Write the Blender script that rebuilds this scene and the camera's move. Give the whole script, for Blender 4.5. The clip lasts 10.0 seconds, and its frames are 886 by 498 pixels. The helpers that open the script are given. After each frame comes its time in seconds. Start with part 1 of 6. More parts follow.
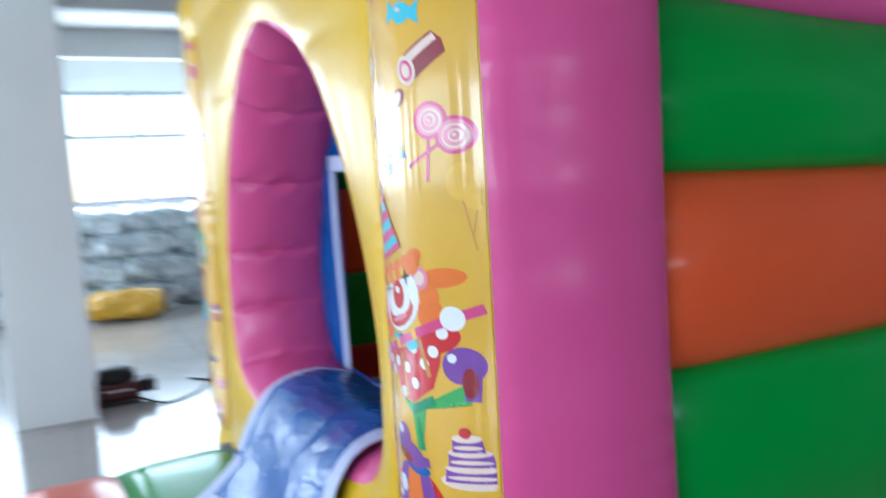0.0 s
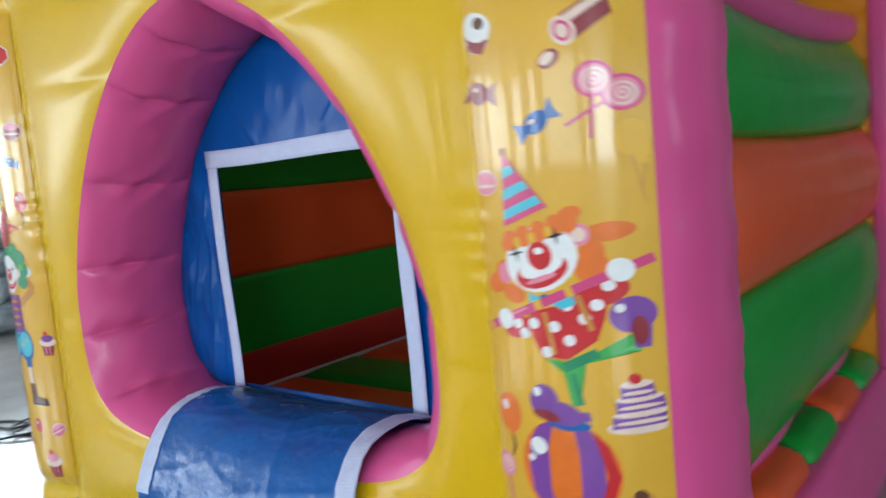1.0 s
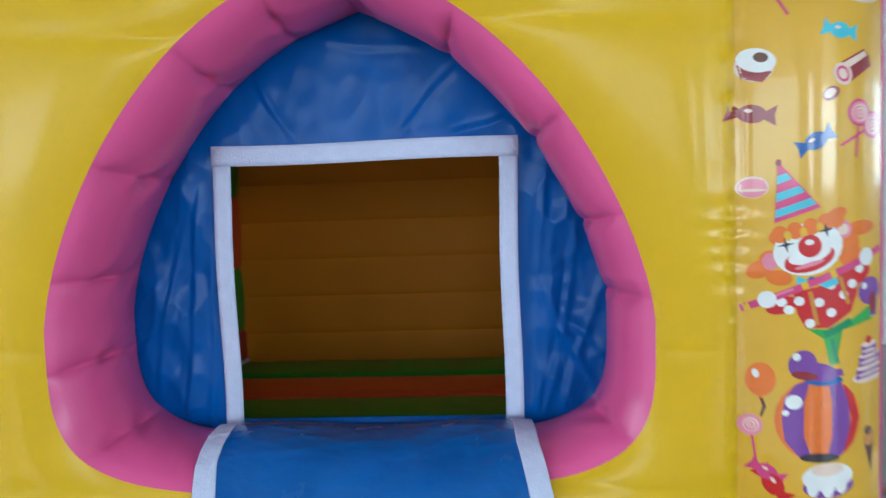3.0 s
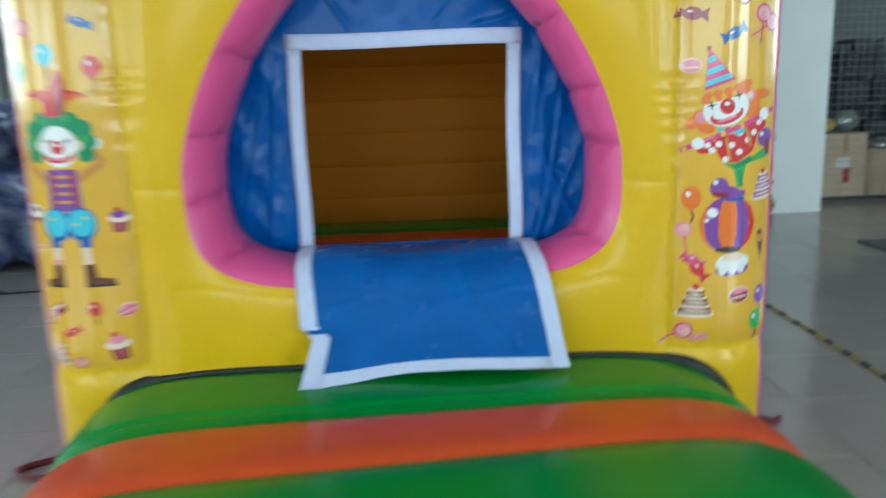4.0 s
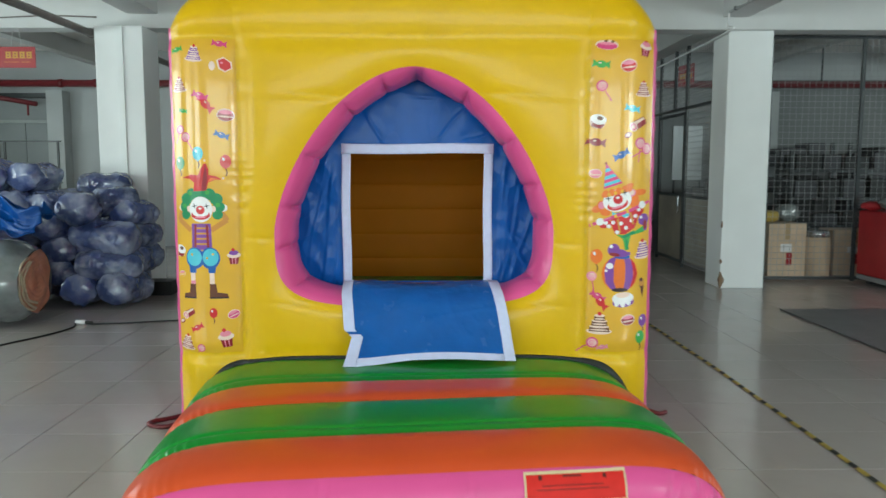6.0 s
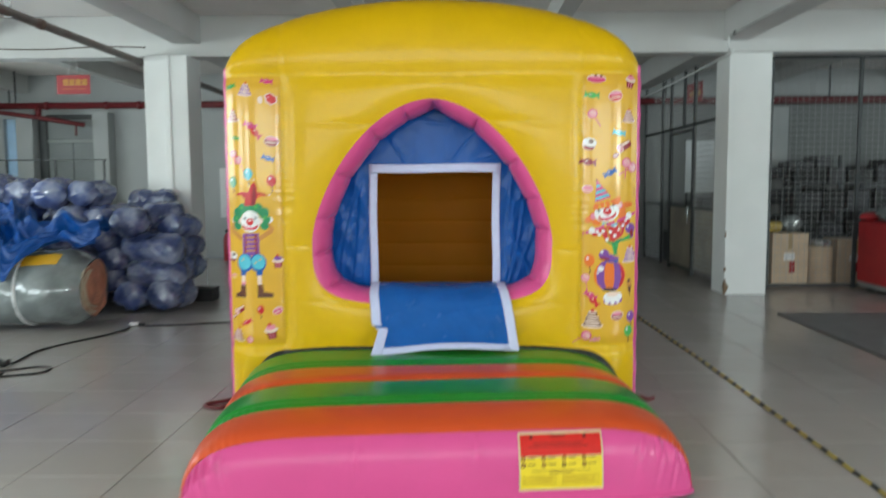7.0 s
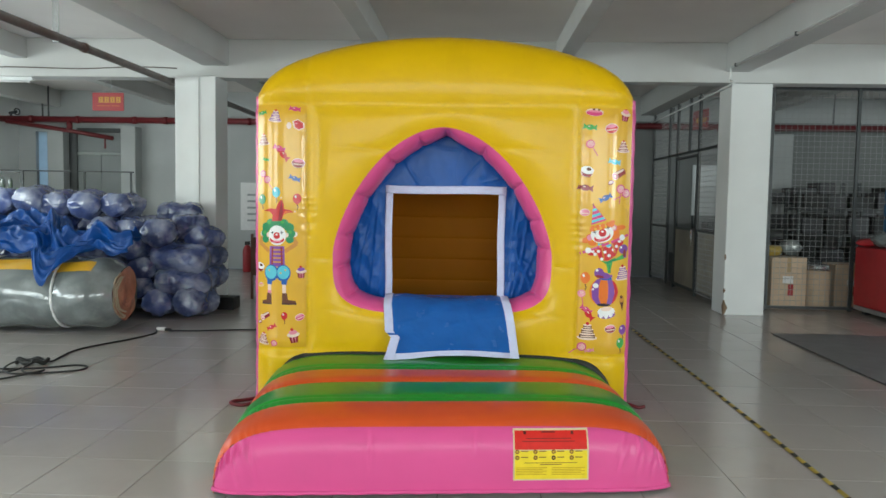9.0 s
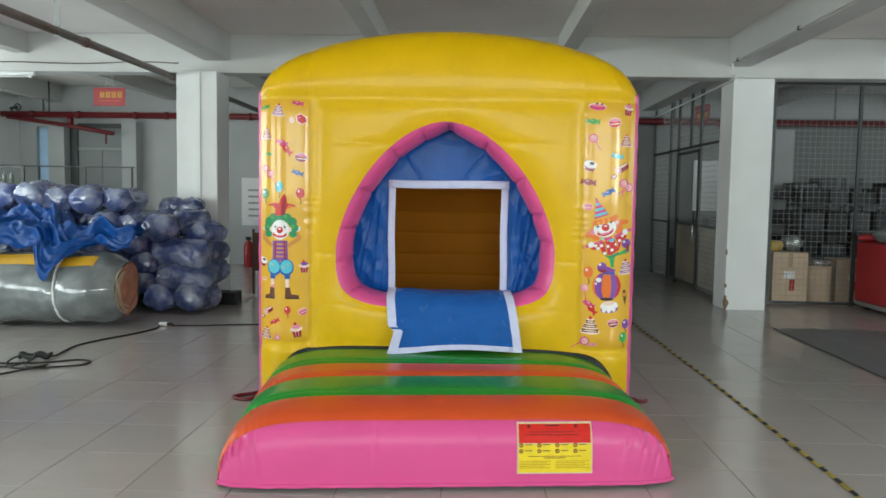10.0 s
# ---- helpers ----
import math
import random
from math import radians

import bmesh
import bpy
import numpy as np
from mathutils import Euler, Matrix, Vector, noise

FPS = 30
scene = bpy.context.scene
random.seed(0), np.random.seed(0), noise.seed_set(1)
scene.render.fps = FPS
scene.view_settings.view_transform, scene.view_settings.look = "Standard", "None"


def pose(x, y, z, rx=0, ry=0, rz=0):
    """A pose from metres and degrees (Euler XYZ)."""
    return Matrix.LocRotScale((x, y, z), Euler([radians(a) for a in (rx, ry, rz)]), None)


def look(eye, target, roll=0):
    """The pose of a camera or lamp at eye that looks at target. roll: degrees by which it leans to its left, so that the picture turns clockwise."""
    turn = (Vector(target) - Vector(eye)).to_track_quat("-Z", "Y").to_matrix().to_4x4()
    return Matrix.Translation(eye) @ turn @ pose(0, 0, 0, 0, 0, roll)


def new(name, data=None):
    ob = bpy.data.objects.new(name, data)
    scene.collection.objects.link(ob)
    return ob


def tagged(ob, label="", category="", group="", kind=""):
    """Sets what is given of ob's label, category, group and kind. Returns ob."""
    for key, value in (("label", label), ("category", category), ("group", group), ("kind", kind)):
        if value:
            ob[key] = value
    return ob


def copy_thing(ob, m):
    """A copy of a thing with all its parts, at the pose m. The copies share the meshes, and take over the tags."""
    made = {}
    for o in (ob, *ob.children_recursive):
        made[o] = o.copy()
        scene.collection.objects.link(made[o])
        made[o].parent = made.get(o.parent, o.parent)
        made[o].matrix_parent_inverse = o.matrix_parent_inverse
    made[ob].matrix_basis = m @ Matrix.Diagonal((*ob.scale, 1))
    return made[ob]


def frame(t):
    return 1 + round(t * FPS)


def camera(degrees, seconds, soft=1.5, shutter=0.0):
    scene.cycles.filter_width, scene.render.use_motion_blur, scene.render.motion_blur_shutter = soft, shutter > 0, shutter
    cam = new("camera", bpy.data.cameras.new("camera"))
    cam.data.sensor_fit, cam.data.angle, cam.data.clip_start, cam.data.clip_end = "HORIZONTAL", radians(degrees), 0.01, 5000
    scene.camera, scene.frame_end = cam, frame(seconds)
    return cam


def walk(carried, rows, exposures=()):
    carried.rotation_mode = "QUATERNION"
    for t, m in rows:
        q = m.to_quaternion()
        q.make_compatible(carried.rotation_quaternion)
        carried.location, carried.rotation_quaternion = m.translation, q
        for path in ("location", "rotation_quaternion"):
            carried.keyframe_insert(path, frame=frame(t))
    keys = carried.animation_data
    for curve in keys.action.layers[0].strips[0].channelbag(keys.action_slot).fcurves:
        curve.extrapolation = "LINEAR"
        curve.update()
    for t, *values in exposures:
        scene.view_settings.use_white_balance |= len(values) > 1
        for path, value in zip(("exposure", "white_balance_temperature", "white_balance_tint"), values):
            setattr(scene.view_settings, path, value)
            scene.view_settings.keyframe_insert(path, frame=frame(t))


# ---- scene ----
cam = camera(60.5, 10.0, shutter=0.9)
PATH = [
    (0, (2.341, -0.545, 1.487), (0.558, 0.342, 1.300), -3.4),
    (0.3, (2.231, -0.695, 1.500), (0.607, 0.453, 1.286), -4.6),
    (0.5, (2.106, -0.817, 1.484), (0.599, 0.489, 1.336), -7.7),
    (0.8, (1.905, -1.023, 1.503), (0.556, 0.435, 1.270), -6.2),
    (1, (1.801, -1.190, 1.449), (0.561, 0.367, 1.247), -5.4),
    (1.2, (1.683, -1.342, 1.476), (0.570, 0.304, 1.245), -4.4),
    (1.5, (1.480, -1.442, 1.450), (0.483, 0.278, 1.234), -3.9),
    (1.7, (1.256, -1.563, 1.440), (0.452, 0.256, 1.226), -4.3),
    (2, (1.017, -1.537, 1.447), (0.280, 0.316, 1.286), -3.3),
    (2.2, (0.866, -1.603, 1.425), (0.238, 0.291, 1.298), -3.5),
    (3.3, (0.228, -1.945, 1.415), (0.248, 0.049, 1.262), -2.6),
    (3.5, (0.144, -2.115, 1.388), (0.237, -0.133, 1.139), -3.1),
    (3.8, (0.063, -2.409, 1.410), (0.172, -0.457, 0.991), 0.0),
    (4, (0.063, -2.587, 1.370), (0.101, -0.630, 0.959), -2.0),
    (4.2, (0.083, -2.771, 1.395), (0.022, -0.820, 0.959), -1.7),
    (4.5, (0.086, -3.014, 1.369), (0.034, -1.066, 0.917), -1.0),
    (4.8, (0.068, -3.301, 1.400), (0.031, -1.332, 1.050), 0.5),
    (5, (0.054, -3.451, 1.391), (0.022, -1.476, 1.076), 1.8),
    (5.2, (0.077, -3.573, 1.404), (0.049, -1.590, 1.151), 1.1),
    (6.3, (0.098, -4.310, 1.462), (0.134, -2.321, 1.255), 0.3),
    (6.5, (0.090, -4.451, 1.477), (0.126, -2.462, 1.277), 1.2),
    (6.8, (0.134, -4.657, 1.477), (0.142, -2.663, 1.323), -0.2),
    (7, (0.165, -4.774, 1.464), (0.121, -2.782, 1.290), -0.3),
    (7.2, (0.169, -4.875, 1.488), (0.103, -2.887, 1.275), -1.0),
    (7.5, (0.163, -4.992, 1.502), (0.073, -3.003, 1.314), -0.2),
    (8, (0.111, -5.149, 1.493), (0.006, -3.159, 1.322), 2.0),
    (8.2, (0.117, -5.193, 1.497), (0.013, -3.202, 1.329), 1.7),
    (8.5, (0.171, -5.199, 1.495), (0.067, -3.208, 1.339), 2.0),
    (9, (0.203, -5.230, 1.495), (0.125, -3.235, 1.364), 0.9),
    (9.5, (0.206, -5.243, 1.491), (0.143, -3.249, 1.361), 0.9),
    (10, (0.183, -5.234, 1.485), (0.105, -3.240, 1.343), 0.9),
]

EXPOSURES = [(0.0, 0.27, 5250, 8), (0.6, 0.01, 5800, 8), (1.4, -0.04, 5780, 8), (2.2, -0.09, 5650, 8), (3.5, -0.06, 5500, -1), (4.5, 0.02, 5620, -7), (5.2, 0.02, 5950, -5), (6.5, 0.02, 6250, 4), (8.0, -0.02, 6400, 6), (10.0, 0.0, 6450, 6)]
walk(cam, [(t, look(eye, target, roll)) for t, eye, target, roll in PATH], EXPOSURES)

# ---- world and light ----
world = bpy.data.worlds.new("world")
scene.world = world
world.use_nodes = True
wn, wl = world.node_tree.nodes, world.node_tree.links
sky = wn.new("ShaderNodeTexSky")
sky.sky_type = "NISHITA"
sky.sun_disc = False
sky.sun_elevation, sky.sun_rotation = radians(48), radians(250)
wl.new(sky.outputs[0], wn["Background"].inputs[0])
wn["Background"].inputs[1].default_value = 0.3

sun_data = bpy.data.lights.new("sun", "SUN")
sun_data.energy, sun_data.angle, sun_data.color = 0.6, radians(12), (1.0, 0.96, 0.9)
sun = new("sun", sun_data)
sun.matrix_world = look((-20, -8, 22), (0, 0, 0))


def window_light(name, eye, target, width, height, watts, colour=(0.92, 1.0, 0.98)):
    lamp = bpy.data.lights.new(name, "AREA")
    lamp.shape, lamp.size, lamp.size_y, lamp.energy, lamp.color = "RECTANGLE", width, height, watts, colour
    ob = new(name, lamp)
    ob.matrix_world = look(eye, target)
    return ob


XL, XR, YB, YF, ZC = -9.2, 11.6, 10.2, -9.4, 3.6
WIN_Z0, WIN_Z1 = 1.35, 2.95
LEFT_WINDOWS = [(-8.7, -4.2), (-3.4, 1.8), (2.4, 7.0)]
RIGHT_WINDOWS = [(-8.7, -4.2), (-3.4, 1.8), (2.4, 5.3)]
FRONT_WINDOWS = [(-8.2, -4.2), (-3.1, 3.1), (4.2, 9.8)]
for (a, b), watts in zip(LEFT_WINDOWS, (200, 180, 150)):
    window_light("daylight_left", (XL - 0.06, (a + b) / 2, 2.15), (0, (a + b) / 2, 2.0), b - a - 0.1, 1.5, watts)
for (a, b), watts in zip(RIGHT_WINDOWS, (30, 36, 72)):
    window_light("daylight_right", (XR + 0.06, (a + b) / 2, 2.15), (0, (a + b) / 2, 2.0), b - a - 0.1, 1.5, watts, (0.85, 0.96, 1.0))
for (a, b), watts in zip(FRONT_WINDOWS, (215, 175, 470)):
    window_light("daylight_front", ((a + b) / 2, YF - 0.06, 2.15), ((a + b) / 2, 0, 2.0), b - a - 0.1, 1.5, watts)


# ---- materials ----
def material(name, colour, rough=0.5, vary=0.08, scale=6.0, bump=0.1, bump_scale=40.0, metal=0.0, coat=0.0, second=None, coat_rough=0.12,
             mix_scale=2.0, mix_edge=0.12, sheer=0.0, spec=0.5, per_piece=0.0, stretch=(1, 1, 1), relief=0.01, ridged=False):
    m = bpy.data.materials.new(name)
    m.use_nodes = True
    n, l = m.node_tree.nodes, m.node_tree.links
    p = n["Principled BSDF"]
    co = n.new("ShaderNodeTexCoord")
    mp = n.new("ShaderNodeMapping")
    mp.inputs["Scale"].default_value = stretch
    l.new(co.outputs["Object"], mp.inputs[0])
    big = n.new("ShaderNodeTexNoise")
    big.inputs["Scale"].default_value, big.inputs["Detail"].default_value = scale, 6
    l.new(mp.outputs[0], big.inputs["Vector"])
    hsv = n.new("ShaderNodeHueSaturation")
    hsv.inputs["Color"].default_value = (*colour, 1)
    mr = n.new("ShaderNodeMapRange")
    mr.inputs["From Min"].default_value, mr.inputs["From Max"].default_value = 0.25, 0.75
    mr.inputs["To Min"].default_value, mr.inputs["To Max"].default_value = 1 - vary, 1 + vary
    l.new(big.outputs[0], mr.inputs[0])
    value = mr.outputs[0]
    if per_piece:
        info = n.new("ShaderNodeObjectInfo")
        m2 = n.new("ShaderNodeMapRange")
        m2.inputs["To Min"].default_value, m2.inputs["To Max"].default_value = 1 - per_piece, 1 + per_piece
        l.new(info.outputs["Random"], m2.inputs[0])
        mul = n.new("ShaderNodeMath")
        mul.operation = "MULTIPLY"
        l.new(value, mul.inputs[0])
        l.new(m2.outputs[0], mul.inputs[1])
        value = mul.outputs[0]
    l.new(value, hsv.inputs["Value"])
    out = hsv.outputs[0]
    if second:
        blot = n.new("ShaderNodeTexNoise")
        blot.inputs["Scale"].default_value, blot.inputs["Detail"].default_value = mix_scale, 4
        l.new(mp.outputs[0], blot.inputs["Vector"])
        ramp = n.new("ShaderNodeMapRange")
        ramp.inputs["From Min"].default_value, ramp.inputs["From Max"].default_value = 0.56 - mix_edge, 0.56 + mix_edge
        l.new(blot.outputs[0], ramp.inputs[0])
        mix = n.new("ShaderNodeMix")
        mix.data_type = "RGBA"
        l.new(ramp.outputs[0], mix.inputs["Factor"])
        l.new(out, mix.inputs["A"])
        mix.inputs["B"].default_value = (*second, 1)
        out = mix.outputs["Result"]
    l.new(out, p.inputs["Base Color"])
    fine = n.new("ShaderNodeTexNoise")
    fine.inputs["Scale"].default_value, fine.inputs["Detail"].default_value = bump_scale, 5
    l.new(mp.outputs[0], fine.inputs["Vector"])
    if ridged:
        fine.noise_type, fine.inputs["Detail"].default_value = "RIDGED_MULTIFRACTAL", 3
    rr = n.new("ShaderNodeMapRange")
    rr.inputs["To Min"].default_value, rr.inputs["To Max"].default_value = rough * 0.8, min(1, rough * 1.25)
    l.new(fine.outputs[0], rr.inputs[0])
    l.new(rr.outputs[0], p.inputs["Roughness"])
    if bump:
        b = n.new("ShaderNodeBump")
        b.inputs["Strength"].default_value, b.inputs["Distance"].default_value = bump, relief
        l.new(fine.outputs[0], b.inputs["Height"])
        l.new(b.outputs[0], p.inputs["Normal"])
    p.inputs["Metallic"].default_value, p.inputs["Coat Weight"].default_value = metal, coat
    p.inputs["Coat Roughness"].default_value = coat_rough
    p.inputs["Specular IOR Level"].default_value = spec
    if sheer:
        t = n.new("ShaderNodeBsdfTranslucent")
        l.new(out, t.inputs[0])
        ms = n.new("ShaderNodeMixShader")
        ms.inputs[0].default_value = sheer
        l.new(p.outputs[0], ms.inputs[1])
        l.new(t.outputs[0], ms.inputs[2])
        l.new(ms.outputs[0], n["Material Output"].inputs[0])
    return m


def vinyl(name, colour, sheer=0.0, coat=0.16):
    return material(name, colour, rough=0.31, vary=0.05, scale=3.0, bump=0.11, bump_scale=9.0, coat=coat, spec=0.17, sheer=sheer)


YELLOW = vinyl("yellow_vinyl", (0.705, 0.425, 0.003))
GOLDEN = material("golden_vinyl", (0.66, 0.225, 0.004), rough=0.55, vary=0.08, scale=2.0, bump=0.15, bump_scale=6, spec=0.2)
PRINT_YELLOW = material("printed_yellow_vinyl", (0.70, 0.392, 0.03), rough=0.24, vary=0.06, scale=5, bump=0.12, bump_scale=7, coat=0.5, coat_rough=0.07, spec=0.25)
PINK = vinyl("pink_vinyl", (0.68, 0.085, 0.27), coat=0.12)
RING_PINK = material("pink_padded_vinyl", (0.74, 0.10, 0.30), rough=0.33, vary=0.06, scale=5, bump=0.22, bump_scale=12, coat=0.3, coat_rough=0.2, spec=0.25)
GREEN = vinyl("green_vinyl", (0.018, 0.27, 0.03))
ORANGE = vinyl("orange_vinyl", (0.68, 0.088, 0.022))
RED_VINYL = vinyl("dark_red_vinyl", (0.4, 0.03, 0.03))
BLUE = material("blue_fabric", (0.008, 0.10, 0.385), rough=0.25, vary=0.12, scale=8, bump=0.55, bump_scale=14, spec=0.42)
CURTAIN = material("blue_curtain_fabric", (0.006, 0.085, 0.36), rough=0.30, vary=0.12, scale=8, bump=0.8, bump_scale=6, spec=0.18, stretch=(1, 1, 0.5), relief=0.012, ridged=True)
WHITE_TAPE = material("white_webbing", (0.60, 0.64, 0.86), rough=0.75, vary=0.05, scale=30, bump=0.4, bump_scale=220)
BLACK = material("black_rubber", (0.012, 0.013, 0.012), rough=0.55, vary=0.2, scale=20)
INK = {
    "white": (0.8, 0.78, 0.78), "red": (0.55, 0.02, 0.025), "maroon": (0.26, 0.02, 0.03), "purple": (0.2, 0.06, 0.32),
    "orange": (0.75, 0.17, 0.02), "teal": (0.1, 0.5, 0.62), "blue": (0.015, 0.10, 0.37), "green": (0.06, 0.36, 0.07),
    "darkgreen": (0.02, 0.24, 0.09), "pink": (0.75, 0.24, 0.33), "rose": (0.62, 0.06, 0.2), "brown": (0.13, 0.045, 0.025),
    "skin": (0.56, 0.24, 0.045), "cream": (0.8, 0.6, 0.5), "gold": (0.75, 0.42, 0.03), "dark": (0.03, 0.02, 0.03), "yellow": (0.75, 0.62, 0.02),
}
INK = {k: material("ink_" + k, c, rough=0.24, vary=0.06, scale=30, bump=0.08, bump_scale=7, coat=0.45, coat_rough=0.07, spec=0.25) for k, c in INK.items()}
# White plaster set to mid grey; the back wall's dimness is in this colour.
BACK_PLASTER = material("shaded_white_plaster", (0.46, 0.48, 0.48), rough=0.75, vary=0.06, scale=1.2, bump=0.12, bump_scale=60, second=(0.40, 0.42, 0.42), mix_scale=0.8)
PLASTER = material("white_plaster", (0.84, 0.86, 0.85), rough=0.7, vary=0.04, scale=1.2, bump=0.12, bump_scale=60, second=(0.77, 0.79, 0.78), mix_scale=0.7)
# Slab lightened and beams darkened in colour to even out their bounce light.
CEILING = material("lightened_ceiling_paint", (0.88, 0.85, 0.82), rough=0.8, vary=0.05, scale=0.8, bump=0.15, bump_scale=30, second=(0.82, 0.79, 0.76), mix_scale=0.5)
BEAM = material("dimmed_beam_paint", (0.62, 0.63, 0.62), rough=0.75, vary=0.05, scale=1.0, bump=0.12, bump_scale=40, second=(0.57, 0.57, 0.55), mix_scale=0.8)
TILE = material("glazed_floor_tile", (0.455, 0.42, 0.40), rough=0.15, spec=0.6, vary=0.05, scale=2.5, bump=0.015, bump_scale=5, per_piece=0.05, second=(0.405, 0.372, 0.35), mix_scale=3.0, mix_edge=0.25)
GROUT = material("tile_grout", (0.16, 0.15, 0.14), rough=0.9, vary=0.2, scale=8)
STEEL = material("dark_painted_steel", (0.035, 0.04, 0.042), rough=0.45, vary=0.15, scale=10)
WIRE = material("galvanised_wire", (0.42, 0.43, 0.43), rough=0.4, metal=0.4)
GREY_STEEL = material("grey_steel_sheet", (0.33, 0.35, 0.35), rough=0.5, vary=0.08, scale=2)
RED_PIPE = material("red_pipe_paint", (0.14, 0.012, 0.016), rough=0.4, vary=0.15, scale=9)
RED_PAD = material("red_pad_vinyl", (0.5, 0.028, 0.036), rough=0.4, vary=0.12, scale=4, bump=0.3, bump_scale=6)
RUST_PIPE = material("rusty_pipe", (0.13, 0.11, 0.10), rough=0.45, vary=0.25, scale=8, second=(0.11, 0.065, 0.05), mix_scale=3)
SIGN_RED = material("sign_red", (0.34, 0.014, 0.02), rough=0.4, vary=0.05)
SIGN_GOLD = material("sign_gold", (0.75, 0.45, 0.08), rough=0.5)
CARTON = material("carton_board", (0.62, 0.48, 0.34), rough=0.8, vary=0.12, scale=5, bump=0.2, bump_scale=30)
BUNDLE = material("film_wrapped_blue_cloth", (0.065, 0.095, 0.25), rough=0.25, vary=0.4, scale=6, bump=1.0, bump_scale=8.0, coat=0.9, coat_rough=0.09, second=(0.38, 0.42, 0.53), mix_scale=5.0, mix_edge=0.15, per_piece=0.5, relief=0.025, ridged=True, stretch=(0.6, 1, 1))
TARP = material("bright_blue_tarpaulin", (0.004, 0.060, 0.26), rough=0.33, vary=0.25, scale=6, bump=0.5, bump_scale=12, spec=0.35)
FILM = material("film_over_grey_vinyl", (0.15, 0.17, 0.17), rough=0.16, vary=0.15, scale=3, bump=0.6, bump_scale=3.5, coat=0.8, second=(0.25, 0.28, 0.28), mix_scale=4, relief=0.02, ridged=True)
AMBER = material("amber_vinyl", (0.65, 0.36, 0.02), rough=0.3, vary=0.1, coat=0.4)
RUST_VINYL = material("brick_orange_vinyl", (0.46, 0.2, 0.12), rough=0.45, vary=0.25, scale=9, bump=0.5, bump_scale=16, coat=0.3)
TEAL_STEEL = material("green_rack_steel", (0.03, 0.16, 0.14), rough=0.45, vary=0.12)
MAT_GREY = material("grey_floor_mat", (0.155, 0.153, 0.155), rough=0.5, vary=0.15, scale=5, bump=0.4, bump_scale=120)
TAPE_YELLOW = material("hazard_tape_yellow", (0.42, 0.31, 0.05), rough=0.5, vary=0.3, scale=9)
WOOD = material("brown_wood", (0.12, 0.055, 0.03), rough=0.5, vary=0.25, scale=6, stretch=(1, 1, 8))
PAPER = material("white_paper", (0.8, 0.8, 0.8), rough=0.7, vary=0.06, scale=20)
METAL_LIGHT = material("bright_tin", (0.55, 0.57, 0.58), rough=0.25, metal=0.8, vary=0.1)
ALU = material("window_aluminium", (0.55, 0.56, 0.57), rough=0.4, metal=0.5)
GLASS = bpy.data.materials.new("window_glass")
GLASS.use_nodes = True
_g = GLASS.node_tree.nodes["Principled BSDF"]
_g.inputs["Transmission Weight"].default_value, _g.inputs["Roughness"].default_value, _g.inputs["IOR"].default_value = 1.0, 0.02, 1.05


# ---- mesh helpers ----
def put_mesh(name, verts, faces, mats, parent=None, label="", face_mats=None, smooth=False):
    me = bpy.data.meshes.new(name)
    me.from_pydata([tuple(map(float, v)) for v in verts], [], [tuple(map(int, f)) for f in faces])
    for m in (mats if isinstance(mats, (list, tuple)) else [mats]):
        me.materials.append(m)
    if face_mats is not None:
        me.polygons.foreach_set("material_index", np.array(face_mats, dtype=np.int32))
    if smooth:
        me.polygons.foreach_set("use_smooth", np.ones(len(me.polygons), dtype=bool))
    me.update()
    ob = new(name, me)
    if parent:
        ob.parent = parent
    if label:
        ob["label"] = label
    return ob


def part(name, bm, mat, parent=None, label="", smooth=False):
    me = bpy.data.meshes.new(name)
    bm.to_mesh(me)
    bm.free()
    for m in (mat if isinstance(mat, (list, tuple)) else [mat]):
        me.materials.append(m)
    if smooth:
        me.polygons.foreach_set("use_smooth", np.ones(len(me.polygons), dtype=bool))
    ob = new(name, me)
    if parent:
        ob.parent = parent
    if label:
        ob["label"] = label
    return ob


def sheet(name, P, mat, parent=None, label="", loop_u=False, loop_v=False, flip=False, thick=0.0):
    """A smooth grid of points P[u][v]."""
    nu, nv = P.shape[:2]
    idx = np.arange(nu * nv).reshape(nu, nv)
    a = np.concatenate([idx, idx[:1]]) if loop_u else idx
    if loop_v:
        a = np.concatenate([a, a[:, :1]], axis=1)
    q = np.stack([a[:-1, :-1], a[1:, :-1], a[1:, 1:], a[:-1, 1:]], axis=-1).reshape(-1, 4)
    if flip:
        q = q[:, ::-1]
    ob = put_mesh(name, P.reshape(-1, 3), q, mat, parent, label, smooth=True)
    if thick:
        so = ob.modifiers.new("thick", "SOLIDIFY")
        so.thickness, so.offset = thick, 0
    return ob


def box_bm(x0, x1, y0, y1, z0, z1, bevel=0.0, bm=None):
    own = bmesh.new()
    bmesh.ops.create_cube(own, size=1)
    for v in own.verts:
        v.co = Vector(((x0 + x1) / 2 + v.co.x * (x1 - x0), (y0 + y1) / 2 + v.co.y * (y1 - y0), (z0 + z1) / 2 + v.co.z * (z1 - z0)))
    if bevel:
        bmesh.ops.bevel(own, geom=own.edges[:] + own.verts[:], offset=bevel, segments=2, affect="EDGES", profile=0.6)
    if bm is None:
        return own
    me = bpy.data.meshes.new("tmp")
    own.to_mesh(me)
    bm.from_mesh(me)
    bpy.data.meshes.remove(me)
    own.free()
    return bm


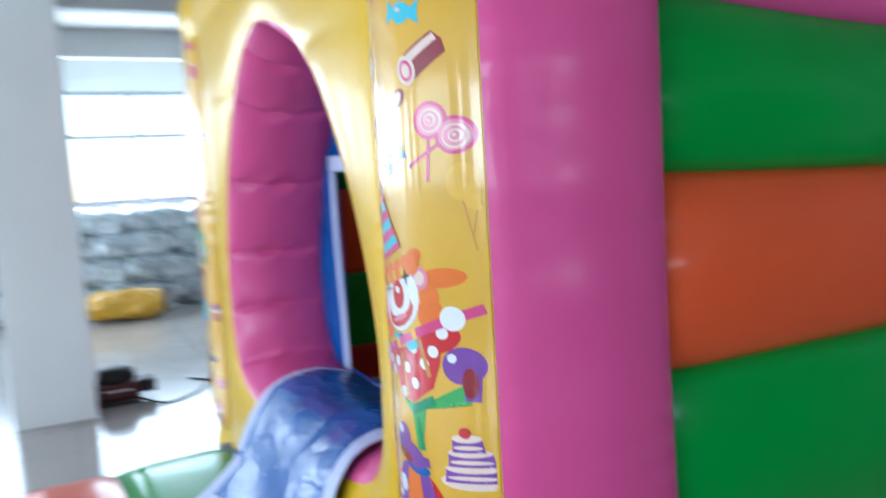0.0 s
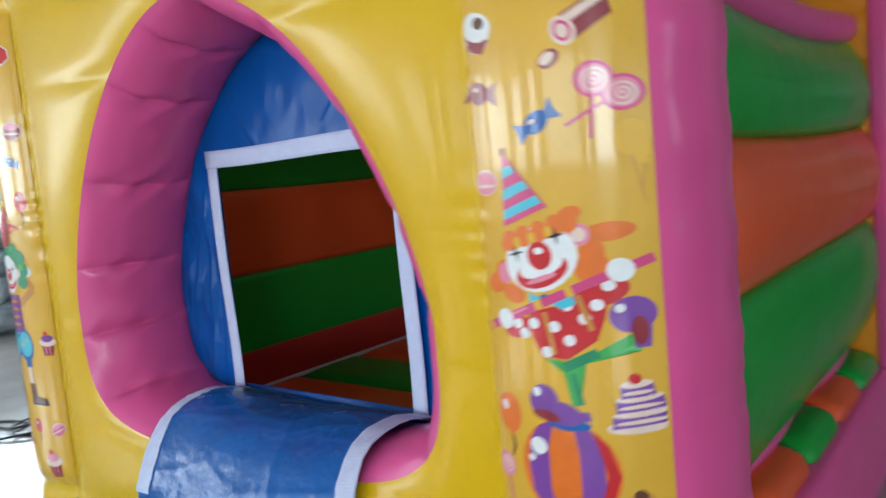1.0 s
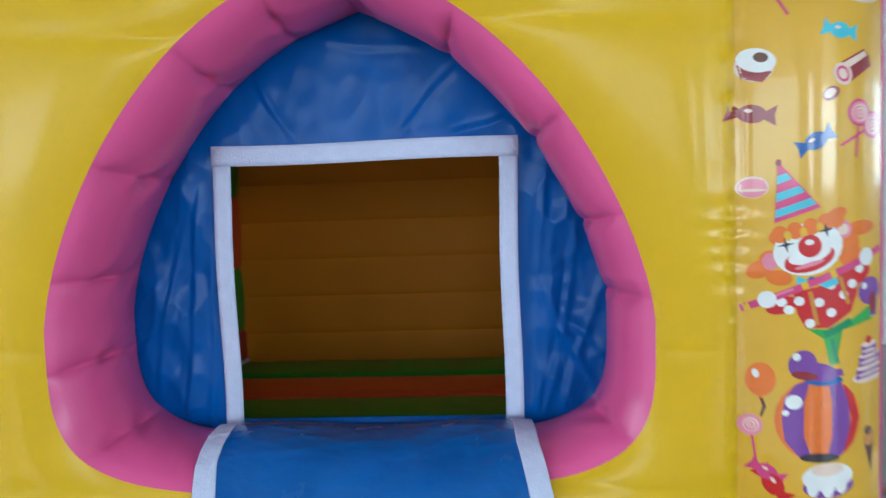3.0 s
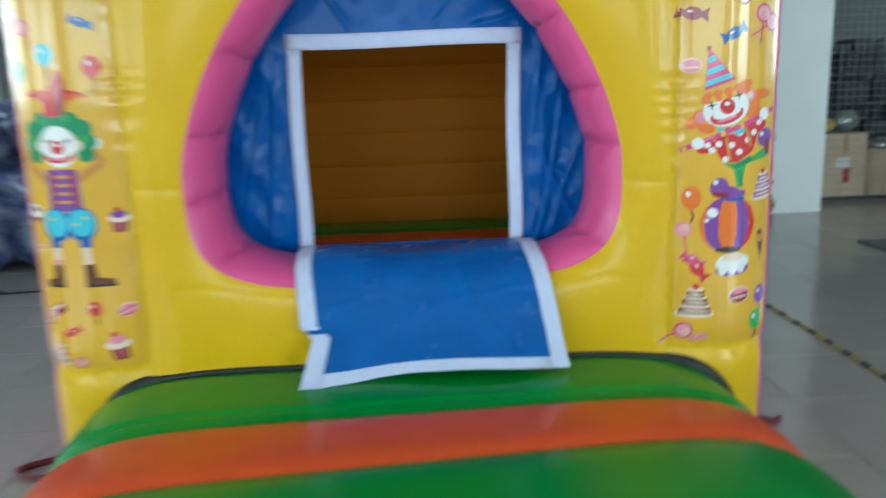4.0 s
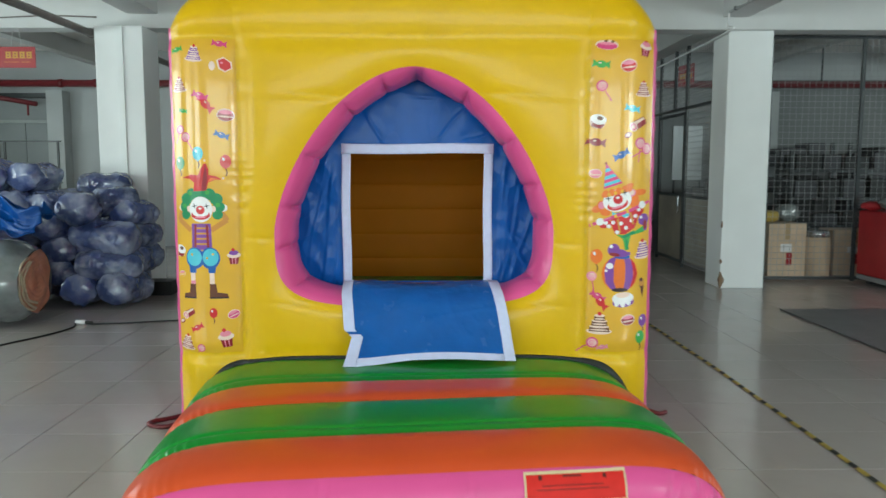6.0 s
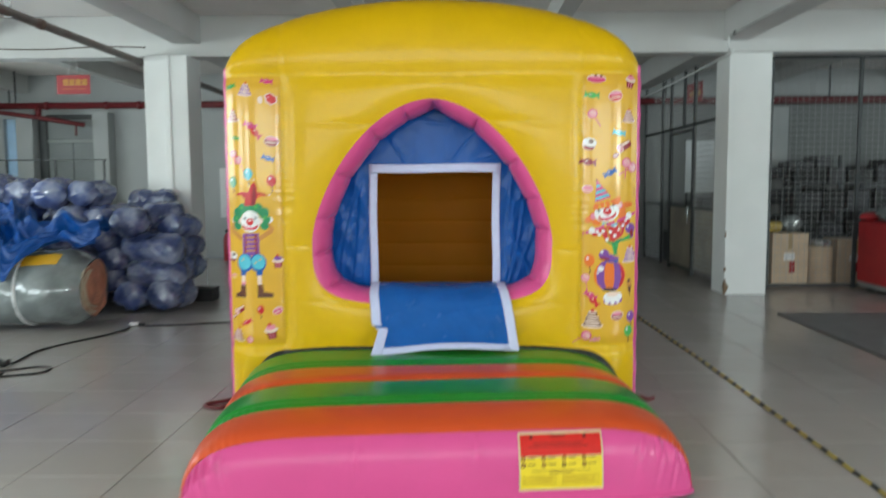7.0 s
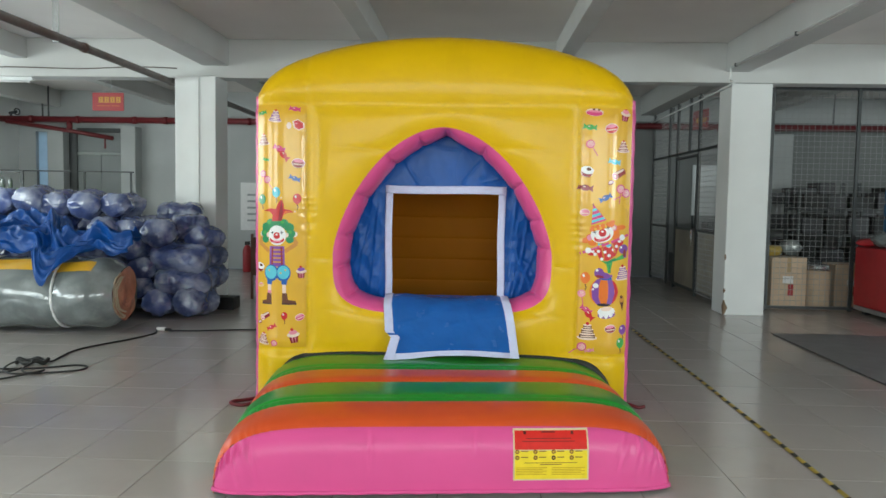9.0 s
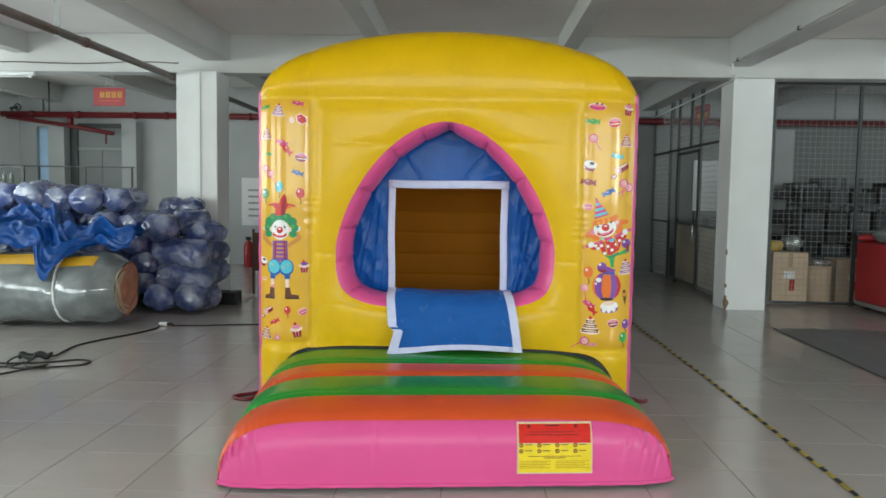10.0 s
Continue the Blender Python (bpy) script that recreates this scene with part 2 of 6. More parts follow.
def tube(name, pts, r, mat, parent=None, label="", sides=10, closed=False):
    """A round tube along the points."""
    pts = [Vector(p) for p in pts]
    n = len(pts)
    rings = []
    for i, p in enumerate(pts):
        a = pts[(i - 1) % n] if closed or i else pts[0]
        b = pts[(i + 1) % n] if closed or i < n - 1 else pts[-1]
        d = (b - a).normalized()
        side = d.cross(Vector((0, 0, 1)) if abs(d.z) < 0.95 else Vector((1, 0, 0))).normalized()
        up = side.cross(d)
        rad = r[i] if isinstance(r, (list, tuple)) else r
        rings.append([p + (side * math.cos(t) + up * math.sin(t)) * rad for t in (2 * math.pi * k / sides for k in range(sides))])
    verts = [v for ring in rings for v in ring]
    faces = []
    m = n if closed else n - 1
    for i in range(m):
        j = (i + 1) % n
        for k in range(sides):
            faces.append((i * sides + k, i * sides + (k + 1) % sides, j * sides + (k + 1) % sides, j * sides + k))
    if not closed:
        faces.append(tuple(range(sides))[::-1])
        faces.append(tuple((n - 1) * sides + k for k in range(sides)))
    return put_mesh(name, verts, faces, mat, parent, label, smooth=True)


def smooth_path(pts, n=12):
    """Points on a Catmull-Rom curve through pts."""
    pts = [Vector(p) for p in pts]
    out = []
    for i in range(len(pts) - 1):
        p0, p1, p2, p3 = pts[max(i - 1, 0)], pts[i], pts[i + 1], pts[min(i + 2, len(pts) - 1)]
        for k in range(n):
            t = k / n
            out.append(0.5 * ((2 * p1) + (p2 - p0) * t + (2 * p0 - 5 * p1 + 4 * p2 - p3) * t * t + (3 * p1 - p0 - 3 * p2 + p3) * t ** 3))
    return out + [pts[-1]]


def empty(name, label, category, group="", at=(0, 0, 0)):
    ob = new(name)
    ob.location = at
    return tagged(ob, label, category, group)


def facets(x, y, z=0.0):
    """Crumpled folds for arrays: flat-sided dents that meet in sharp ridges, 0 to about 1."""
    x, y = np.broadcast_arrays(np.asarray(x, dtype=float), np.asarray(y, dtype=float))
    return np.array([noise.voronoi((p, q, z))[0][0] for p, q in zip(x.ravel(), y.ravel())]).reshape(x.shape)


def wave(*a):
    """Smooth noise about zero for arrays."""
    x, y = np.broadcast_arrays(*[np.asarray(v, dtype=float) for v in a[:2]])
    out = np.empty(x.size)
    for i, (p, q) in enumerate(zip(x.ravel(), y.ravel())):
        out[i] = noise.noise((p, q, a[2] if len(a) > 2 else 0.0))
    return out.reshape(x.shape)


# ---- the hall ----
def structure(name, bm, mat, label, category, smooth=False):
    return tagged(part(name, bm, mat, smooth=smooth), label, category, kind="structure")


def wall_with_windows(name, along, fixed, t, lo, hi, windows, label):
    """A wall 0.24 m thick along x or y, with its window openings cut through."""
    bm = bmesh.new()

    def block(a, b, z0, z1):
        if along == "y":
            box_bm(fixed - t, fixed, a, b, z0, z1, bm=bm) if fixed < 0 else box_bm(fixed, fixed + t, a, b, z0, z1, bm=bm)
        else:
            box_bm(a, b, fixed - t, fixed, z0, z1, bm=bm) if fixed < 0 else box_bm(a, b, fixed, fixed + t, z0, z1, bm=bm)
    block(lo, hi, 0, WIN_Z0)
    block(lo, hi, WIN_Z1, ZC)
    edge = lo
    for a, b in windows:
        block(edge, a, WIN_Z0, WIN_Z1)
        edge = b
    block(edge, hi, WIN_Z0, WIN_Z1)
    return structure(name, bm, PLASTER, label, "wall")


wall_with_windows("wall_west", "y", XL, 0.24, YF, YB, LEFT_WINDOWS, "white plastered hall wall with a row of windows")
wall_with_windows("wall_east", "y", XR, 0.24, YF, YB, RIGHT_WINDOWS, "white plastered hall wall with windows")
wall_with_windows("wall_south", "x", YF, 0.24, XL - 0.24, XR + 0.24, FRONT_WINDOWS, "white plastered hall wall with wide windows")
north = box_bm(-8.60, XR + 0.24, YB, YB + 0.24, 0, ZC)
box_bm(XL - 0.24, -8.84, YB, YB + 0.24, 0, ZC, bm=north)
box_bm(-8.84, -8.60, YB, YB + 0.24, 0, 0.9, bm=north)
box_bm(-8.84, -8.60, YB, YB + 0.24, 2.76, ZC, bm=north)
structure("wall_north", north, BACK_PLASTER, "plain white plastered back wall of the hall, greyed for its dimness", "wall")
# Added thin sheet; its dark grey stands in for dimness behind the cage.
structure("trim_store_wall", box_bm(2.301, XR - 0.001, YB - 0.02, YB - 0.001, 0.001, 3.10), material("shaded_wall_grey", (0.22, 0.23, 0.23), rough=0.8, vary=0.1, scale=1.0, second=(0.20, 0.21, 0.21), mix_scale=0.7), "back wall behind the store cage, its dimness put into dark grey", "wall")
structure("ceiling", box_bm(XL - 0.24, XR + 0.24, YF - 0.24, YB + 0.24, ZC, ZC + 0.2), CEILING, "grey-white painted concrete ceiling slab, lightened for its weak bounce light", "ceiling")

# windows: frame, mullions and panes
number = 0


def window_unit(along, fixed, a, b):
    global number
    number += 1
    root = tagged(new("window_%d" % number), "wide aluminium-framed window with clear panes", "window", kind="structure")
    inward = 1 if fixed < 0 else -1
    lo, hi = sorted((fixed - inward * 0.10, fixed - inward * 0.16))

    def bar(name, u0, u1, z0, z1, mat, depth=(0.0, 0.0)):
        l2, h2 = lo + depth[0], hi - depth[1]
        bm = box_bm(l2, h2, u0, u1, z0, z1) if along == "y" else box_bm(u0, u1, l2, h2, z0, z1)
        return part(name, bm, mat, root)
    bar("window_frame", a, b, WIN_Z0, WIN_Z0 + 0.05, ALU)
    bar("window_frame", a, b, WIN_Z1 - 0.05, WIN_Z1, ALU)
    bar("window_frame", a, b, WIN_Z0 + 0.95, WIN_Z0 + 1.0, ALU)
    n = 4
    for k in range(n + 1):
        c = a + (b - a) * k / n
        bar("mullion", max(a, c - 0.03), min(b, c + 0.03), WIN_Z0 + 0.052, WIN_Z1 - 0.052, ALU, (0.003, 0.003))
    for k in range(n):
        g = bar("pane", a + (b - a) * k / n + 0.03, a + (b - a) * (k + 1) / n - 0.03, WIN_Z0 + 0.05, WIN_Z1 - 0.05, GLASS, (0.025, 0.025))
        g.visible_shadow = False


for a, b in LEFT_WINDOWS:
    window_unit("y", XL, a, b)
for a, b in RIGHT_WINDOWS:
    window_unit("y", XR, a, b)
for a, b in FRONT_WINDOWS:
    window_unit("x", YF, a, b)

structure("window_%d" % (number + 1), box_bm(-8.839, -8.601, YB + 0.10, YB + 0.108, 0.901, 2.759), material("frosted_pane", (0.72, 0.80, 0.82), rough=0.5, sheer=0.85), "narrow frosted window strip in the back wall", "window")

# ground outside, to the horizon
structure("ground", box_bm(-400, 400, -400, 400, -0.6, -0.3), material("outdoor_concrete", (0.3, 0.3, 0.29), 0.9), "pale concrete yard outside the hall", "ground")

# beams: one girder across the hall over each row of columns, ribs along it
ROWS_Y, GIRDER_Z = [4.9, -0.9, -6.7], 3.08
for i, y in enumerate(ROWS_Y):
    structure("trim_girder_%d" % (i + 1), box_bm(XL, XR, y + 0.12, y + 0.42, GIRDER_Z, ZC - 0.002, 0.012), BEAM, "white painted concrete girder under the ceiling, toned down in brightness", "beam")
EDGES_Y = [YF, -6.58, -6.28, -0.78, -0.48, 5.02, 5.32, YB]
k = 0
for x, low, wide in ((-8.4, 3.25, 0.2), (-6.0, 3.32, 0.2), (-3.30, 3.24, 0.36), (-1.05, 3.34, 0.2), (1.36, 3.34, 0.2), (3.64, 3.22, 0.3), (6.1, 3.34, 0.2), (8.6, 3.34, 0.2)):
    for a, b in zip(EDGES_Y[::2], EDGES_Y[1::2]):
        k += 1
        structure("trim_rib_%d" % k, box_bm(x - wide / 2, x + wide / 2, a + 0.001, b - 0.001, low, ZC - 0.002, 0.01), BEAM, "white painted concrete rib beam under the ceiling, toned down in brightness", "beam")


def column(i, x0, x1, y0, y1):
    root = tagged(new("column_%d" % i), "square white painted concrete column with worn corners", "column", kind="structure")
    bm = box_bm(x0, x1, y0, y1, 0, GIRDER_Z - 0.001, 0.012)
    part("shaft", bm, PLASTER, root)
    return root


CHIPPED = material("chipped_plaster", (0.24, 0.16, 0.10), rough=0.9, vary=0.3, scale=30, bump=0.6, bump_scale=60)


def chip(root, x, y, z0, z1, wide, seed):
    """Plaster knocked off a column's front corner, seen on both faces."""
    r2 = random.Random(seed)
    zs = [z0 + (z1 - z0) * k / 7 for k in range(8)]
    w = [wide * math.sin(math.pi * (0.08 + 0.84 * k / 7)) * r2.uniform(0.6, 1.2) for k in range(8)]
    verts = [(x + a, y - 0.002, z) for a, z in zip(w, zs)] + [(x + 0.004, y - 0.003, z) for z in zs] + [(x - 0.003, y + 0.004, z) for z in zs] + [(x - 0.002, y + 1.3 * a, z) for a, z in zip(w, zs)]
    faces = [(c * 8 + k, c * 8 + k + 1, c * 8 + k + 9, c * 8 + k + 8) for c in range(3) for k in range(7)]
    put_mesh("chipped_corner", verts, faces, CHIPPED, root, "bare brown patch where the plaster is chipped")


k = 0
for x0, x1, back in ((-3.80, -3.25, 0.0), (3.58, 4.115, 0.20)):
    for y in ROWS_Y:
        k += 1
        shaft = column(k, x0, x1, y - 0.05 + back, y + 0.45 + back)
        if k == 4:
            for z0, z1, wide, seed in ((0.004, 0.20, 0.055, 3), (0.30, 0.36, 0.02, 5), (0.74, 0.82, 0.018, 8)):
                chip(shaft, x0, y - 0.05 + back, z0, z1, wide, seed)
column(7, -9.15, -8.85, 4.85, 5.3)

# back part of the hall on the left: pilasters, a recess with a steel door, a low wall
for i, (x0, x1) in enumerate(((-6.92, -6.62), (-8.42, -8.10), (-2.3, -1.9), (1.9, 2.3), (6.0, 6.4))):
    structure("trim_pilaster_%d" % (i + 1), box_bm(x0, x1, YB - 0.3, YB - 0.001, 0, 2.86, 0.01), BACK_PLASTER, "plastered pilaster on the back wall, greyed for its dimness", "pilaster")


# ---- the inflatable bounce house ----
HALF, CZ = 1.28, 1.2


LEFT_WIDER = 1.024  # the pillar with the juggling figure stands a little further out


def across(x):
    """Distance from the middle, with the wider side scaled back."""
    x = np.asarray(x, float)
    return np.where(x < 0, -x / LEFT_WIDER, x)


def arch_top(x):
    return 2.13 + 0.485 * np.clip(1 - (across(x) / 1.30) ** 2.15, 0, 1) ** 0.5


def in_outline(x, z):
    return (across(x) < HALF) & (z > 0.02) & (z < arch_top(x))


def in_opening(x, z):
    up = np.clip(1 - np.clip((z - 1.10) / 0.888, 0, 1) ** 1.5, 0, 1) ** 0.54
    low = np.clip(1 - np.clip((1.10 - z) / 0.41, 0, 1) ** 4, 0, 1) ** 0.25
    return (np.abs(x + 0.01) < 0.764 * np.where(z > 1.10, up, low)) & (z > 0.69) & (z < 1.988)


def cast(inside, th):
    lo, hi = np.zeros_like(th), np.full_like(th, 2.5)
    for _ in range(40):
        mid = (lo + hi) / 2
        ok = inside(mid * np.cos(th), CZ + mid * np.sin(th))
        lo, hi = np.where(ok, mid, lo), np.where(ok, hi, mid)
    return lo


TH = np.linspace(0, 2 * np.pi, 720, endpoint=False)
R_OPEN, R_OUT = cast(in_opening, TH), cast(in_outline, TH)


def open_radius(th):
    return np.interp(np.mod(th, 2 * np.pi), np.append(TH, 2 * np.pi), np.append(R_OPEN, R_OPEN[0]))


SEAM_X, LINE_TOP, LINE_LOW = 0.93, 2.135, 0.43


def skin(x, z, rough=True):
    """How far the taut front skin stands, as y, at (x, z)."""
    x, z = np.asarray(x, float), np.asarray(z, float)
    ax = across(x)
    d_out = np.minimum(HALF - ax, arch_top(x) - z).clip(0)
    d_seam, d_top, d_low = np.abs(ax - SEAM_X), np.abs(z - LINE_TOP), np.abs(z - LINE_LOW)
    d_open = (np.hypot(x, z - CZ) - open_radius(np.arctan2(z - CZ, x))).clip(0)
    on_pillar = 1 / (1 + np.exp(-(ax - SEAM_X) / 0.006))
    mid_band = 1 / (1 + np.exp(-(z - LINE_LOW - 0.03) / 0.022)) / (1 + np.exp((z - LINE_TOP + 0.03) / 0.022))
    # the face between the pillars: a cushion held in at the seams and at the opening
    face = 0.078 - 0.02 * np.clip(x / 0.2, 0, 1) * (ax < SEAM_X)
    face = face * (1 - 0.42 * np.exp(-d_seam / 0.045) * mid_band) * (1 - 0.10 * np.exp(-(d_top / 0.05) ** 2)) * (1 - 0.06 * np.exp(-(d_low / 0.045) ** 2)) * (1 - (0.34 + 0.36 * np.clip(x / 0.4, 0, 1)) * np.exp(-d_open / 0.075))
    # each pillar: a half-round bolster that turns away towards the side
    u = (ax - 1.10) / np.where(ax < 1.10, 0.172, 0.18)
    pillar = 0.097 - np.where(u < 0, 0.040 * np.abs(u) ** 2.2, 0.080 * np.abs(u) ** 2.3)
    pillar = pillar - (0.018 * np.exp(-(d_low / 0.04) ** 2) + 0.012 * np.exp(-(d_top / 0.04) ** 2))
    h = face * (1 - on_pillar) + pillar * on_pillar
    # the arch above the seam swells forward and rolls back over the top
    rise = (arch_top(x) - LINE_TOP).clip(1e-3)
    v = ((z - LINE_TOP) / rise).clip(0, 1)
    swell = np.clip(rise / 0.42, 0, 1) ** 0.7
    h = h + np.where(z > LINE_TOP, swell * (0.016 * np.sin(np.pi * v) ** 1.6 - 0.15 * (1 - np.sqrt(1 - np.clip(v, 0, 0.9995) ** 3))), 0)
    if rough:
        # puckers along the seams, soft tie lines across the face
        ph = 2 * np.pi * z / 0.062 + 2.6 * np.sin(z * 9.1 + np.sign(x)) + 1.7 * np.sin(z * 23 + 2 * x)
        h = h + 0.0034 * np.exp(-d_seam / np.where(ax < SEAM_X, 0.032, 0.02)) * mid_band * np.sin(ph) * (0.15 + 0.85 * np.clip(np.sin(z * 13 + 4 * x) + np.sin(z * 5.3 + 1), 0, 1.4) / 1.4)
        ph = 2 * np.pi * x / 0.085 + 2.0 * np.sin(x * 7.3) + 1.5 * np.sin(x * 19)
        h = h + 0.0012 * np.exp(-d_top / 0.025) * np.sin(ph) + 0.003 * np.exp(-d_low / 0.03) * np.sin(ph * 1.2)
        for zt, wob, deep, wide in ((1.84, 0.012, 0.0075, 0.026), (1.05, 0.02, 0.0035, 0.018), (0.70, 0.015, 0.0025, 0.016)):
            h = h - deep * np.exp(-(np.abs(z - zt - wob * np.sin(x * 5)) / wide) ** 1.5) * (ax < SEAM_X) * np.exp(-(d_open - 0.06).clip(0) / 0.16) * (1 - np.exp(-d_open / 0.03)) * (np.abs(x) > 0.2)
        for xc, zc, lean, deep in ((-0.80, 2.44, 0.45, 1.0), (-0.75, 2.40, 0.3, 0.7), (-0.42, 2.50, 0.1, 0.5), (0.55, 2.49, -0.15, 0.5), (0.93, 2.38, -0.5, 1.0), (0.97, 2.34, -0.6, 0.6), (-1.14, 2.27, 0.7, 1.0), (-1.20, 2.22, 0.5, 0.7), (1.13, 2.24, -0.6, 0.8), (0.12, 2.54, 0.0, 0.4)):
            d = (x - xc - lean * (z - zc)) / 0.014
            h = h + 0.008 * deep * d * np.exp(-d ** 2) * np.exp(-((z - zc) / 0.06) ** 2)
        ph = 2 * np.pi * x / 0.13 + 1.9 * np.sin(x * 6) + 1.1 * np.sin(x * 23)
        h = h + 0.004 * np.exp(-d_out / 0.035) * np.where(z > LINE_TOP + 0.06, np.sin(ph) * (0.3 + 0.7 * np.abs(np.sin(x * 3.7 + 1))), 0)
    return 0.085 - h


house = empty("bounce_house", "yellow pink and green inflatable bounce house with a padded step", "bounce house")

n_rad = 72
tt = 0.5 - 0.5 * np.cos(np.pi * np.linspace(0, 1, n_rad))
RR = R_OPEN[:, None] * (1 - tt) + R_OUT[:, None] * tt
FX, FZ = RR * np.cos(TH)[:, None], CZ + RR * np.sin(TH)[:, None]
sheet("front_wall", np.stack([FX, skin(FX, FZ), FZ], -1), YELLOW, house, "taut glossy yellow vinyl front", loop_u=True)

# side skins of the front wall: pink up to the shoulder, yellow over the arch
BACK_EDGE = 0.392


def rim(name, th0, th1, mat, label, bulge, depth=0.0):
    th = np.linspace(th0, th1, 320)
    r = cast(in_outline, th)
    x, z = r * np.cos(th), CZ + r * np.sin(th)
    v = np.linspace(0, 1, 26)
    nx, nz = np.gradient(z), -np.gradient(x)
    ln = np.hypot(nx, nz)
    nx, nz = nx / ln, nz / ln
    w = bulge * np.sin(np.pi * v) ** 0.6 * (1 + 0.06 * np.sin(z * 31)[:, None])
    crimp = 0.0045 * np.exp(-(1 - v) / 0.16) * np.sin(z * 76 + 2.5 * np.sin(z * 13))[:, None] * (0.4 + 0.6 * np.abs(np.sin(z * 4.7)))[:, None] + 0.0015 * np.exp(-v / 0.12) * np.sin(z * 92 + 2 * np.sin(z * 11))[:, None]
    w = w + crimp * np.sin(np.pi * v) ** 0.25
    y0 = skin(x * 0.9999, CZ + (z - CZ) * 0.9999)
    P = np.stack([x[:, None] + nx[:, None] * w, y0[:, None] * (1 - v) + (BACK_EDGE + depth * (0.048 + 0.03 * np.clip(1.2 - z, 0, 1.2)))[:, None] * v, z[:, None] + nz[:, None] * w], -1)
    return sheet(name, P, mat, house, label)


sh, sh_left = math.atan2(2.19 - CZ, HALF), math.atan2(2.19 - CZ, HALF * LEFT_WIDER)
lo_a, lo_left = math.atan2(0.021 - CZ, HALF), math.atan2(0.021 - CZ, HALF * LEFT_WIDER)
rim("side_skin", lo_a, sh, PINK, "pink vinyl side of the front wall", 0.052, 1.0)
rim("side_skin", math.pi - sh_left, math.pi - lo_left, PINK, "pink vinyl side of the front wall", 0.052, 1.0)
rim("arch_skin", sh, math.pi - sh_left, YELLOW, "", 0.022)
# inner face of the front wall
RI = R_OPEN[:, None] * 0.94 * (1 - tt[::6]) + R_OUT[:, None] * 0.985 * tt[::6]
sheet("inner_skin", np.stack([RI * np.cos(TH)[:, None], np.full_like(RI, 0.415), CZ + RI * np.sin(TH)[:, None]], -1), YELLOW, house, loop_u=True, flip=True)

# pink padded ring round the opening, sewn in segments
N_SEG = 16
arc = np.cumsum(np.append(0, np.hypot(np.diff(R_OPEN * np.cos(TH)), np.diff(R_OPEN * np.sin(TH)))))
s_seg = (arc / arc[-1] * N_SEG + 0.25 + 0.18 * np.sin(arc * 5)) % 1
pinch = np.minimum(s_seg, 1 - s_seg)
v = np.linspace(0, 1, 26)
full = 1 - 0.45 * np.exp(-pinch / 0.07)
fold = np.exp(-pinch / 0.12)[:, None] * np.sin(v * 17 + arc[:, None] * 46) * 0.0075
b = 0.062 * np.sin(np.pi * v[None, :] ** 0.85) ** 0.75 * full[:, None] + fold * np.sin(np.pi * v)
peak = np.exp(-np.abs(TH - np.pi / 2) / 0.10)
b = b * (1 - 0.75 * peak)[:, None]
r0 = R_OPEN[:, None] * (1 - (0.075 - 0.04 * peak)[:, None] * v) - b
y_open = skin(R_OPEN * np.cos(TH), CZ + R_OPEN * np.sin(TH))
yy = y_open[:, None] * (1 - v) + 0.41 * v - 0.03 * np.sin(np.pi * v * 0.9) * full[:, None]
sheet("opening_ring", np.stack([r0 * np.cos(TH)[:, None], yy, CZ + r0 * np.sin(TH)[:, None]], -1), RING_PINK, house, "padded pink ring sewn in segments", loop_u=True, flip=True)

# blue fabric behind the ring, with a square entrance
E_X0, E_X1, E_Z0, E_Z1 = -0.41, 0.40, 0.78, 1.555
rin = R_OPEN * (0.945 + 0.03 * peak)
c, s = np.cos(TH), np.sin(TH)
ecx, ecz = (E_X0 + E_X1) / 2, (E_Z0 + E_Z1) / 2
hx, hz = (E_X1 - E_X0) / 2, (E_Z1 - E_Z0) / 2
ro = np.minimum(hx / np.maximum(np.abs(c), 1e-6), hz / np.maximum(np.abs(s), 1e-6))
q = np.linspace(0, 1, 44)
BX = (ecx + ro * c)[:, None] * (1 - q) + (rin * c)[:, None] * q
BZ = (ecz + ro * s)[:, None] * (1 - q) + (CZ + rin * s)[:, None] * q
CREASES = [(-0.50, 1.42, -0.57, 0.80, 1.0), (-0.57, 1.32, -0.66, 0.86, 0.9), (-0.47, 1.22, -0.50, 0.78, 0.7), (-0.64, 1.20, -0.70, 0.95, 0.6), (0.50, 1.45, 0.47, 0.80, 0.9), (0.60, 1.34, 0.50, 0.78, 1.0), (0.66, 1.18, 0.55, 0.80, 0.9), (0.50, 1.15, 0.63, 0.86, 0.7), (0.58, 1.05, 0.67, 0.95, 0.5), (-0.34, 1.84, -0.22, 1.60, 0.45), (0.30, 1.82, 0.10, 1.62, 0.35), (0.42, 1.66, 0.26, 1.60, 0.4), (-0.12, 1.88, 0.16, 1.84, 0.35)]
BY = 0.40 + 0.018 * wave(BX * 2.6, BZ * 2.2, 7.0) * np.sin(np.pi * q) ** 0.5
for cx0, cz0, cx1, cz1, deep in CREASES:
    lx, lz = cx1 - cx0, cz1 - cz0
    ln = math.hypot(lx, lz)
    along = ((BX - cx0) * lx + (BZ - cz0) * lz) / ln ** 2
    d = ((BX - cx0) * lz - (BZ - cz0) * lx) / ln / 0.014 + 0.5 * np.sin(along * 5 + cx0 * 30)
    fade = np.clip(np.minimum(along, 1 - along) * 5 + 0.6, 0, 1) * np.sin(np.pi * q) ** 0.4
    BY = BY + 0.011 * deep * d * np.exp(-d ** 2) * fade - 0.006 * deep * np.exp(-(d / 2) ** 2) * fade
near_side = np.clip((np.abs(BX) - 0.42) / 0.1, 0.25, 1)
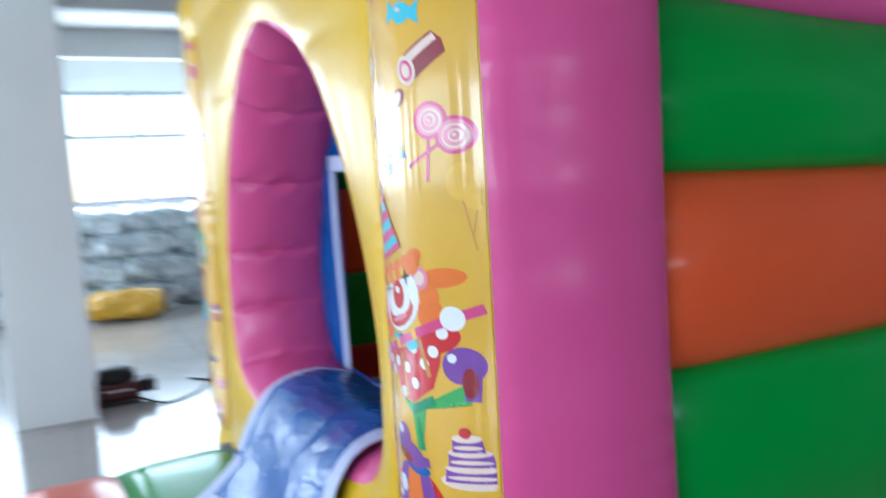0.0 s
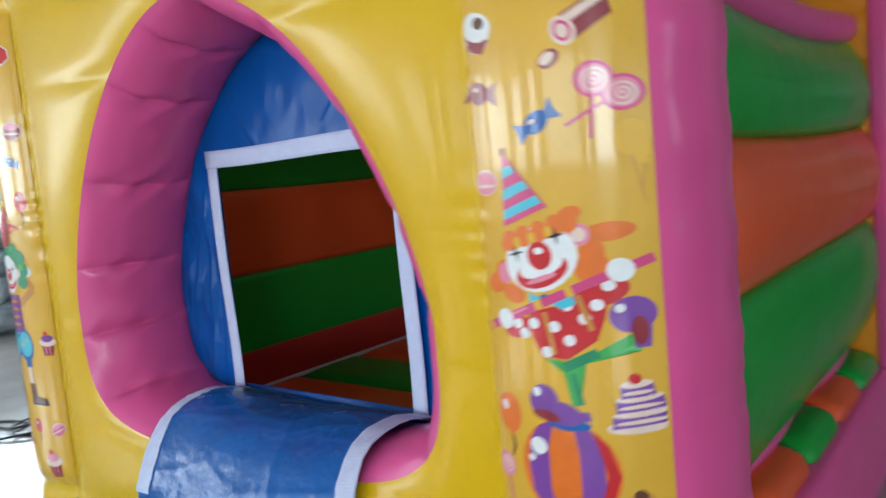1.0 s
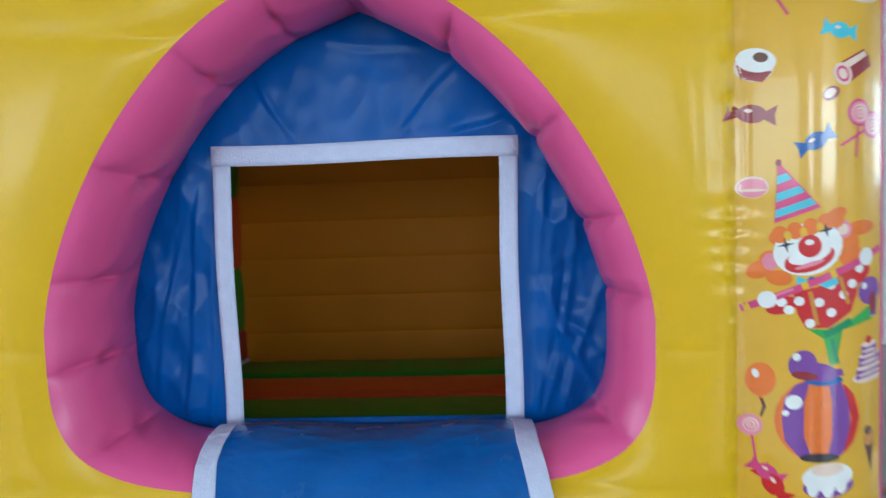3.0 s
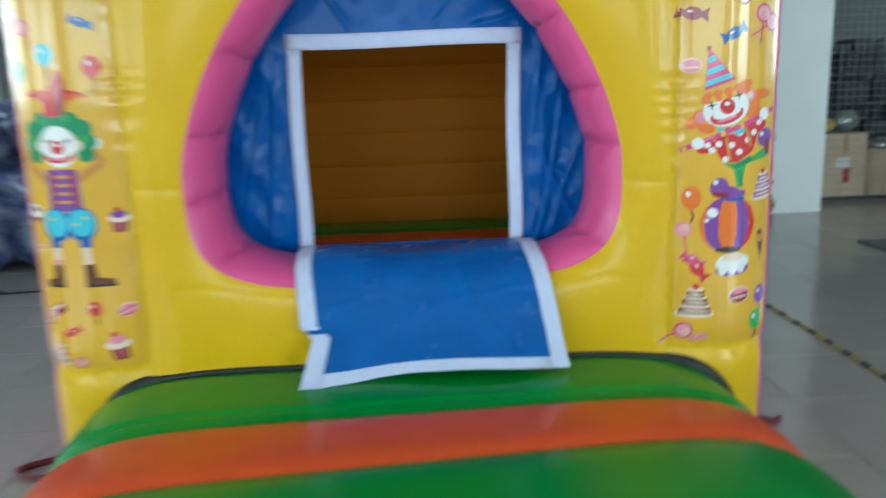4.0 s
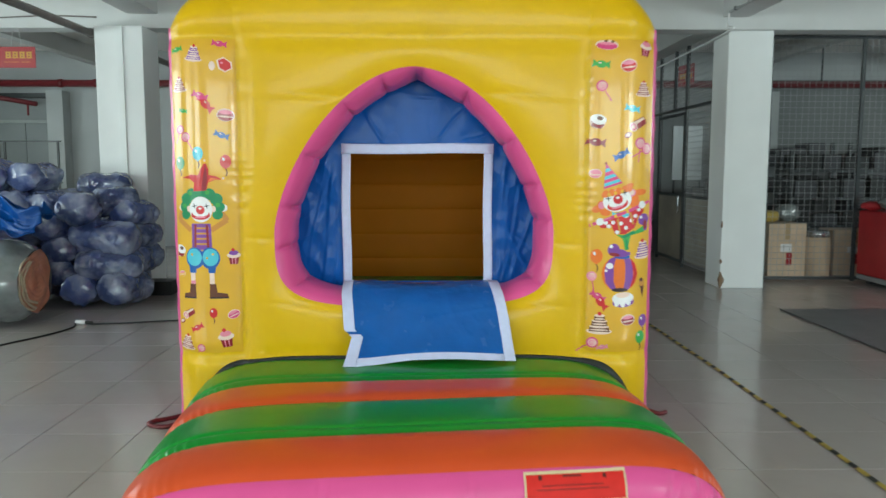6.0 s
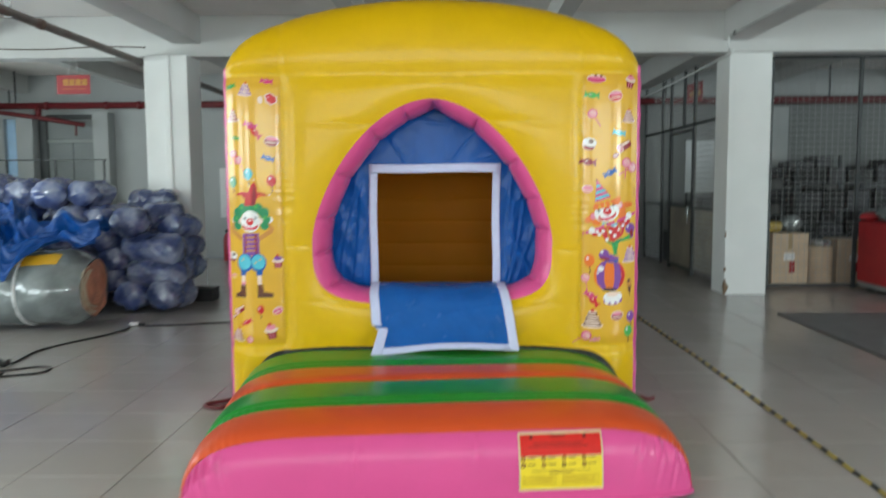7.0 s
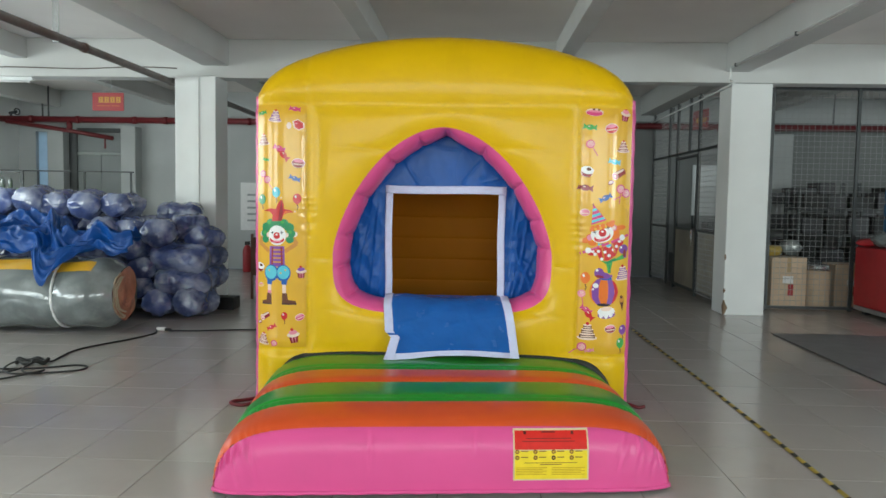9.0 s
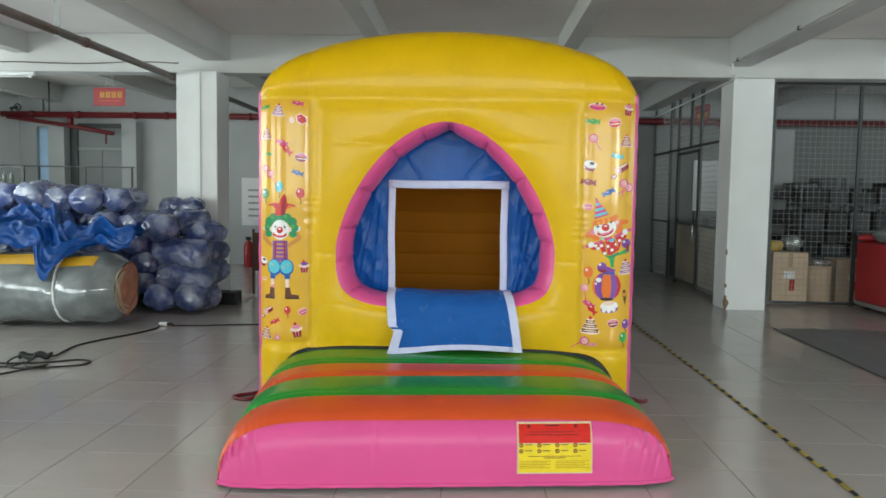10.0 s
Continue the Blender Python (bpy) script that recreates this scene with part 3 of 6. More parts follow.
BY = BY - near_side * np.sin(np.pi * q) ** 0.5 * (0.026 * facets(BX * 6.5 + 0.25 * BZ, BZ * 3.2 + BX, 3.0) + 0.020 * facets(BX * 14 - BZ * 3, BZ * 9 + BX * 4, 8.0) - 0.02)
sheet("entrance_curtain", np.stack([BX, BY, BZ], -1), CURTAIN, house, "creased blue fabric round the entrance", loop_u=True, flip=True)


def trim(name, x0, x1, z0, z1, y):
    u, w = np.linspace(0, 1, 24), np.linspace(0, 1, 5)
    if z1 - z0 > x1 - x0:
        X, Z = x0 + (x1 - x0) * w[None, :] + 0 * u[:, None], z0 + (z1 - z0) * u[:, None] + 0 * w[None, :]
    else:
        X, Z = x0 + (x1 - x0) * u[:, None] + 0 * w[None, :], z0 + (z1 - z0) * w[None, :] + 0 * u[:, None]
    off = 0.004 * np.sin(6 * X + 5 * Z)
    P = np.stack([X + 0.003 * np.sin(Z * 9), y + off, Z + 0.004 * np.sin(X * 6) + (0.003 - 0.006 * X) * np.clip((Z - 1.4) / 0.1, 0, 1)], -1)
    return sheet(name, P, WHITE_TAPE, house, "white webbing edge", thick=0.004)


trim("entrance_trim", -0.446, -0.394, 0.755, 1.532, 0.383)
trim("entrance_trim", 0.386, 0.438, 0.755, 1.532, 0.383)
trim("entrance_trim", -0.448, 0.440, 1.530, 1.588, 0.381)

# the entrance flap, folded out over the ring and hanging down to the step
FLAP = np.array(smooth_path([(0, 0.395, 0.762), (0, 0.29, 0.79), (0, 0.20, 0.792), (0, 0.115, 0.772), (0, 0.045, 0.72), (0, -0.005, 0.64), (0, -0.065, 0.53), (0, -0.14, 0.435)], 10))
vv = np.linspace(0, 1, len(FLAP))


def flap_point(u, v):
    y, z = np.interp(v, vv, FLAP[:, 1]), np.interp(v, vv, FLAP[:, 2])
    left = np.interp(v, [0, 0.5, 0.79, 0.83, 1], [-0.425, -0.415, -0.39, -0.345, -0.38])
    right = np.interp(v, [0, 0.4, 0.75, 1], [0.45, 0.465, 0.505, 0.53])
    x = left * (1 - u) + right * u
    hang = np.clip((v - 0.45) / 0.55, 0, 1)
    ripple = 0.016 * np.sin(u * 7 + 1.2 + 1.5 * v) * hang + 0.02 * np.sin(u * 3.1) * hang ** 2
    corner = np.exp(-((u - 0.0) / 0.22) ** 2) * np.clip((v - 0.78) / 0.22, 0, 1)
    fold = np.clip(1 - np.abs(wave(u * 2.6 + v * 0.9, v * 0.8 - u * 0.5, 2.0)) * 6, 0, 1) ** 2 + 0.5 * np.clip(1 - np.abs(wave(u * 1.2 - v * 1.1, v * 3.0 + u * 1.4, 6.0)) * 7, 0, 1) ** 2
    crinkle = np.clip(1 - np.abs(wave(u * 8 + v * 3, v * 7 - u * 2, 11.0)) * 4, 0, 1) + 0.6 * np.clip(1 - np.abs(wave(u * 14 - v * 5, v * 12, 15.0)) * 4, 0, 1)
    crease = (0.0052 * crinkle * np.clip(1.3 - 2.0 * v, 0.22, 1) + 0.004 * fold + 0.012 * wave(u * 3.5, v * 3.0 + u, 4.0)) * np.clip(v * 6, 0, 1)
    return np.stack([x, y - ripple - 0.06 * corner - crease, z - 0.012 * np.sin(u * 6.5 + 0.6) * hang - 0.012 * corner + 0.6 * crease * (1 - hang) + 0.006 * np.sin(u * 9) * (1 - hang)], -1)


U, V = np.meshgrid(np.linspace(0, 1, 90), np.linspace(0, 1, 100), indexing="ij")
flap = sheet("entrance_flap", flap_point(U, V), BLUE, house, "creased blue fabric flap hanging over the sill", thick=0.003)


def flap_trim(u0, u1, v0, v1):
    U, V = np.meshgrid(np.linspace(u0, u1, 14), np.linspace(v0, v1, 60), indexing="ij")
    P = flap_point(U, V)
    P[..., 1] -= 0.004
    P[..., 2] += 0.003 * (1 - np.clip(V * 2, 0, 1))
    sheet("flap_trim", P, WHITE_TAPE, flap, "white webbing edge", thick=0.004)


flap_trim(-0.003, 0.062, 0.0, 0.80)
flap_trim(-0.003, 0.068, 0.815, 1.0)
flap_trim(0.938, 1.003, 0.0, 1.0)
flap_trim(0.068, 0.938, 0.945, 1.004)


# printed panels on the two pillars
def on_skin(x, z, lift):
    x, z = np.asarray(x, float), np.asarray(z, float)
    return np.stack([x, skin(x, z) - lift, z], -1)


def print_panel(x0, x1):
    X, Z = np.meshgrid(np.linspace(x0, x1, 40), np.linspace(0.44, 2.125, 190), indexing="ij")
    return sheet("print_panel", on_skin(X, Z, 0.003), PRINT_YELLOW, house, "glossy yellow panel printed with sweets and balloons")


panel_left = print_panel(-1.3095, -0.957)
panel_right = print_panel(0.934, 1.2795)
# prints are flat inked shapes that follow the panel


def ell(cx, cz, rx, rz, ink, turn=0.0, n=22):
    t = np.linspace(0, 2 * np.pi, n, endpoint=False)
    x, z = rx * np.cos(t), rz * np.sin(t)
    a = radians(turn)
    return [(cx + p * math.cos(a) - r * math.sin(a), cz + p * math.sin(a) + r * math.cos(a)) for p, r in zip(x, z)], ink


def poly(pts, ink):
    return pts, ink



def fine_loop(pts, step=0.01):
    out = []
    for (a, b), (c2, d) in zip(pts, pts[1:] + pts[:1]):
        n = max(1, int(math.hypot(c2 - a, d - b) / step))
        out += [(a + (c2 - a) * k / n, b + (d - b) * k / n) for k in range(n)]
    return out


def printed(name, panel, cx, cz, shapes, size=1.0, turn=0.0, label=""):
    verts, faces, fm, inks, spans = [], [], [], [], []
    if name not in ("figure_print", "ball_print"):
        size = size * 1.12
    ca, sa = math.cos(radians(turn)), math.sin(radians(turn))
    for pts, ink in shapes:
        if ink not in inks:
            inks.append(ink)
        loop = fine_loop([(cx + size * (x * ca - z * sa), cz + size * (x * sa + z * ca)) for x, z in pts])
        mx, mz = sum(p[0] for p in loop) / len(loop), sum(p[1] for p in loop) / len(loop)
        span = (min(p[0] for p in loop), max(p[0] for p in loop), min(p[1] for p in loop), max(p[1] for p in loop))
        layer = 1 + max([s[4] for s in spans if s[0] < span[1] and span[0] < s[1] and s[2] < span[3] and span[2] < s[3]], default=-1)
        spans.append((*span, layer))
        n_ring = max(2, math.ceil(max(span[1] - span[0], span[3] - span[2]) / 0.022))
        rings = [0.02] + [(k + 1) / n_ring for k in range(n_ring)]
        base, n = len(verts), len(loop)
        for f in rings:
            x = np.array([mx + (p[0] - mx) * f for p in loop]).clip(-1.305, 1.276)
            z = np.array([mz + (p[1] - mz) * f for p in loop]).clip(0.441, 2.124)
            verts += list(on_skin(x, z, 0.0037 + 0.00012 * layer))
        for r in range(n_ring):
            for k in range(n):
                faces.append((base + r * n + k, base + r * n + (k + 1) % n, base + (r + 1) * n + (k + 1) % n, base + (r + 1) * n + k))
                fm.append(inks.index(ink))
        faces.append(tuple(base + k for k in reversed(range(n))))
        fm.append(inks.index(ink))
    return put_mesh(name, verts, faces, [INK[i] for i in inks], panel, label, fm, smooth=True)


def candy(panel, x, z, ink, turn=-25, size=1.0):
    wing = [(0.022, 0.006), (0.046, 0.024), (0.044, 0.004), (0.05, -0.02), (0.022, -0.008)]
    printed("candy_print", panel, x, z, [poly(wing, ink), poly([(-a, b) for a, b in wing][::-1], ink), ell(0, 0, 0.028, 0.02, ink), ell(-0.008, 0.006, 0.008, 0.004, "cream")], size, turn, ink + " wrapped sweet print")


def balloon(panel, x, z, ink, size=1.0):
    tail = [(-0.003, -0.035), (0.006, -0.055), (-0.002, -0.075), (0.002, -0.075), (0.01, -0.055), (0.003, -0.035)]
    printed("balloon_print", panel, x, z, [poly(tail, "brown"), poly([(-0.006, -0.038), (0.006, -0.038), (0, -0.028)], ink), ell(0, 0, 0.027, 0.034, ink), ell(-0.009, 0.012, 0.006, 0.009, "white", 20)], size, 0, ink + " balloon print")


def lolly(panel, x, z, ink="rose", turn=20, size=1.0):
    stick = [(-0.003, -0.03), (-0.003, -0.10), (0.003, -0.10), (0.003, -0.03)]
    printed("lollipop_print", panel, x, z, [poly(stick, "rose"), ell(0, 0, 0.031, 0.031, ink), ell(0, 0, 0.025, 0.025, "pink"), ell(0.002, 0, 0.02, 0.02, "cream"), ell(0.001, -0.001, 0.0165, 0.0165, "pink"), ell(0.002, 0.001, 0.011, 0.011, "cream"), ell(0.001, 0, 0.0075, 0.0075, "pink"), ell(0, 0, 0.003, 0.003, "cream")], size, turn, "pink lollipop print")


def cake(panel, x, z, dark="maroon", light="pink", size=1.0, turn=-8):
    sh = [ell(0, -0.038, 0.054, 0.014, "cream")]
    for k, (w, zz) in enumerate(((0.045, -0.028), (0.035, -0.002), (0.024, 0.022))):
        sh += [poly([(-w, zz - 0.012), (w, zz - 0.012), (w * 0.9, zz + 0.012), (-w * 0.9, zz + 0.012)], dark), ell(0, zz + 0.011, w * 0.93, 0.007, light), ell(0, zz - 0.004, w * 0.9, 0.0035, light)]
    sh.append(ell(0, 0.042, 0.009, 0.009, "red"))
    printed("cake_print", panel, x, z, sh, size, turn, "tiered cake print")


def bun(panel, x, z, ink, turn=-15, size=1.0):
    printed("cake_print", panel, x, z, [ell(0, 0, 0.04, 0.03, "cream"), ell(0, -0.002, 0.036, 0.026, ink), ell(0, 0.013, 0.03, 0.01, "pink"), ell(0, -0.008, 0.034, 0.004, "cream")], size, turn, "small cake print")


def donut(panel, x, z, size=1.0):
    printed("donut_print", panel, x, z, [ell(0, -0.008, 0.036, 0.03, "cream"), poly([(-0.032, -0.01), (0.034, -0.012), (0.022, -0.036), (-0.018, -0.036)], "maroon"), ell(0, 0.005, 0.037, 0.024, "white"), ell(0.006, 0.012, 0.014, 0.01, "brown")], size, -15, "iced ring cake print")


def cupcake(panel, x, z, top="pink", size=1.0, turn=12):
    printed("cupcake_print", panel, x, z, [poly([(-0.028, 0.0), (0.028, 0.0), (0.02, -0.045), (-0.02, -0.045)], "maroon"), poly([(-0.012, -0.002), (-0.006, -0.002), (-0.006, -0.043), (-0.01, -0.043)], "pink"), poly([(0.006, -0.002), (0.012, -0.002), (0.01, -0.043), (0.006, -0.043)], "pink"), ell(0, 0.006, 0.036, 0.016, "cream"), ell(0, 0.02, 0.025, 0.014, top), ell(-0.004, 0.038, 0.009, 0.009, "red")], size, turn, "cupcake print")


def swiss_roll(panel, x, z, turn=35, size=1.0):
    printed("roll_print", panel, x, z, [poly([(-0.02, -0.024), (0.05, -0.02), (0.056, 0.0), (0.05, 0.02), (-0.02, 0.024)], "maroon"), poly([(-0.02, 0.004), (0.05, 0.004), (0.05, 0.016), (-0.02, 0.02)], "cream"), ell(-0.022, 0, 0.02, 0.025, "cream"), ell(-0.022, 0, 0.014, 0.018, "rose"), ell(-0.022, 0, 0.009, 0.012, "cream"), ell(-0.065, -0.022, 0.02, 0.014, "maroon"), ell(-0.067, -0.02, 0.014, 0.009, "cream")], size, turn, "chocolate roll print")


def star(cx, cz, r, ink="dark"):
    return [(cx + (r if k % 2 == 0 else r * 0.24) * math.cos(k * math.pi / 4 + 0.2), cz + (r if k % 2 == 0 else r * 0.24) * math.sin(k * math.pi / 4 + 0.2)) for k in range(8)], ink


def bar(x0, z0, x1, z1, w, ink):
    """A straight stroke of width w."""
    d = math.hypot(x1 - x0, z1 - z0)
    nx, nz = -(z1 - z0) / d * w / 2, (x1 - x0) / d * w / 2
    return [(x0 + nx, z0 + nz), (x1 + nx, z1 + nz), (x1 - nx, z1 - nz), (x0 - nx, z0 - nz)][::-1], ink


def grin(cx, cz, rx, turn=0.0):
    """Plain shapes: a white oval with a red crescent and a red dot."""
    return [ell(cx, cz - 0.35 * rx, rx * 0.80, rx * 0.40, "red", turn), ell(cx, cz - 0.20 * rx, rx * 0.68, rx * 0.29, "white", turn), ell(cx, cz - 0.53 * rx, rx * 0.48, rx * 0.075, "pink", turn), ell(cx, cz + 0.06 * rx, rx * 0.36, rx * 0.36, "red"), ell(cx - 0.02 * rx, cz + 0.18 * rx, rx * 0.14, rx * 0.09, "white")]


def strawberry(panel, x, z, size=1.0):
    printed("strawberry_print", panel, x, z, [poly([(-0.03, 0.02), (0.0, 0.034), (0.034, 0.012), (0.036, -0.016), (0.006, -0.034), (-0.022, -0.018)], "cream"), poly([(-0.022, 0.018), (0.002, 0.028), (0.028, 0.01), (0.031, -0.014), (0.006, -0.028), (-0.016, -0.014)], "red"), ell(-0.05, -0.006, 0.014, 0.02, "cream"), ell(-0.008, 0.008, 0.007, 0.004, "pink")], size, 0, "red strawberry cake print")


# prints of the pillar with the juggling figure
P = panel_left
candy(P, -1.268, 2.071, "green", 10, 0.65)
cake(P, -1.168, 2.050, "purple", "cream", 0.78, -6)
candy(P, -1.035, 2.098, "rose", -8, 0.72)
strawberry(P, -1.015, 1.99, 1.05)
cake(P, -1.258, 1.89, "maroon", "cream", 0.72, 0)
candy(P, -1.14, 1.827, "rose", -20, 0.82)
candy(P, -1.112, 1.784, "red", -48, 0.95)
candy(P, -1.24, 1.75, "green", -10, 0.5)
bun(P, -1.012, 1.728, "maroon", -5, 1.0)
candy(P, -1.035, 1.622, "blue", -20, 0.72)
lolly(P, -1.262, 1.652, "rose", -20, 0.7)
lolly(P, -1.23, 1.612, "rose", 30, 0.75)
balloon(P, -1.162, 1.525, "teal", 0.95)
balloon(P, -1.018, 1.482, "red", 0.95)
balloon(P, -1.27, 1.475, "darkgreen", 0.95)
donut(P, -1.288, 1.005, 0.85)
cupcake(P, -0.99, 0.972, "purple", 0.85, 0)
bun(P, -1.28, 0.875, "gold", 10, 0.5)
swiss_roll(P, -1.25, 0.655, 30, 0.75)
balloon(P, -1.103, 0.664, "red", 0.72)
bun(P, -0.998, 0.655, "rose", 25, 0.72)
candy(P, -1.195, 0.582, "red", 25, 0.7)
cupcake(P, -1.04, 0.525, "pink", 1.05, 8)
cake(P, -1.26, 0.50, "maroon", "cream", 0.8)
lolly(P, -1.178, 0.468, "rose", -35, 0.65)
figure = []
# bent arms behind the head, legs, boots
figure += [bar(-0.10, 0.13, -0.118, 0.075, 0.026, "skin"), bar(-0.118, 0.078, -0.05, 0.025, 0.026, "skin"), bar(0.10, 0.13, 0.135, 0.075, 0.026, "skin"), bar(0.135, 0.078, 0.055, 0.025, 0.026, "skin"), ell(-0.102, 0.14, 0.017, 0.017, "cream"), ell(0.118, 0.14, 0.02, 0.019, "white")]
figure += [bar(-0.048, -0.19, -0.048, -0.275, 0.024, "cream"), bar(0.052, -0.19, 0.054, -0.275, 0.024, "cream"), bar(-0.048, -0.235, -0.048, -0.252, 0.026, "pink")]
figure += [poly([(-0.065, -0.252), (-0.034, -0.252), (-0.032, -0.327), (-0.104, -0.327), (-0.102, -0.306), (-0.07, -0.298)], "brown"), poly([(0.04, -0.252), (0.072, -0.252), (0.078, -0.296), (0.128, -0.304), (0.134, -0.327), (0.038, -0.327)], "brown"), bar(-0.104, -0.325, -0.032, -0.325, 0.008, "dark"), bar(0.038, -0.325, 0.134, -0.325, 0.008, "dark")]
# striped shirt, trousers
figure += [poly([(-0.046, 0.06), (0.054, 0.06), (0.058, -0.075), (-0.048, -0.075)], "purple")]
figure += [bar(-0.034, 0.036 - 0.027 * k, 0.044, 0.036 - 0.027 * k, 0.010, "skin") for k in range(4)]
figure += [bar(-0.026, 0.055, -0.03, -0.07, 0.012, "maroon"), bar(0.034, 0.055, 0.038, -0.07, 0.012, "maroon")]
figure += [ell(-0.034, -0.118, 0.050, 0.056, "blue"), ell(0.046, -0.118, 0.050, 0.056, "blue"), ell(-0.038, -0.114, 0.041, 0.045, "teal"), ell(0.048, -0.114, 0.041, 0.045, "teal"), ell(-0.05, -0.10, 0.006, 0.006, "gold"), ell(0.03, -0.118, 0.006, 0.006, "gold"), ell(0.06, -0.098, 0.006, 0.006, "gold")]
figure += [poly([(-0.066, -0.162), (-0.028, -0.162), (-0.03, -0.195), (-0.064, -0.195)], "blue"), poly([(0.034, -0.162), (0.074, -0.162), (0.070, -0.195), (0.036, -0.195)], "blue")]
# curly hair, head
figure += [ell(x, z, r, r * 0.95, "darkgreen") for x, z, r in ((-0.078, 0.105, 0.026), (-0.082, 0.145, 0.03), (-0.072, 0.185, 0.032), (-0.04, 0.21, 0.032), (0.005, 0.218, 0.034), (0.05, 0.21, 0.032), (0.085, 0.185, 0.032), (0.096, 0.145, 0.03), (0.09, 0.105, 0.026))]
figure += [ell(x, z, r, r, "green") for x, z, r in ((-0.085, 0.15, 0.012), (-0.05, 0.215, 0.012), (0.092, 0.155, 0.012), (0.04, 0.22, 0.012))]
figure += [ell(-0.058, 0.135, 0.012, 0.016, "cream"), ell(0.07, 0.135, 0.012, 0.016, "cream"), ell(0.005, 0.132, 0.060, 0.066, "white")]
figure += grin(0.003, 0.126, 0.062) + [star(-0.028, 0.150, 0.017), star(0.036, 0.150, 0.017)]
# three-pointed cap with bells
figure += [poly([(-0.030, 0.225), (0.036, 0.228), (0.048, 0.270), (0.080, 0.282), (0.118, 0.284), (0.090, 0.300), (0.050, 0.308), (0.050, 0.335), (0.036, 0.376), (0.010, 0.340), (-0.004, 0.306), (-0.04, 0.310), (-0.094, 0.292), (-0.048, 0.288), (-0.026, 0.268)], "red"), poly([(0.012, 0.228), (0.036, 0.230), (0.044, 0.29), (0.036, 0.366), (0.022, 0.30)], "maroon"), poly([(0.048, 0.274), (0.080, 0.284), (0.112, 0.286), (0.06, 0.294)], "orange")]
figure += [ell(0.034, 0.378, 0.013, 0.013, "gold"), ell(0.124, 0.288, 0.013, 0.013, "gold"), ell(-0.102, 0.290, 0.012, 0.012, "gold"), ell(0.032, 0.381, 0.006, 0.006, "cream"), ell(0.122, 0.291, 0.006, 0.006, "cream")]
printed("figure_print", P, -1.160, 1.088, figure, 1.05, 0, "small juggling figure in plain coloured shapes")

# prints of the pillar with the balancing figure
P = panel_right
printed("cake_print", P, 1.012, 2.098, [ell(0, 0, 0.052, 0.024, "cream"), ell(0, -0.004, 0.047, 0.018, "rose"), ell(0, 0.006, 0.040, 0.007, "pink"), ell(-0.006, 0.018, 0.008, 0.006, "brown"), ell(0.024, 0.017, 0.007, 0.006, "brown")], 1.0, -6, "pink cream cake print")
cupcake(P, 1.225, 2.085, "pink", 0.9, -10)
candy(P, 0.985, 1.998, "green", -8, 0.85)
bun(P, 1.128, 1.99, "red", 8, 1.0)
lolly(P, 0.99, 1.885, "rose", 32, 0.85)
cake(P, 1.215, 1.872, "maroon", "cream", 0.75, 0)
candy(P, 1.155, 1.765, "teal", -10, 0.8)
donut(P, 0.974, 1.703)
swiss_roll(P, 1.182, 1.680, 30, 0.95)
candy(P, 0.966, 1.588, "maroon", -10, 0.95)
candy(P, 1.100, 1.520, "blue", 28, 0.85)
lolly(P, 1.205, 1.582, "rose", -5, 0.9)
lolly(P, 1.245, 1.555, "rose", -62, 0.9)
bun(P, 0.966, 1.420, "pink", 0, 0.75)
printed("balloon_print", P, 1.252, 1.445, [ell(0.0, 0.03, 0.022, 0.028, "gold"), ell(0.016, 0.008, 0.016, 0.02, "gold"), bar(0.0, 0.002, 0.010, -0.05, 0.0014, "skin"), bar(0.016, -0.012, 0.010, -0.05, 0.0014, "skin"), bar(0.010, -0.05, 0.014, -0.07, 0.0014, "skin")], 1.0, 0, "two pale gold balloons print")
cake(P, 1.240, 1.012, "purple", "cream", 0.95, 6)
balloon(P, 0.980, 0.972, "orange", 1.05)
lolly(P, 0.958, 0.862, "pink", 8, 0.75)
printed("cone_print", P, 1.238, 0.812, [poly([(-0.014, 0.0), (0.014, 0.0), (0.0, -0.065)], "brown"), ell(0, 0.012, 0.016, 0.02, "skin"), ell(-0.002, 0.026, 0.010, 0.010, "brown")], 1.0, 5, "ice cone print")
candy(P, 0.992, 0.752, "rose", -30, 0.8)
candy(P, 1.005, 0.722, "red", -52, 0.95)
printed("cake_print", P, 1.128, 0.735, [ell(0, -0.014, 0.054, 0.024, "purple"), ell(0, 0.006, 0.054, 0.030, "white"), ell(-0.034, -0.016, 0.012, 0.016, "white"), ell(-0.004, -0.02, 0.012, 0.018, "white"), ell(0.026, -0.016, 0.012, 0.016, "white"), ell(0, 0.022, 0.034, 0.013, "cream")], 1.0, 5, "iced cake print")
cake(P, 1.003, 0.604, "brown", "cream", 1.1, 0)
bun(P, 1.158, 0.622, "maroon", 8, 0.9)
balloon(P, 1.25, 0.612, "purple", 0.9)
balloon(P, 1.235, 0.52, "green", 0.95)
lolly(P, 0.968, 0.492, "rose", -60, 0.9)
candy(P, 1.02, 0.468, "pink", 10, 0.6)
figure = []
# trousers and leg
figure += [poly([(-0.02, -0.066), (0.02, -0.078), (0.07, -0.058), (0.142, -0.018), (0.152, -0.034), (0.15, -0.052), (0.10, -0.05), (0.062, -0.072), (0.045, -0.092), (0.05, -0.135), (0.03, -0.135), (0.018, -0.09)], "green"), bar(0.02, -0.082, 0.085, -0.052, 0.018, "darkgreen"), bar(0.032, -0.092, 0.046, -0.15, 0.020, "darkgreen"), bar(0.026, -0.092, 0.038, -0.15, 0.012, "green")]
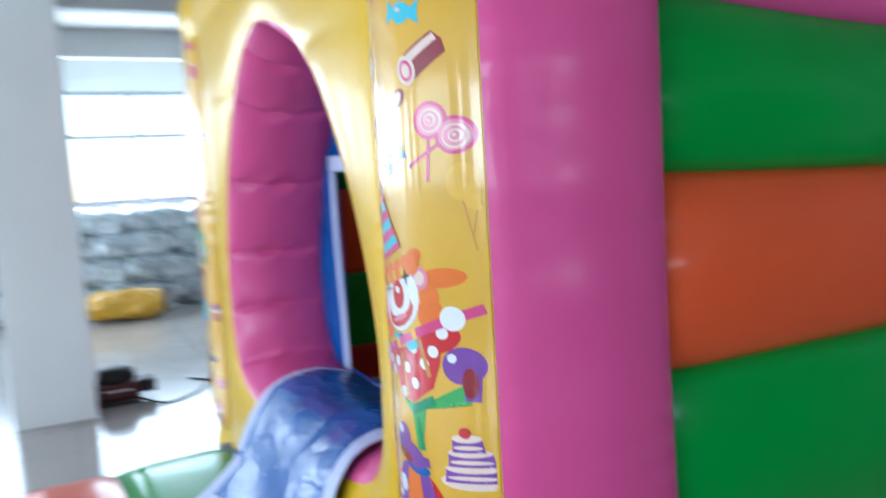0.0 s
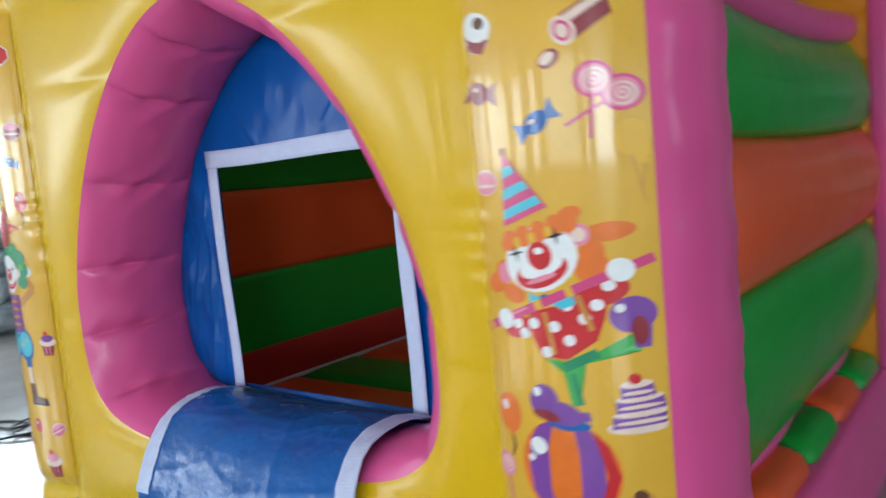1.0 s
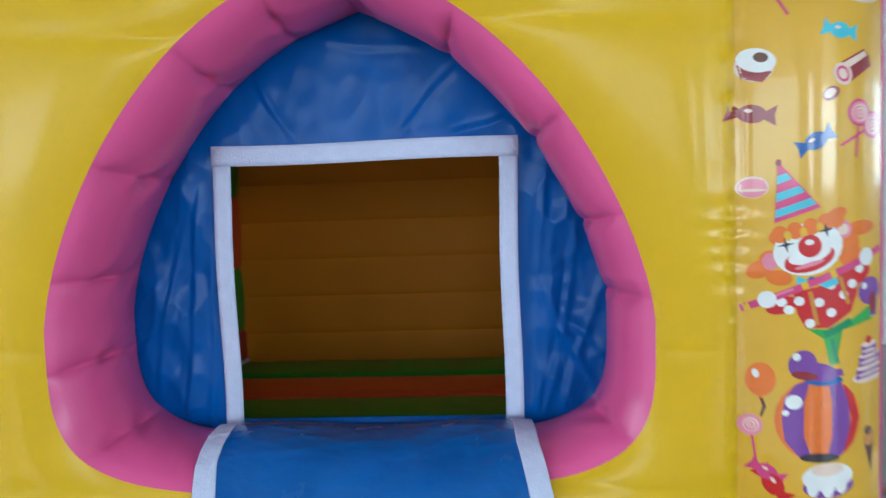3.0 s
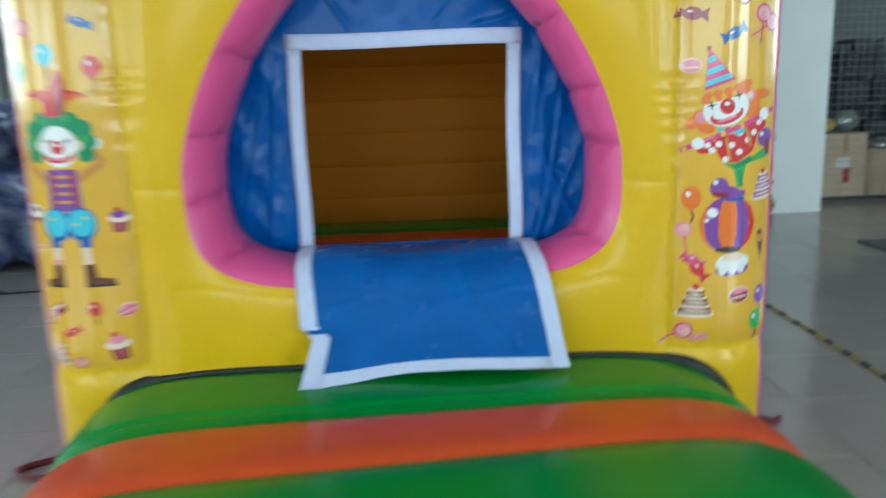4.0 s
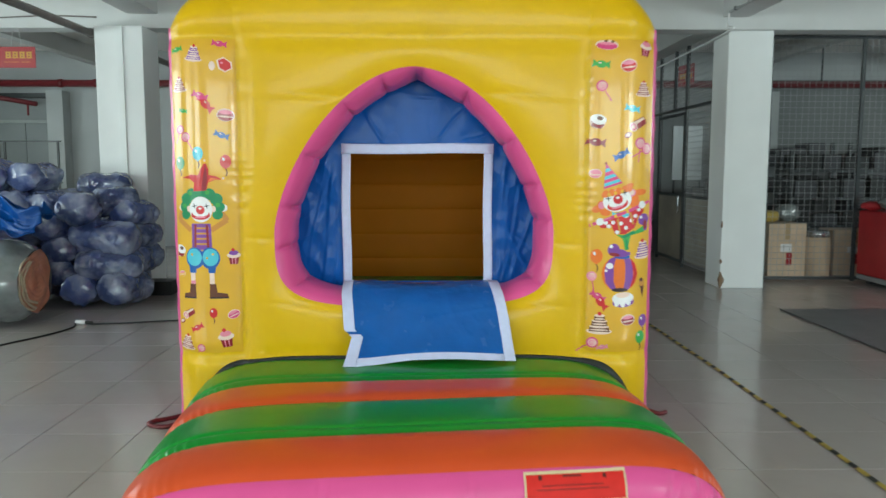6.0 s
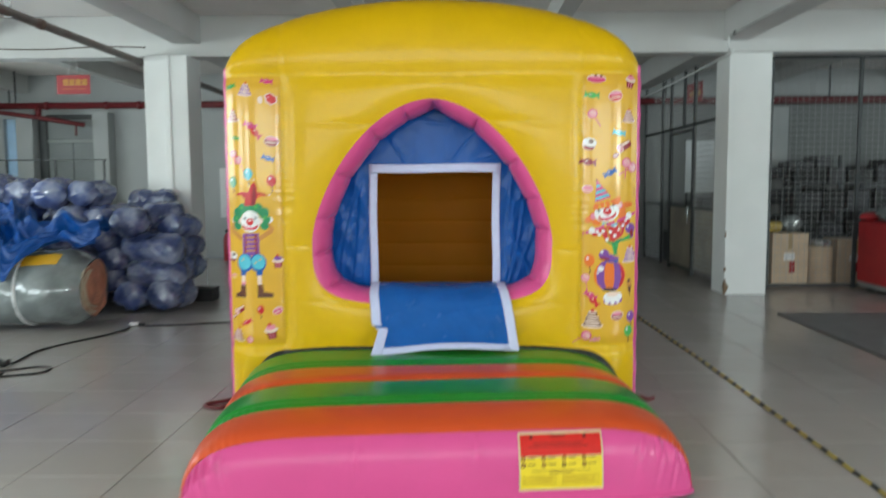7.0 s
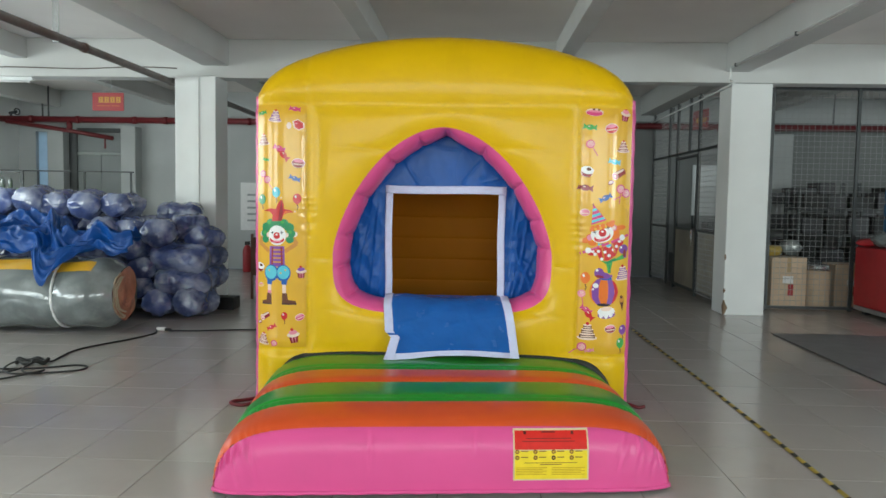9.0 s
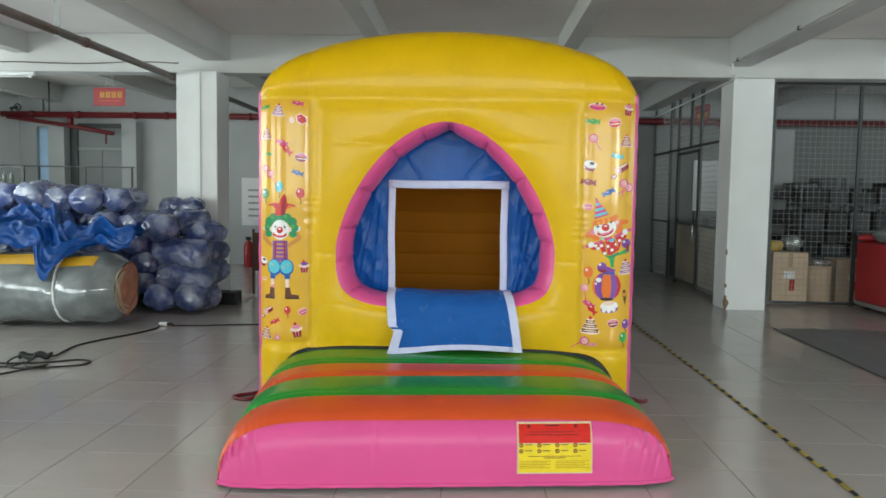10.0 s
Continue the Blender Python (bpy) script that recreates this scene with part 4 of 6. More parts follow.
# lifted shoe
figure += [ell(0.140, 0.014, 0.035, 0.032, "purple", 20), poly([(0.135, 0.012), (0.168, 0.012), (0.164, -0.046), (0.142, -0.046)], "purple"), ell(0.150, -0.015, 0.012, 0.026, "maroon"), ell(0.123, 0.026, 0.008, 0.008, "white")]
# hair
figure += [ell(x, z, a, c2, "orange", tn) for x, z, a, c2, tn in ((-0.118, 0.072, 0.030, 0.020, 25), (-0.098, 0.098, 0.022, 0.018, 20), (-0.078, 0.052, 0.028, 0.018, -10), (0.084, 0.100, 0.030, 0.026, 30), (0.112, 0.162, 0.042, 0.017, 5), (0.085, 0.128, 0.022, 0.024, 0), (0.05, 0.196, 0.024, 0.014, 20), (-0.085, 0.145, 0.014, 0.016, 0))]
# shirt
figure += [poly([(-0.048, 0.018), (0.02, 0.034), (0.075, 0.066), (0.112, 0.072), (0.10, 0.01), (0.085, -0.03), (0.03, -0.066), (-0.022, -0.064), (-0.04, -0.03)], "red"), ell(-0.072, -0.012, 0.036, 0.019, "red", 18), ell(0.108, 0.055, 0.034, 0.020, "red", 25)]
figure += [ell(x, z, 0.0115, 0.0105, "white") for x, z in ((-0.036, -0.002), (0.008, -0.006), (0.036, -0.030), (-0.012, -0.054), (0.066, 0.010), (0.035, 0.034), (0.088, 0.034), (-0.074, -0.004), (-0.058, -0.022), (0.108, 0.068))]
figure += [bar(-0.012, 0.02, 0.004, -0.058, 0.010, "skin"), bar(0.056, 0.052, 0.078, -0.012, 0.010, "skin")]
# head
figure += [ell(-0.096, 0.090, 0.018, 0.020, "pink"), ell(0.065, 0.160, 0.021, 0.021, "pink"), ell(0.065, 0.160, 0.013, 0.013, "cream"), ell(-0.014, 0.118, 0.078, 0.060, "white", 16)]
figure += [ell(x, z, 0.018, 0.020, "orange", 10) for x, z in ((-0.076, 0.152), (-0.044, 0.160), (-0.010, 0.168), (0.024, 0.178), (0.048, 0.184))]
figure += [ell(x, z, 0.008, 0.012, "gold", 10) for x, z in ((-0.06, 0.148), (-0.026, 0.156), (0.010, 0.166))]
figure += grin(-0.012, 0.120, 0.072, 17) + [star(-0.064, 0.128, 0.019), star(0.024, 0.160, 0.019)]
# bow, pole and gloves
figure += [poly([(-0.042, 0.056), (-0.01, 0.044), (-0.04, 0.03)], "teal"), poly([(-0.01, 0.044), (0.045, 0.066), (0.052, 0.036), (0.025, 0.026)], "teal"), ell(-0.008, 0.044, 0.010, 0.010, "blue")]
figure += [bar(-0.158, -0.020, 0.176, 0.112, 0.017, "rose"), bar(-0.152, -0.018, -0.140, -0.013, 0.017, "gold"), bar(-0.030, 0.031, -0.016, 0.036, 0.018, "gold"), bar(0.035, 0.056, 0.048, 0.061, 0.018, "gold"), bar(-0.094, 0.009, -0.048, 0.027, 0.005, "pink"), ell(-0.104, 0.002, 0.020, 0.020, "white"), ell(0.128, 0.094, 0.021, 0.021, "white")]
# striped cone hat
figure += [poly([(-0.088, 0.178), (0.012, 0.212), (-0.080, 0.318)], "rose"), poly([(-0.0865, 0.190), (0.002, 0.220), (-0.010, 0.234), (-0.0855, 0.208)], "teal"), poly([(-0.0845, 0.226), (-0.023, 0.248), (-0.035, 0.262), (-0.0835, 0.246)], "teal"), poly([(-0.0825, 0.266), (-0.051, 0.278), (-0.062, 0.292), (-0.0815, 0.286)], "teal"), ell(-0.079, 0.316, 0.006, 0.008, "maroon")]
printed("figure_print", P, 1.098, 1.158, figure, 1.0, 0, "small balancing figure in plain coloured shapes")
printed("ball_print", P, 1.108, 0.878, [
    ell(0, 0, 0.1, 0.1, "orange"), poly([(-0.055, 0.083), (-0.022, 0.095), (-0.036, 0.04), (-0.036, -0.04), (-0.018, -0.095), (-0.05, -0.085), (-0.078, -0.05), (-0.084, 0.0), (-0.078, 0.05)], "purple"),
    poly([(0.018, 0.096), (0.05, 0.085), (0.070, 0.045), (0.074, -0.04), (0.05, -0.085), (0.016, -0.096), (0.028, -0.04), (0.028, 0.04)], "purple"), poly([(0.055, 0.083), (0.08, 0.058), (0.098, 0.0), (0.08, -0.058), (0.055, -0.083), (0.080, -0.03), (0.080, 0.03)], "red"),
    ell(0.01, 0.092, 0.044, 0.012, "blue"), ell(0.0, -0.090, 0.046, 0.011, "dark"), ell(-0.058, 0.042, 0.019, 0.017, "white"), ell(-0.076, 0.016, 0.008, 0.007, "white"),
    ell(-0.038, 0.130, 0.032, 0.034, "purple", -15), ell(-0.004, 0.112, 0.045, 0.022, "purple", -8), poly([(-0.01, 0.135), (0.012, 0.118), (0.052, 0.118), (0.056, 0.102), (-0.01, 0.096)], "purple"), ell(-0.034, 0.104, 0.030, 0.010, "maroon", -8), ell(-0.052, 0.148, 0.009, 0.009, "white")], 1.0, 0, "striped ball and shoe print")


# ---- bed, side walls, rear wall and roof of the bounce house ----
def pillow_bar(name, x0, x1, y0, y1, z0, z1, mat, label="", axis="x", parent=house, e=0.5):
    """A stuffed bar with a rounded-rectangle section, along x or y."""
    n, m = 40, 30
    t = np.linspace(0, 2 * np.pi, n, endpoint=False)
    c, s = np.cos(t), np.sin(t)
    cc, ss = np.sign(c) * np.abs(c) ** e, np.sign(s) * np.abs(s) ** e
    a = np.sin(np.linspace(-1, 1, m) * np.pi / 2)
    end = (1 - np.abs(a) ** 30).clip(0) ** 0.12
    end[0] = end[-1] = 0.0
    if axis == "x":
        X = (x0 + x1) / 2 + (x1 - x0) / 2 * a[:, None] + 0 * t
        Y = (y0 + y1) / 2 + (y1 - y0) / 2 * cc * end[:, None]
        Z = (z0 + z1) / 2 + (z1 - z0) / 2 * ss * end[:, None]
    else:
        Y = (y0 + y1) / 2 + (y1 - y0) / 2 * a[:, None] + 0 * t
        X = (x0 + x1) / 2 + (x1 - x0) / 2 * cc * end[:, None]
        Z = (z0 + z1) / 2 + (z1 - z0) / 2 * ss * end[:, None]
    return sheet(name, np.stack([X, Y, Z], -1), mat, parent, label, loop_v=True, flip=(axis == "x"))


BACK = 2.45


def wall_sag(y):
    return 0.06 * math.sin(math.pi * min(max((y - 0.4) / (BACK - 0.25), 0), 1))


def side_band(sx, i0, i1, o0, o1, mat):
    """One colour of the bulging side wall: flat inside, lens-shaped outside."""
    w = np.linspace(0, 1, 16)
    zi, zo = i1 + (i0 - i1) * w, o0 + (o1 - o0) * w
    rows = []
    for y in np.linspace(0.37, BACK + 0.12, 44):
        sag = wall_sag(y) * np.clip((zo - 1.3) / 0.5, 0, 1)
        edge = min(y - 0.37, BACK + 0.12 - y)
        out = (0.105 * np.sin(np.pi * np.clip((zo - 0.46) / 1.5, 0, 1)) ** 0.8 + 0.05 * np.sin(np.pi * w) ** 0.7) * (1 - 0.45 * math.exp(-edge / 0.07))
        pucker = 0.012 * math.exp(-edge / 0.085) * np.sin(zo * 74 + 2 * np.sin(zo * 17))
        xo = 1.12 + out + 0.012 * np.sin(np.pi * w) ** 0.5 + pucker
        xi = 1.09 - 0.016 * np.sin(np.pi * w) ** 0.5
        sag_i = wall_sag(y) * np.clip((zi - 1.3) / 0.5, 0, 1)
        rows.append(np.concatenate([np.stack([sx * xi, np.full(16, y), zi - sag_i], -1), np.stack([sx * xo, np.full(16, y), zo - sag], -1)]))
    return sheet("side_wall_tube", np.array(rows), mat, house, loop_v=True, flip=sx > 0)


stripes = [GREEN, ORANGE]
edges = np.linspace(0.40, BACK, 6)
for k in range(5):
    pillow_bar("bed_tube", -1.25, 1.25, edges[k] - 0.012, edges[k + 1] + 0.012, 0.06, 0.53, stripes[k % 2], e=0.32)
for sx in (-1, 1):
    pillow_bar("bed_side", *sorted((sx * 1.16, sx * 1.30)), 0.40, BACK + 0.02, 0.01, 0.45, PINK, axis="y", label="pink vinyl side of the bed")
    pillow_bar("side_wall_tube", *sorted((sx * 1.07, sx * 1.12)), 0.37, BACK + 0.1, 0.50, 0.71, RED_VINYL, axis="y")
    for (i0, i1), (o0, o1), mt in (((0.67, 1.06), (0.55, 1.08), GREEN), ((1.06, 1.465), (1.08, 1.475), ORANGE), ((1.465, 1.86), (1.475, 1.86), GREEN)):
        side_band(sx, i0, i1, o0, o1, mt)
    yr = np.linspace(0.37, BACK + 0.12, 40)
    tube("side_rail", [(sx * 1.14, yy2, 1.90 - wall_sag(yy2)) for yy2 in yr], 0.066, PINK, house, "pink padded top rail", sides=16)
    tube("foot_tape", [(sx * 1.068, yy2, 0.528) for yy2 in yr], 0.011, WHITE_TAPE, house, "pale tape where side wall and bed meet", sides=8)
    tube("side_piping", [(sx * (1.13 + 0.012 * math.sin(yy2 * 7)), yy2, 0.545) for yy2 in yr], 0.024, PINK, house, "pink piping along the foot of the side wall", sides=10)
# rear wall of stacked tubes with pink sides and an arched top
zs = np.linspace(0.04, 2.16, 11)
for z0, z1 in zip(zs[:-1], zs[1:]):
    pillow_bar("rear_wall_tube", -1.27, 1.27, BACK, BACK + 0.36, z0 - 0.03, z1 + 0.03, GOLDEN, e=0.31)
for sx in (-1, 1):
    pillow_bar("rear_side", *sorted((sx * 1.238, sx * 1.325)), BACK - 0.004, BACK + 0.37, 0.02, 2.16, PINK, axis="y", label="pink vinyl side of the rear wall")
t = np.linspace(-1, 1, 40)
pts = [(x * 1.14, BACK + 0.18, 2.16 + 0.3 * (1 - abs(x) ** 2.4)) for x in t]
tube("rear_arch", pts, [0.05 + 0.13 * (1 - abs(x) ** 8) for x in t], YELLOW, house, sides=20)

# ---- the padded step ----
S_HALF, S_H = 1.235, 0.412
STEP_SKEW = math.tan(radians(6.0))


def turn_step(P):
    """The step lies askew: its front slants and drifts to one side."""
    out = P.copy()
    out[..., 0] = P[..., 0] - 0.027 - 0.07 * P[..., 1]
    out[..., 1] = P[..., 1] + (P[..., 0] - 0.03) * STEP_SKEW * np.clip(-P[..., 1] / 0.6, 0.25, 1)
    return out


def taper(x, y):
    near = np.clip(-np.asarray(y) / 0.9, 0, 1)
    return np.where(x < 0, x * (1 - 0.02 * near), x) * (0.98 + 0.02 * near)


def section(phi, a, h, square=0.0):
    c, s = np.cos(phi), np.sin(phi)
    return a * np.sign(c) * np.abs(c) ** (1 / 3 - square / 12), h * np.abs(s) ** (1 - 0.45 * square)


PHI = np.linspace(0, np.pi, 240)
SEAMS = [-1.43, -1.135, -0.70, -0.385, 0.06]
SQUARE = 0.5


def step_height(y):
    return S_H - 0.052 * np.clip((-1.08 - y) / 0.35, 0, 1) ** 1.8


def step_half(y):
    return S_HALF - 0.045 * np.clip(-y / 1.43, 0, 1)


def step_strip(y0, y1, mat, creased=False):
    w = np.linspace(0, 1, 60)
    puff = 1 - (2 * w - 1) ** 4
    rows = []
    for wi, pf in zip(w, puff):
        y = y0 + (y1 - y0) * wi
        x, z = section(PHI, step_half(y) - 0.02 + 0.02 * pf, step_height(y) - 0.02 + 0.02 * pf, SQUARE)
        wr = 0.004 * np.sin(PHI * 60 + 3 * np.sin(PHI * 9)) * np.exp(-np.minimum(wi, 1 - wi) / 0.12) * (np.abs(np.cos(PHI)) > 0.35)
        if creased:
            wr = wr - 0.013 * np.exp(-((wi - 0.13 - 0.03 * np.sin(PHI * 4)) / 0.022) ** 2) - 0.008 * np.exp(-((wi - 0.9 - 0.02 * np.sin(PHI * 5)) / 0.02) ** 2)
        rows.append(np.stack([taper(x, y) * (1 + wr), np.full_like(x, y), (z * (1 + wr)).clip(0.004)], -1))
    return sheet("step_stripe", turn_step(np.array(rows)), mat, house, "", flip=True)


for (y0, y1), mt in zip(zip(SEAMS[:-1], SEAMS[1:]), (ORANGE, GREEN, ORANGE, GREEN)):
    step_strip(y0, y1, mt, mt is GREEN)


FRONT_H, FRONT_HALF = float(step_height(SEAMS[0])) - 0.02, float(step_half(SEAMS[0])) - 0.02


STEP_CREASES = [(-0.38, 0.26, 0.016, 0.09, 0.011), (0.16, 0.29, 0.014, 0.06, 0.007), (0.92, 0.24, 0.02, 0.10, 0.011), (1.02, 0.2, 0.016, 0.09, 0.011), (1.09, 0.16, 0.014, 0.08, 0.010), (-0.98, 0.22, 0.018, 0.10, 0.010), (-1.07, 0.16, 0.014, 0.08, 0.010)]


def step_front(x, z):
    r = (np.abs(x) / FRONT_HALF) ** 6.9 + (np.abs(z) / FRONT_H) ** 2.58
    wr = 0.0
    for cx, cz, wide, tall, deep in STEP_CREASES:
        d = (x - cx - 0.25 * (z - cz) * (1 if cx > 0 else -1) * (abs(cx) > 0.8)) / wide
        wr = wr + deep * d * np.exp(-d ** 2) * np.exp(-((z - cz) / tall) ** 2)
    return SEAMS[0] - 0.07 * (1 - r.clip(0, 1) ** 1.6) ** 0.75 - wr


q = np.linspace(0, 1, 40)
PHI = np.sort(np.concatenate([np.linspace(0, np.pi, 160), np.arccos(np.sign(np.linspace(-0.985, 0.985, 330)) * np.linspace(-0.985, 0.985, 330) ** 4)]))
sx, sz = section(PHI, FRONT_HALF, FRONT_H, SQUARE)
X, Z = sx[:, None] * (1 - q * 0.0), sz[:, None] * (1 - q)
wrk = 0.012 * np.sin(PHI * 34 + 2 * np.sin(PHI * 5))[:, None] * np.exp(-((q - 0.12) / 0.16) ** 2) * (np.abs(np.cos(PHI)) > 0.55)[:, None]
Yf = step_front(X, Z) + wrk
Yf[:, 0] = SEAMS[0]
sheet("step_front", turn_step(np.stack([taper(X, SEAMS[0]), Yf, Z.clip(0.026)], -1)), PINK, house, "glossy pink vinyl front of the step")
# welded flange along the foot of the step
fx = np.linspace(-FRONT_HALF - 0.01, FRONT_HALF + 0.01, 80)
fy = step_front(fx, np.full_like(fx, 0.02))
fx = taper(fx, SEAMS[0])
P = np.stack([np.stack([fx, fy - 0.012 - 0.004 * np.sin(fx * 40), np.full_like(fx, 0.022)], -1), np.stack([fx, fy - 0.008, np.full_like(fx, 0.036)], -1), np.stack([fx, fy + 0.02, np.full_like(fx, 0.040)], -1)], 1)
sheet("foot_flange", turn_step(P), PINK, house, thick=0.004)
# black webbing along the joint of step and front wall
PHI = np.linspace(0, np.pi, 150)
x, z = section(PHI, S_HALF - 0.045, S_H - 0.002, SQUARE)
keep = z > 0.19
x, z = x[keep], z[keep]
nrm = np.stack([np.gradient(z), -np.gradient(x)], -1)
nrm /= np.linalg.norm(nrm, axis=1, keepdims=True)
nrm *= np.sign(nrm[:, 1:2] + 1e-9)
rows = []
wide = 0.012 + 0.022 * np.exp(-((np.abs(x) - 1.02) / 0.1) ** 2)
for out, lift in ((-1.0, 0.004), (-0.9, 0.012), (0.9, 0.012), (1.0, 0.002)):
    px, pz = x + nrm[:, 0] * out * wide, z + nrm[:, 1] * out * wide
    rows.append(np.stack([px, skin(px, pz, False) - lift, pz], -1))
sheet("black_webbing", np.stack(rows, 1), BLACK, house, "black webbing between step and wall")


# warning label on the step
LABEL_INK = {k: material("label_" + k, c, rough=0.55, vary=0.08, scale=20, bump=0.05, bump_scale=9, spec=0.2) for k, c in (("cream", (0.66, 0.52, 0.3)), ("red", (0.62, 0.022, 0.015)), ("yellow", (0.80, 0.60, 0.03)), ("maroon", (0.12, 0.02, 0.015)), ("brown", (0.22, 0.10, 0.03)), ("gold", (0.52, 0.33, 0.02)), ("dark", (0.05, 0.03, 0.02)))}
LABEL_UP = 0.022


def on_step(x, z, lift):
    x, z = np.asarray(x, float) - 0.056, np.asarray(z, float) + LABEL_UP
    return turn_step(np.stack([x, step_front(x, z) - lift, z], -1))


def label_patch(name, x0, x1, z0, z1, mat, lift, parent, label=""):
    X, Z = np.meshgrid(np.linspace(x0, x1, max(2, int((x1 - x0) / 0.02) + 1)), np.linspace(z0, z1, max(2, int((z1 - z0) / 0.02) + 1)), indexing="ij")
    return sheet(name, on_step(X, Z, lift), mat, parent, label)


LX0, LX1, LZ0, LZ1 = 0.405, 0.79, 0.062, 0.312
warning = label_patch("warning_label", LX0, LX1, LZ0, LZ1, LABEL_INK["cream"], 0.004, house, "red and yellow warning label with small pictograms")
label_patch("red_field", LX0 + 0.008, LX1 - 0.008, LZ1 - 0.095, LZ1 - 0.008, LABEL_INK["red"], 0.0065, warning)
label_patch("yellow_field", LX0 + 0.008, LX1 - 0.008, LZ0 + 0.008, LZ1 - 0.1, LABEL_INK["yellow"], 0.0065, warning)
for x0, x1, z0, z1, ink in ((0.55, 0.62, 0.295, 0.301, "maroon"), (0.458, 0.472, 0.288, 0.302, "maroon"), (0.70, 0.714, 0.288, 0.302, "maroon"), (0.47, 0.70, 0.268, 0.271, "maroon"), (0.45, 0.72, 0.255, 0.258, "maroon"), (0.46, 0.73, 0.151, 0.154, "brown"), (0.54, 0.65, 0.142, 0.146, "brown")):
    label_patch("text_bar", x0, x1, z0, z1, LABEL_INK[ink], 0.0085, warning)
for k in range(4):
    for row, zz in enumerate((0.207, 0.178)):
        cx = 0.425 + k * 0.092
        t = np.linspace(0, 2 * np.pi, 16, endpoint=False)
        put_mesh("pictogram", [tuple(on_step(cx + 0.011 * math.cos(a), zz + 0.011 * math.sin(a), 0.0085)) for a in t], [tuple(range(16))], LABEL_INK["brown" if (k, row) != (2, 1) else "dark"], warning)
        put_mesh("pictogram", [tuple(on_step(cx + 0.0055 * math.cos(a), zz + 0.0055 * math.sin(a), 0.0095)) for a in t], [tuple(range(16))], LABEL_INK["gold"], warning)
        label_patch("text_bar", cx + 0.018, cx + 0.055, zz, zz + 0.0045, LABEL_INK["brown"], 0.0085, warning)
for x0, x1 in ((0.42, 0.575), (0.60, 0.77)):
    for j in range(5):
        label_patch("text_bar", x0, x1 - 0.02 * (j % 2), 0.092 + 0.0085 * j, 0.0955 + 0.0085 * j, LABEL_INK["gold"], 0.0085, warning)


# ---- bundles and bales on the left ----
def lumpy(length, radius, seed, squash=0.85, n=64, m=56):
    """A crumpled rolled bundle along x with soft ends, resting on z = 0."""
    a, t = np.linspace(-1, 1, n), np.linspace(0, 2 * np.pi, m, endpoint=False)
    prof = (1 - np.abs(a) ** 8).clip(0) ** 0.5
    verts = np.empty((n, m, 3))
    for i in range(n):
        for j in range(m):
            d = Vector((a[i] * length / radius * 0.5, math.cos(t[j]) * prof[i], math.sin(t[j]) * prof[i]))
            k = 1 + 0.15 * noise.noise(d * 1.2 + Vector((seed * 7.1, 0, 0))) + 0.11 * (0.4 - abs(noise.noise(d * 2.6 + Vector((0, seed * 3.3, 0))))) + 0.05 * (0.4 - abs(noise.noise(d * 6.0 + Vector((0, 0, seed))))) + 0.035 * max(0, 1 - 6 * abs(noise.noise(Vector((d.x * 2.0, d.y * 4.5, d.z * 4.5)) + Vector((seed * 2.7, 0, seed)))))
            k += 0.16 * (noise.voronoi(Vector((d.x * 1.3, d.y * 1.9, d.z * 1.9)) + Vector((seed * 5.3, seed, 0)))[0][0] - 0.5) + 0.08 * (noise.voronoi(Vector((d.x * 3.0, d.y * 4.2, d.z * 4.2)) + Vector((0, seed * 4.1, seed)))[0][0] - 0.5)
            k += 0.05 * (noise.voronoi(Vector((d.x * 5.5, d.y * 7.0, d.z * 7.0)) + Vector((seed, 0, seed * 2.9)))[0][0] - 0.4)
            r = radius * prof[i] * k
            verts[i, j] = (a[i] * length / 2 * (1 + 0.05 * noise.noise(d * 2.0 + Vector((seed, seed, 0)))), r * math.cos(t[j]), r * math.sin(t[j]) * squash)
    verts[..., 2] -= verts[..., 2].min()
    return verts


def bundle_mesh(name, seed, length, radius, mat):
    ob = sheet(name, lumpy(length, radius, seed), mat, loop_v=True, flip=True)
    return ob


PROTO = []
for i in range(6):
    PROTO.append(bundle_mesh("wrapped_parcel", i + 1, (0.62, 0.5, 0.7, 0.56, 0.66, 0.52)[i], (0.19, 0.178, 0.195, 0.172, 0.187, 0.18)[i], BUNDLE))
rng = random.Random(5)
used = set()


def place_bundle(i, x, y, z, turn, lean=0.0, size=1.0):
    m = pose(x, y, z, 0, lean, turn) @ Matrix.Scale(size, 4)
    label = "crumpled blue cloth parcel wrapped in clear film in a pile"
    if i not in used:
        used.add(i)
        ob = PROTO[i]
        ob.matrix_basis = m
        tagged(ob, label, "parcel", "parcels in the pile")
    else:
        ob = copy_thing(PROTO[i], Matrix.Identity(4))
        ob.matrix_basis = m
    return ob


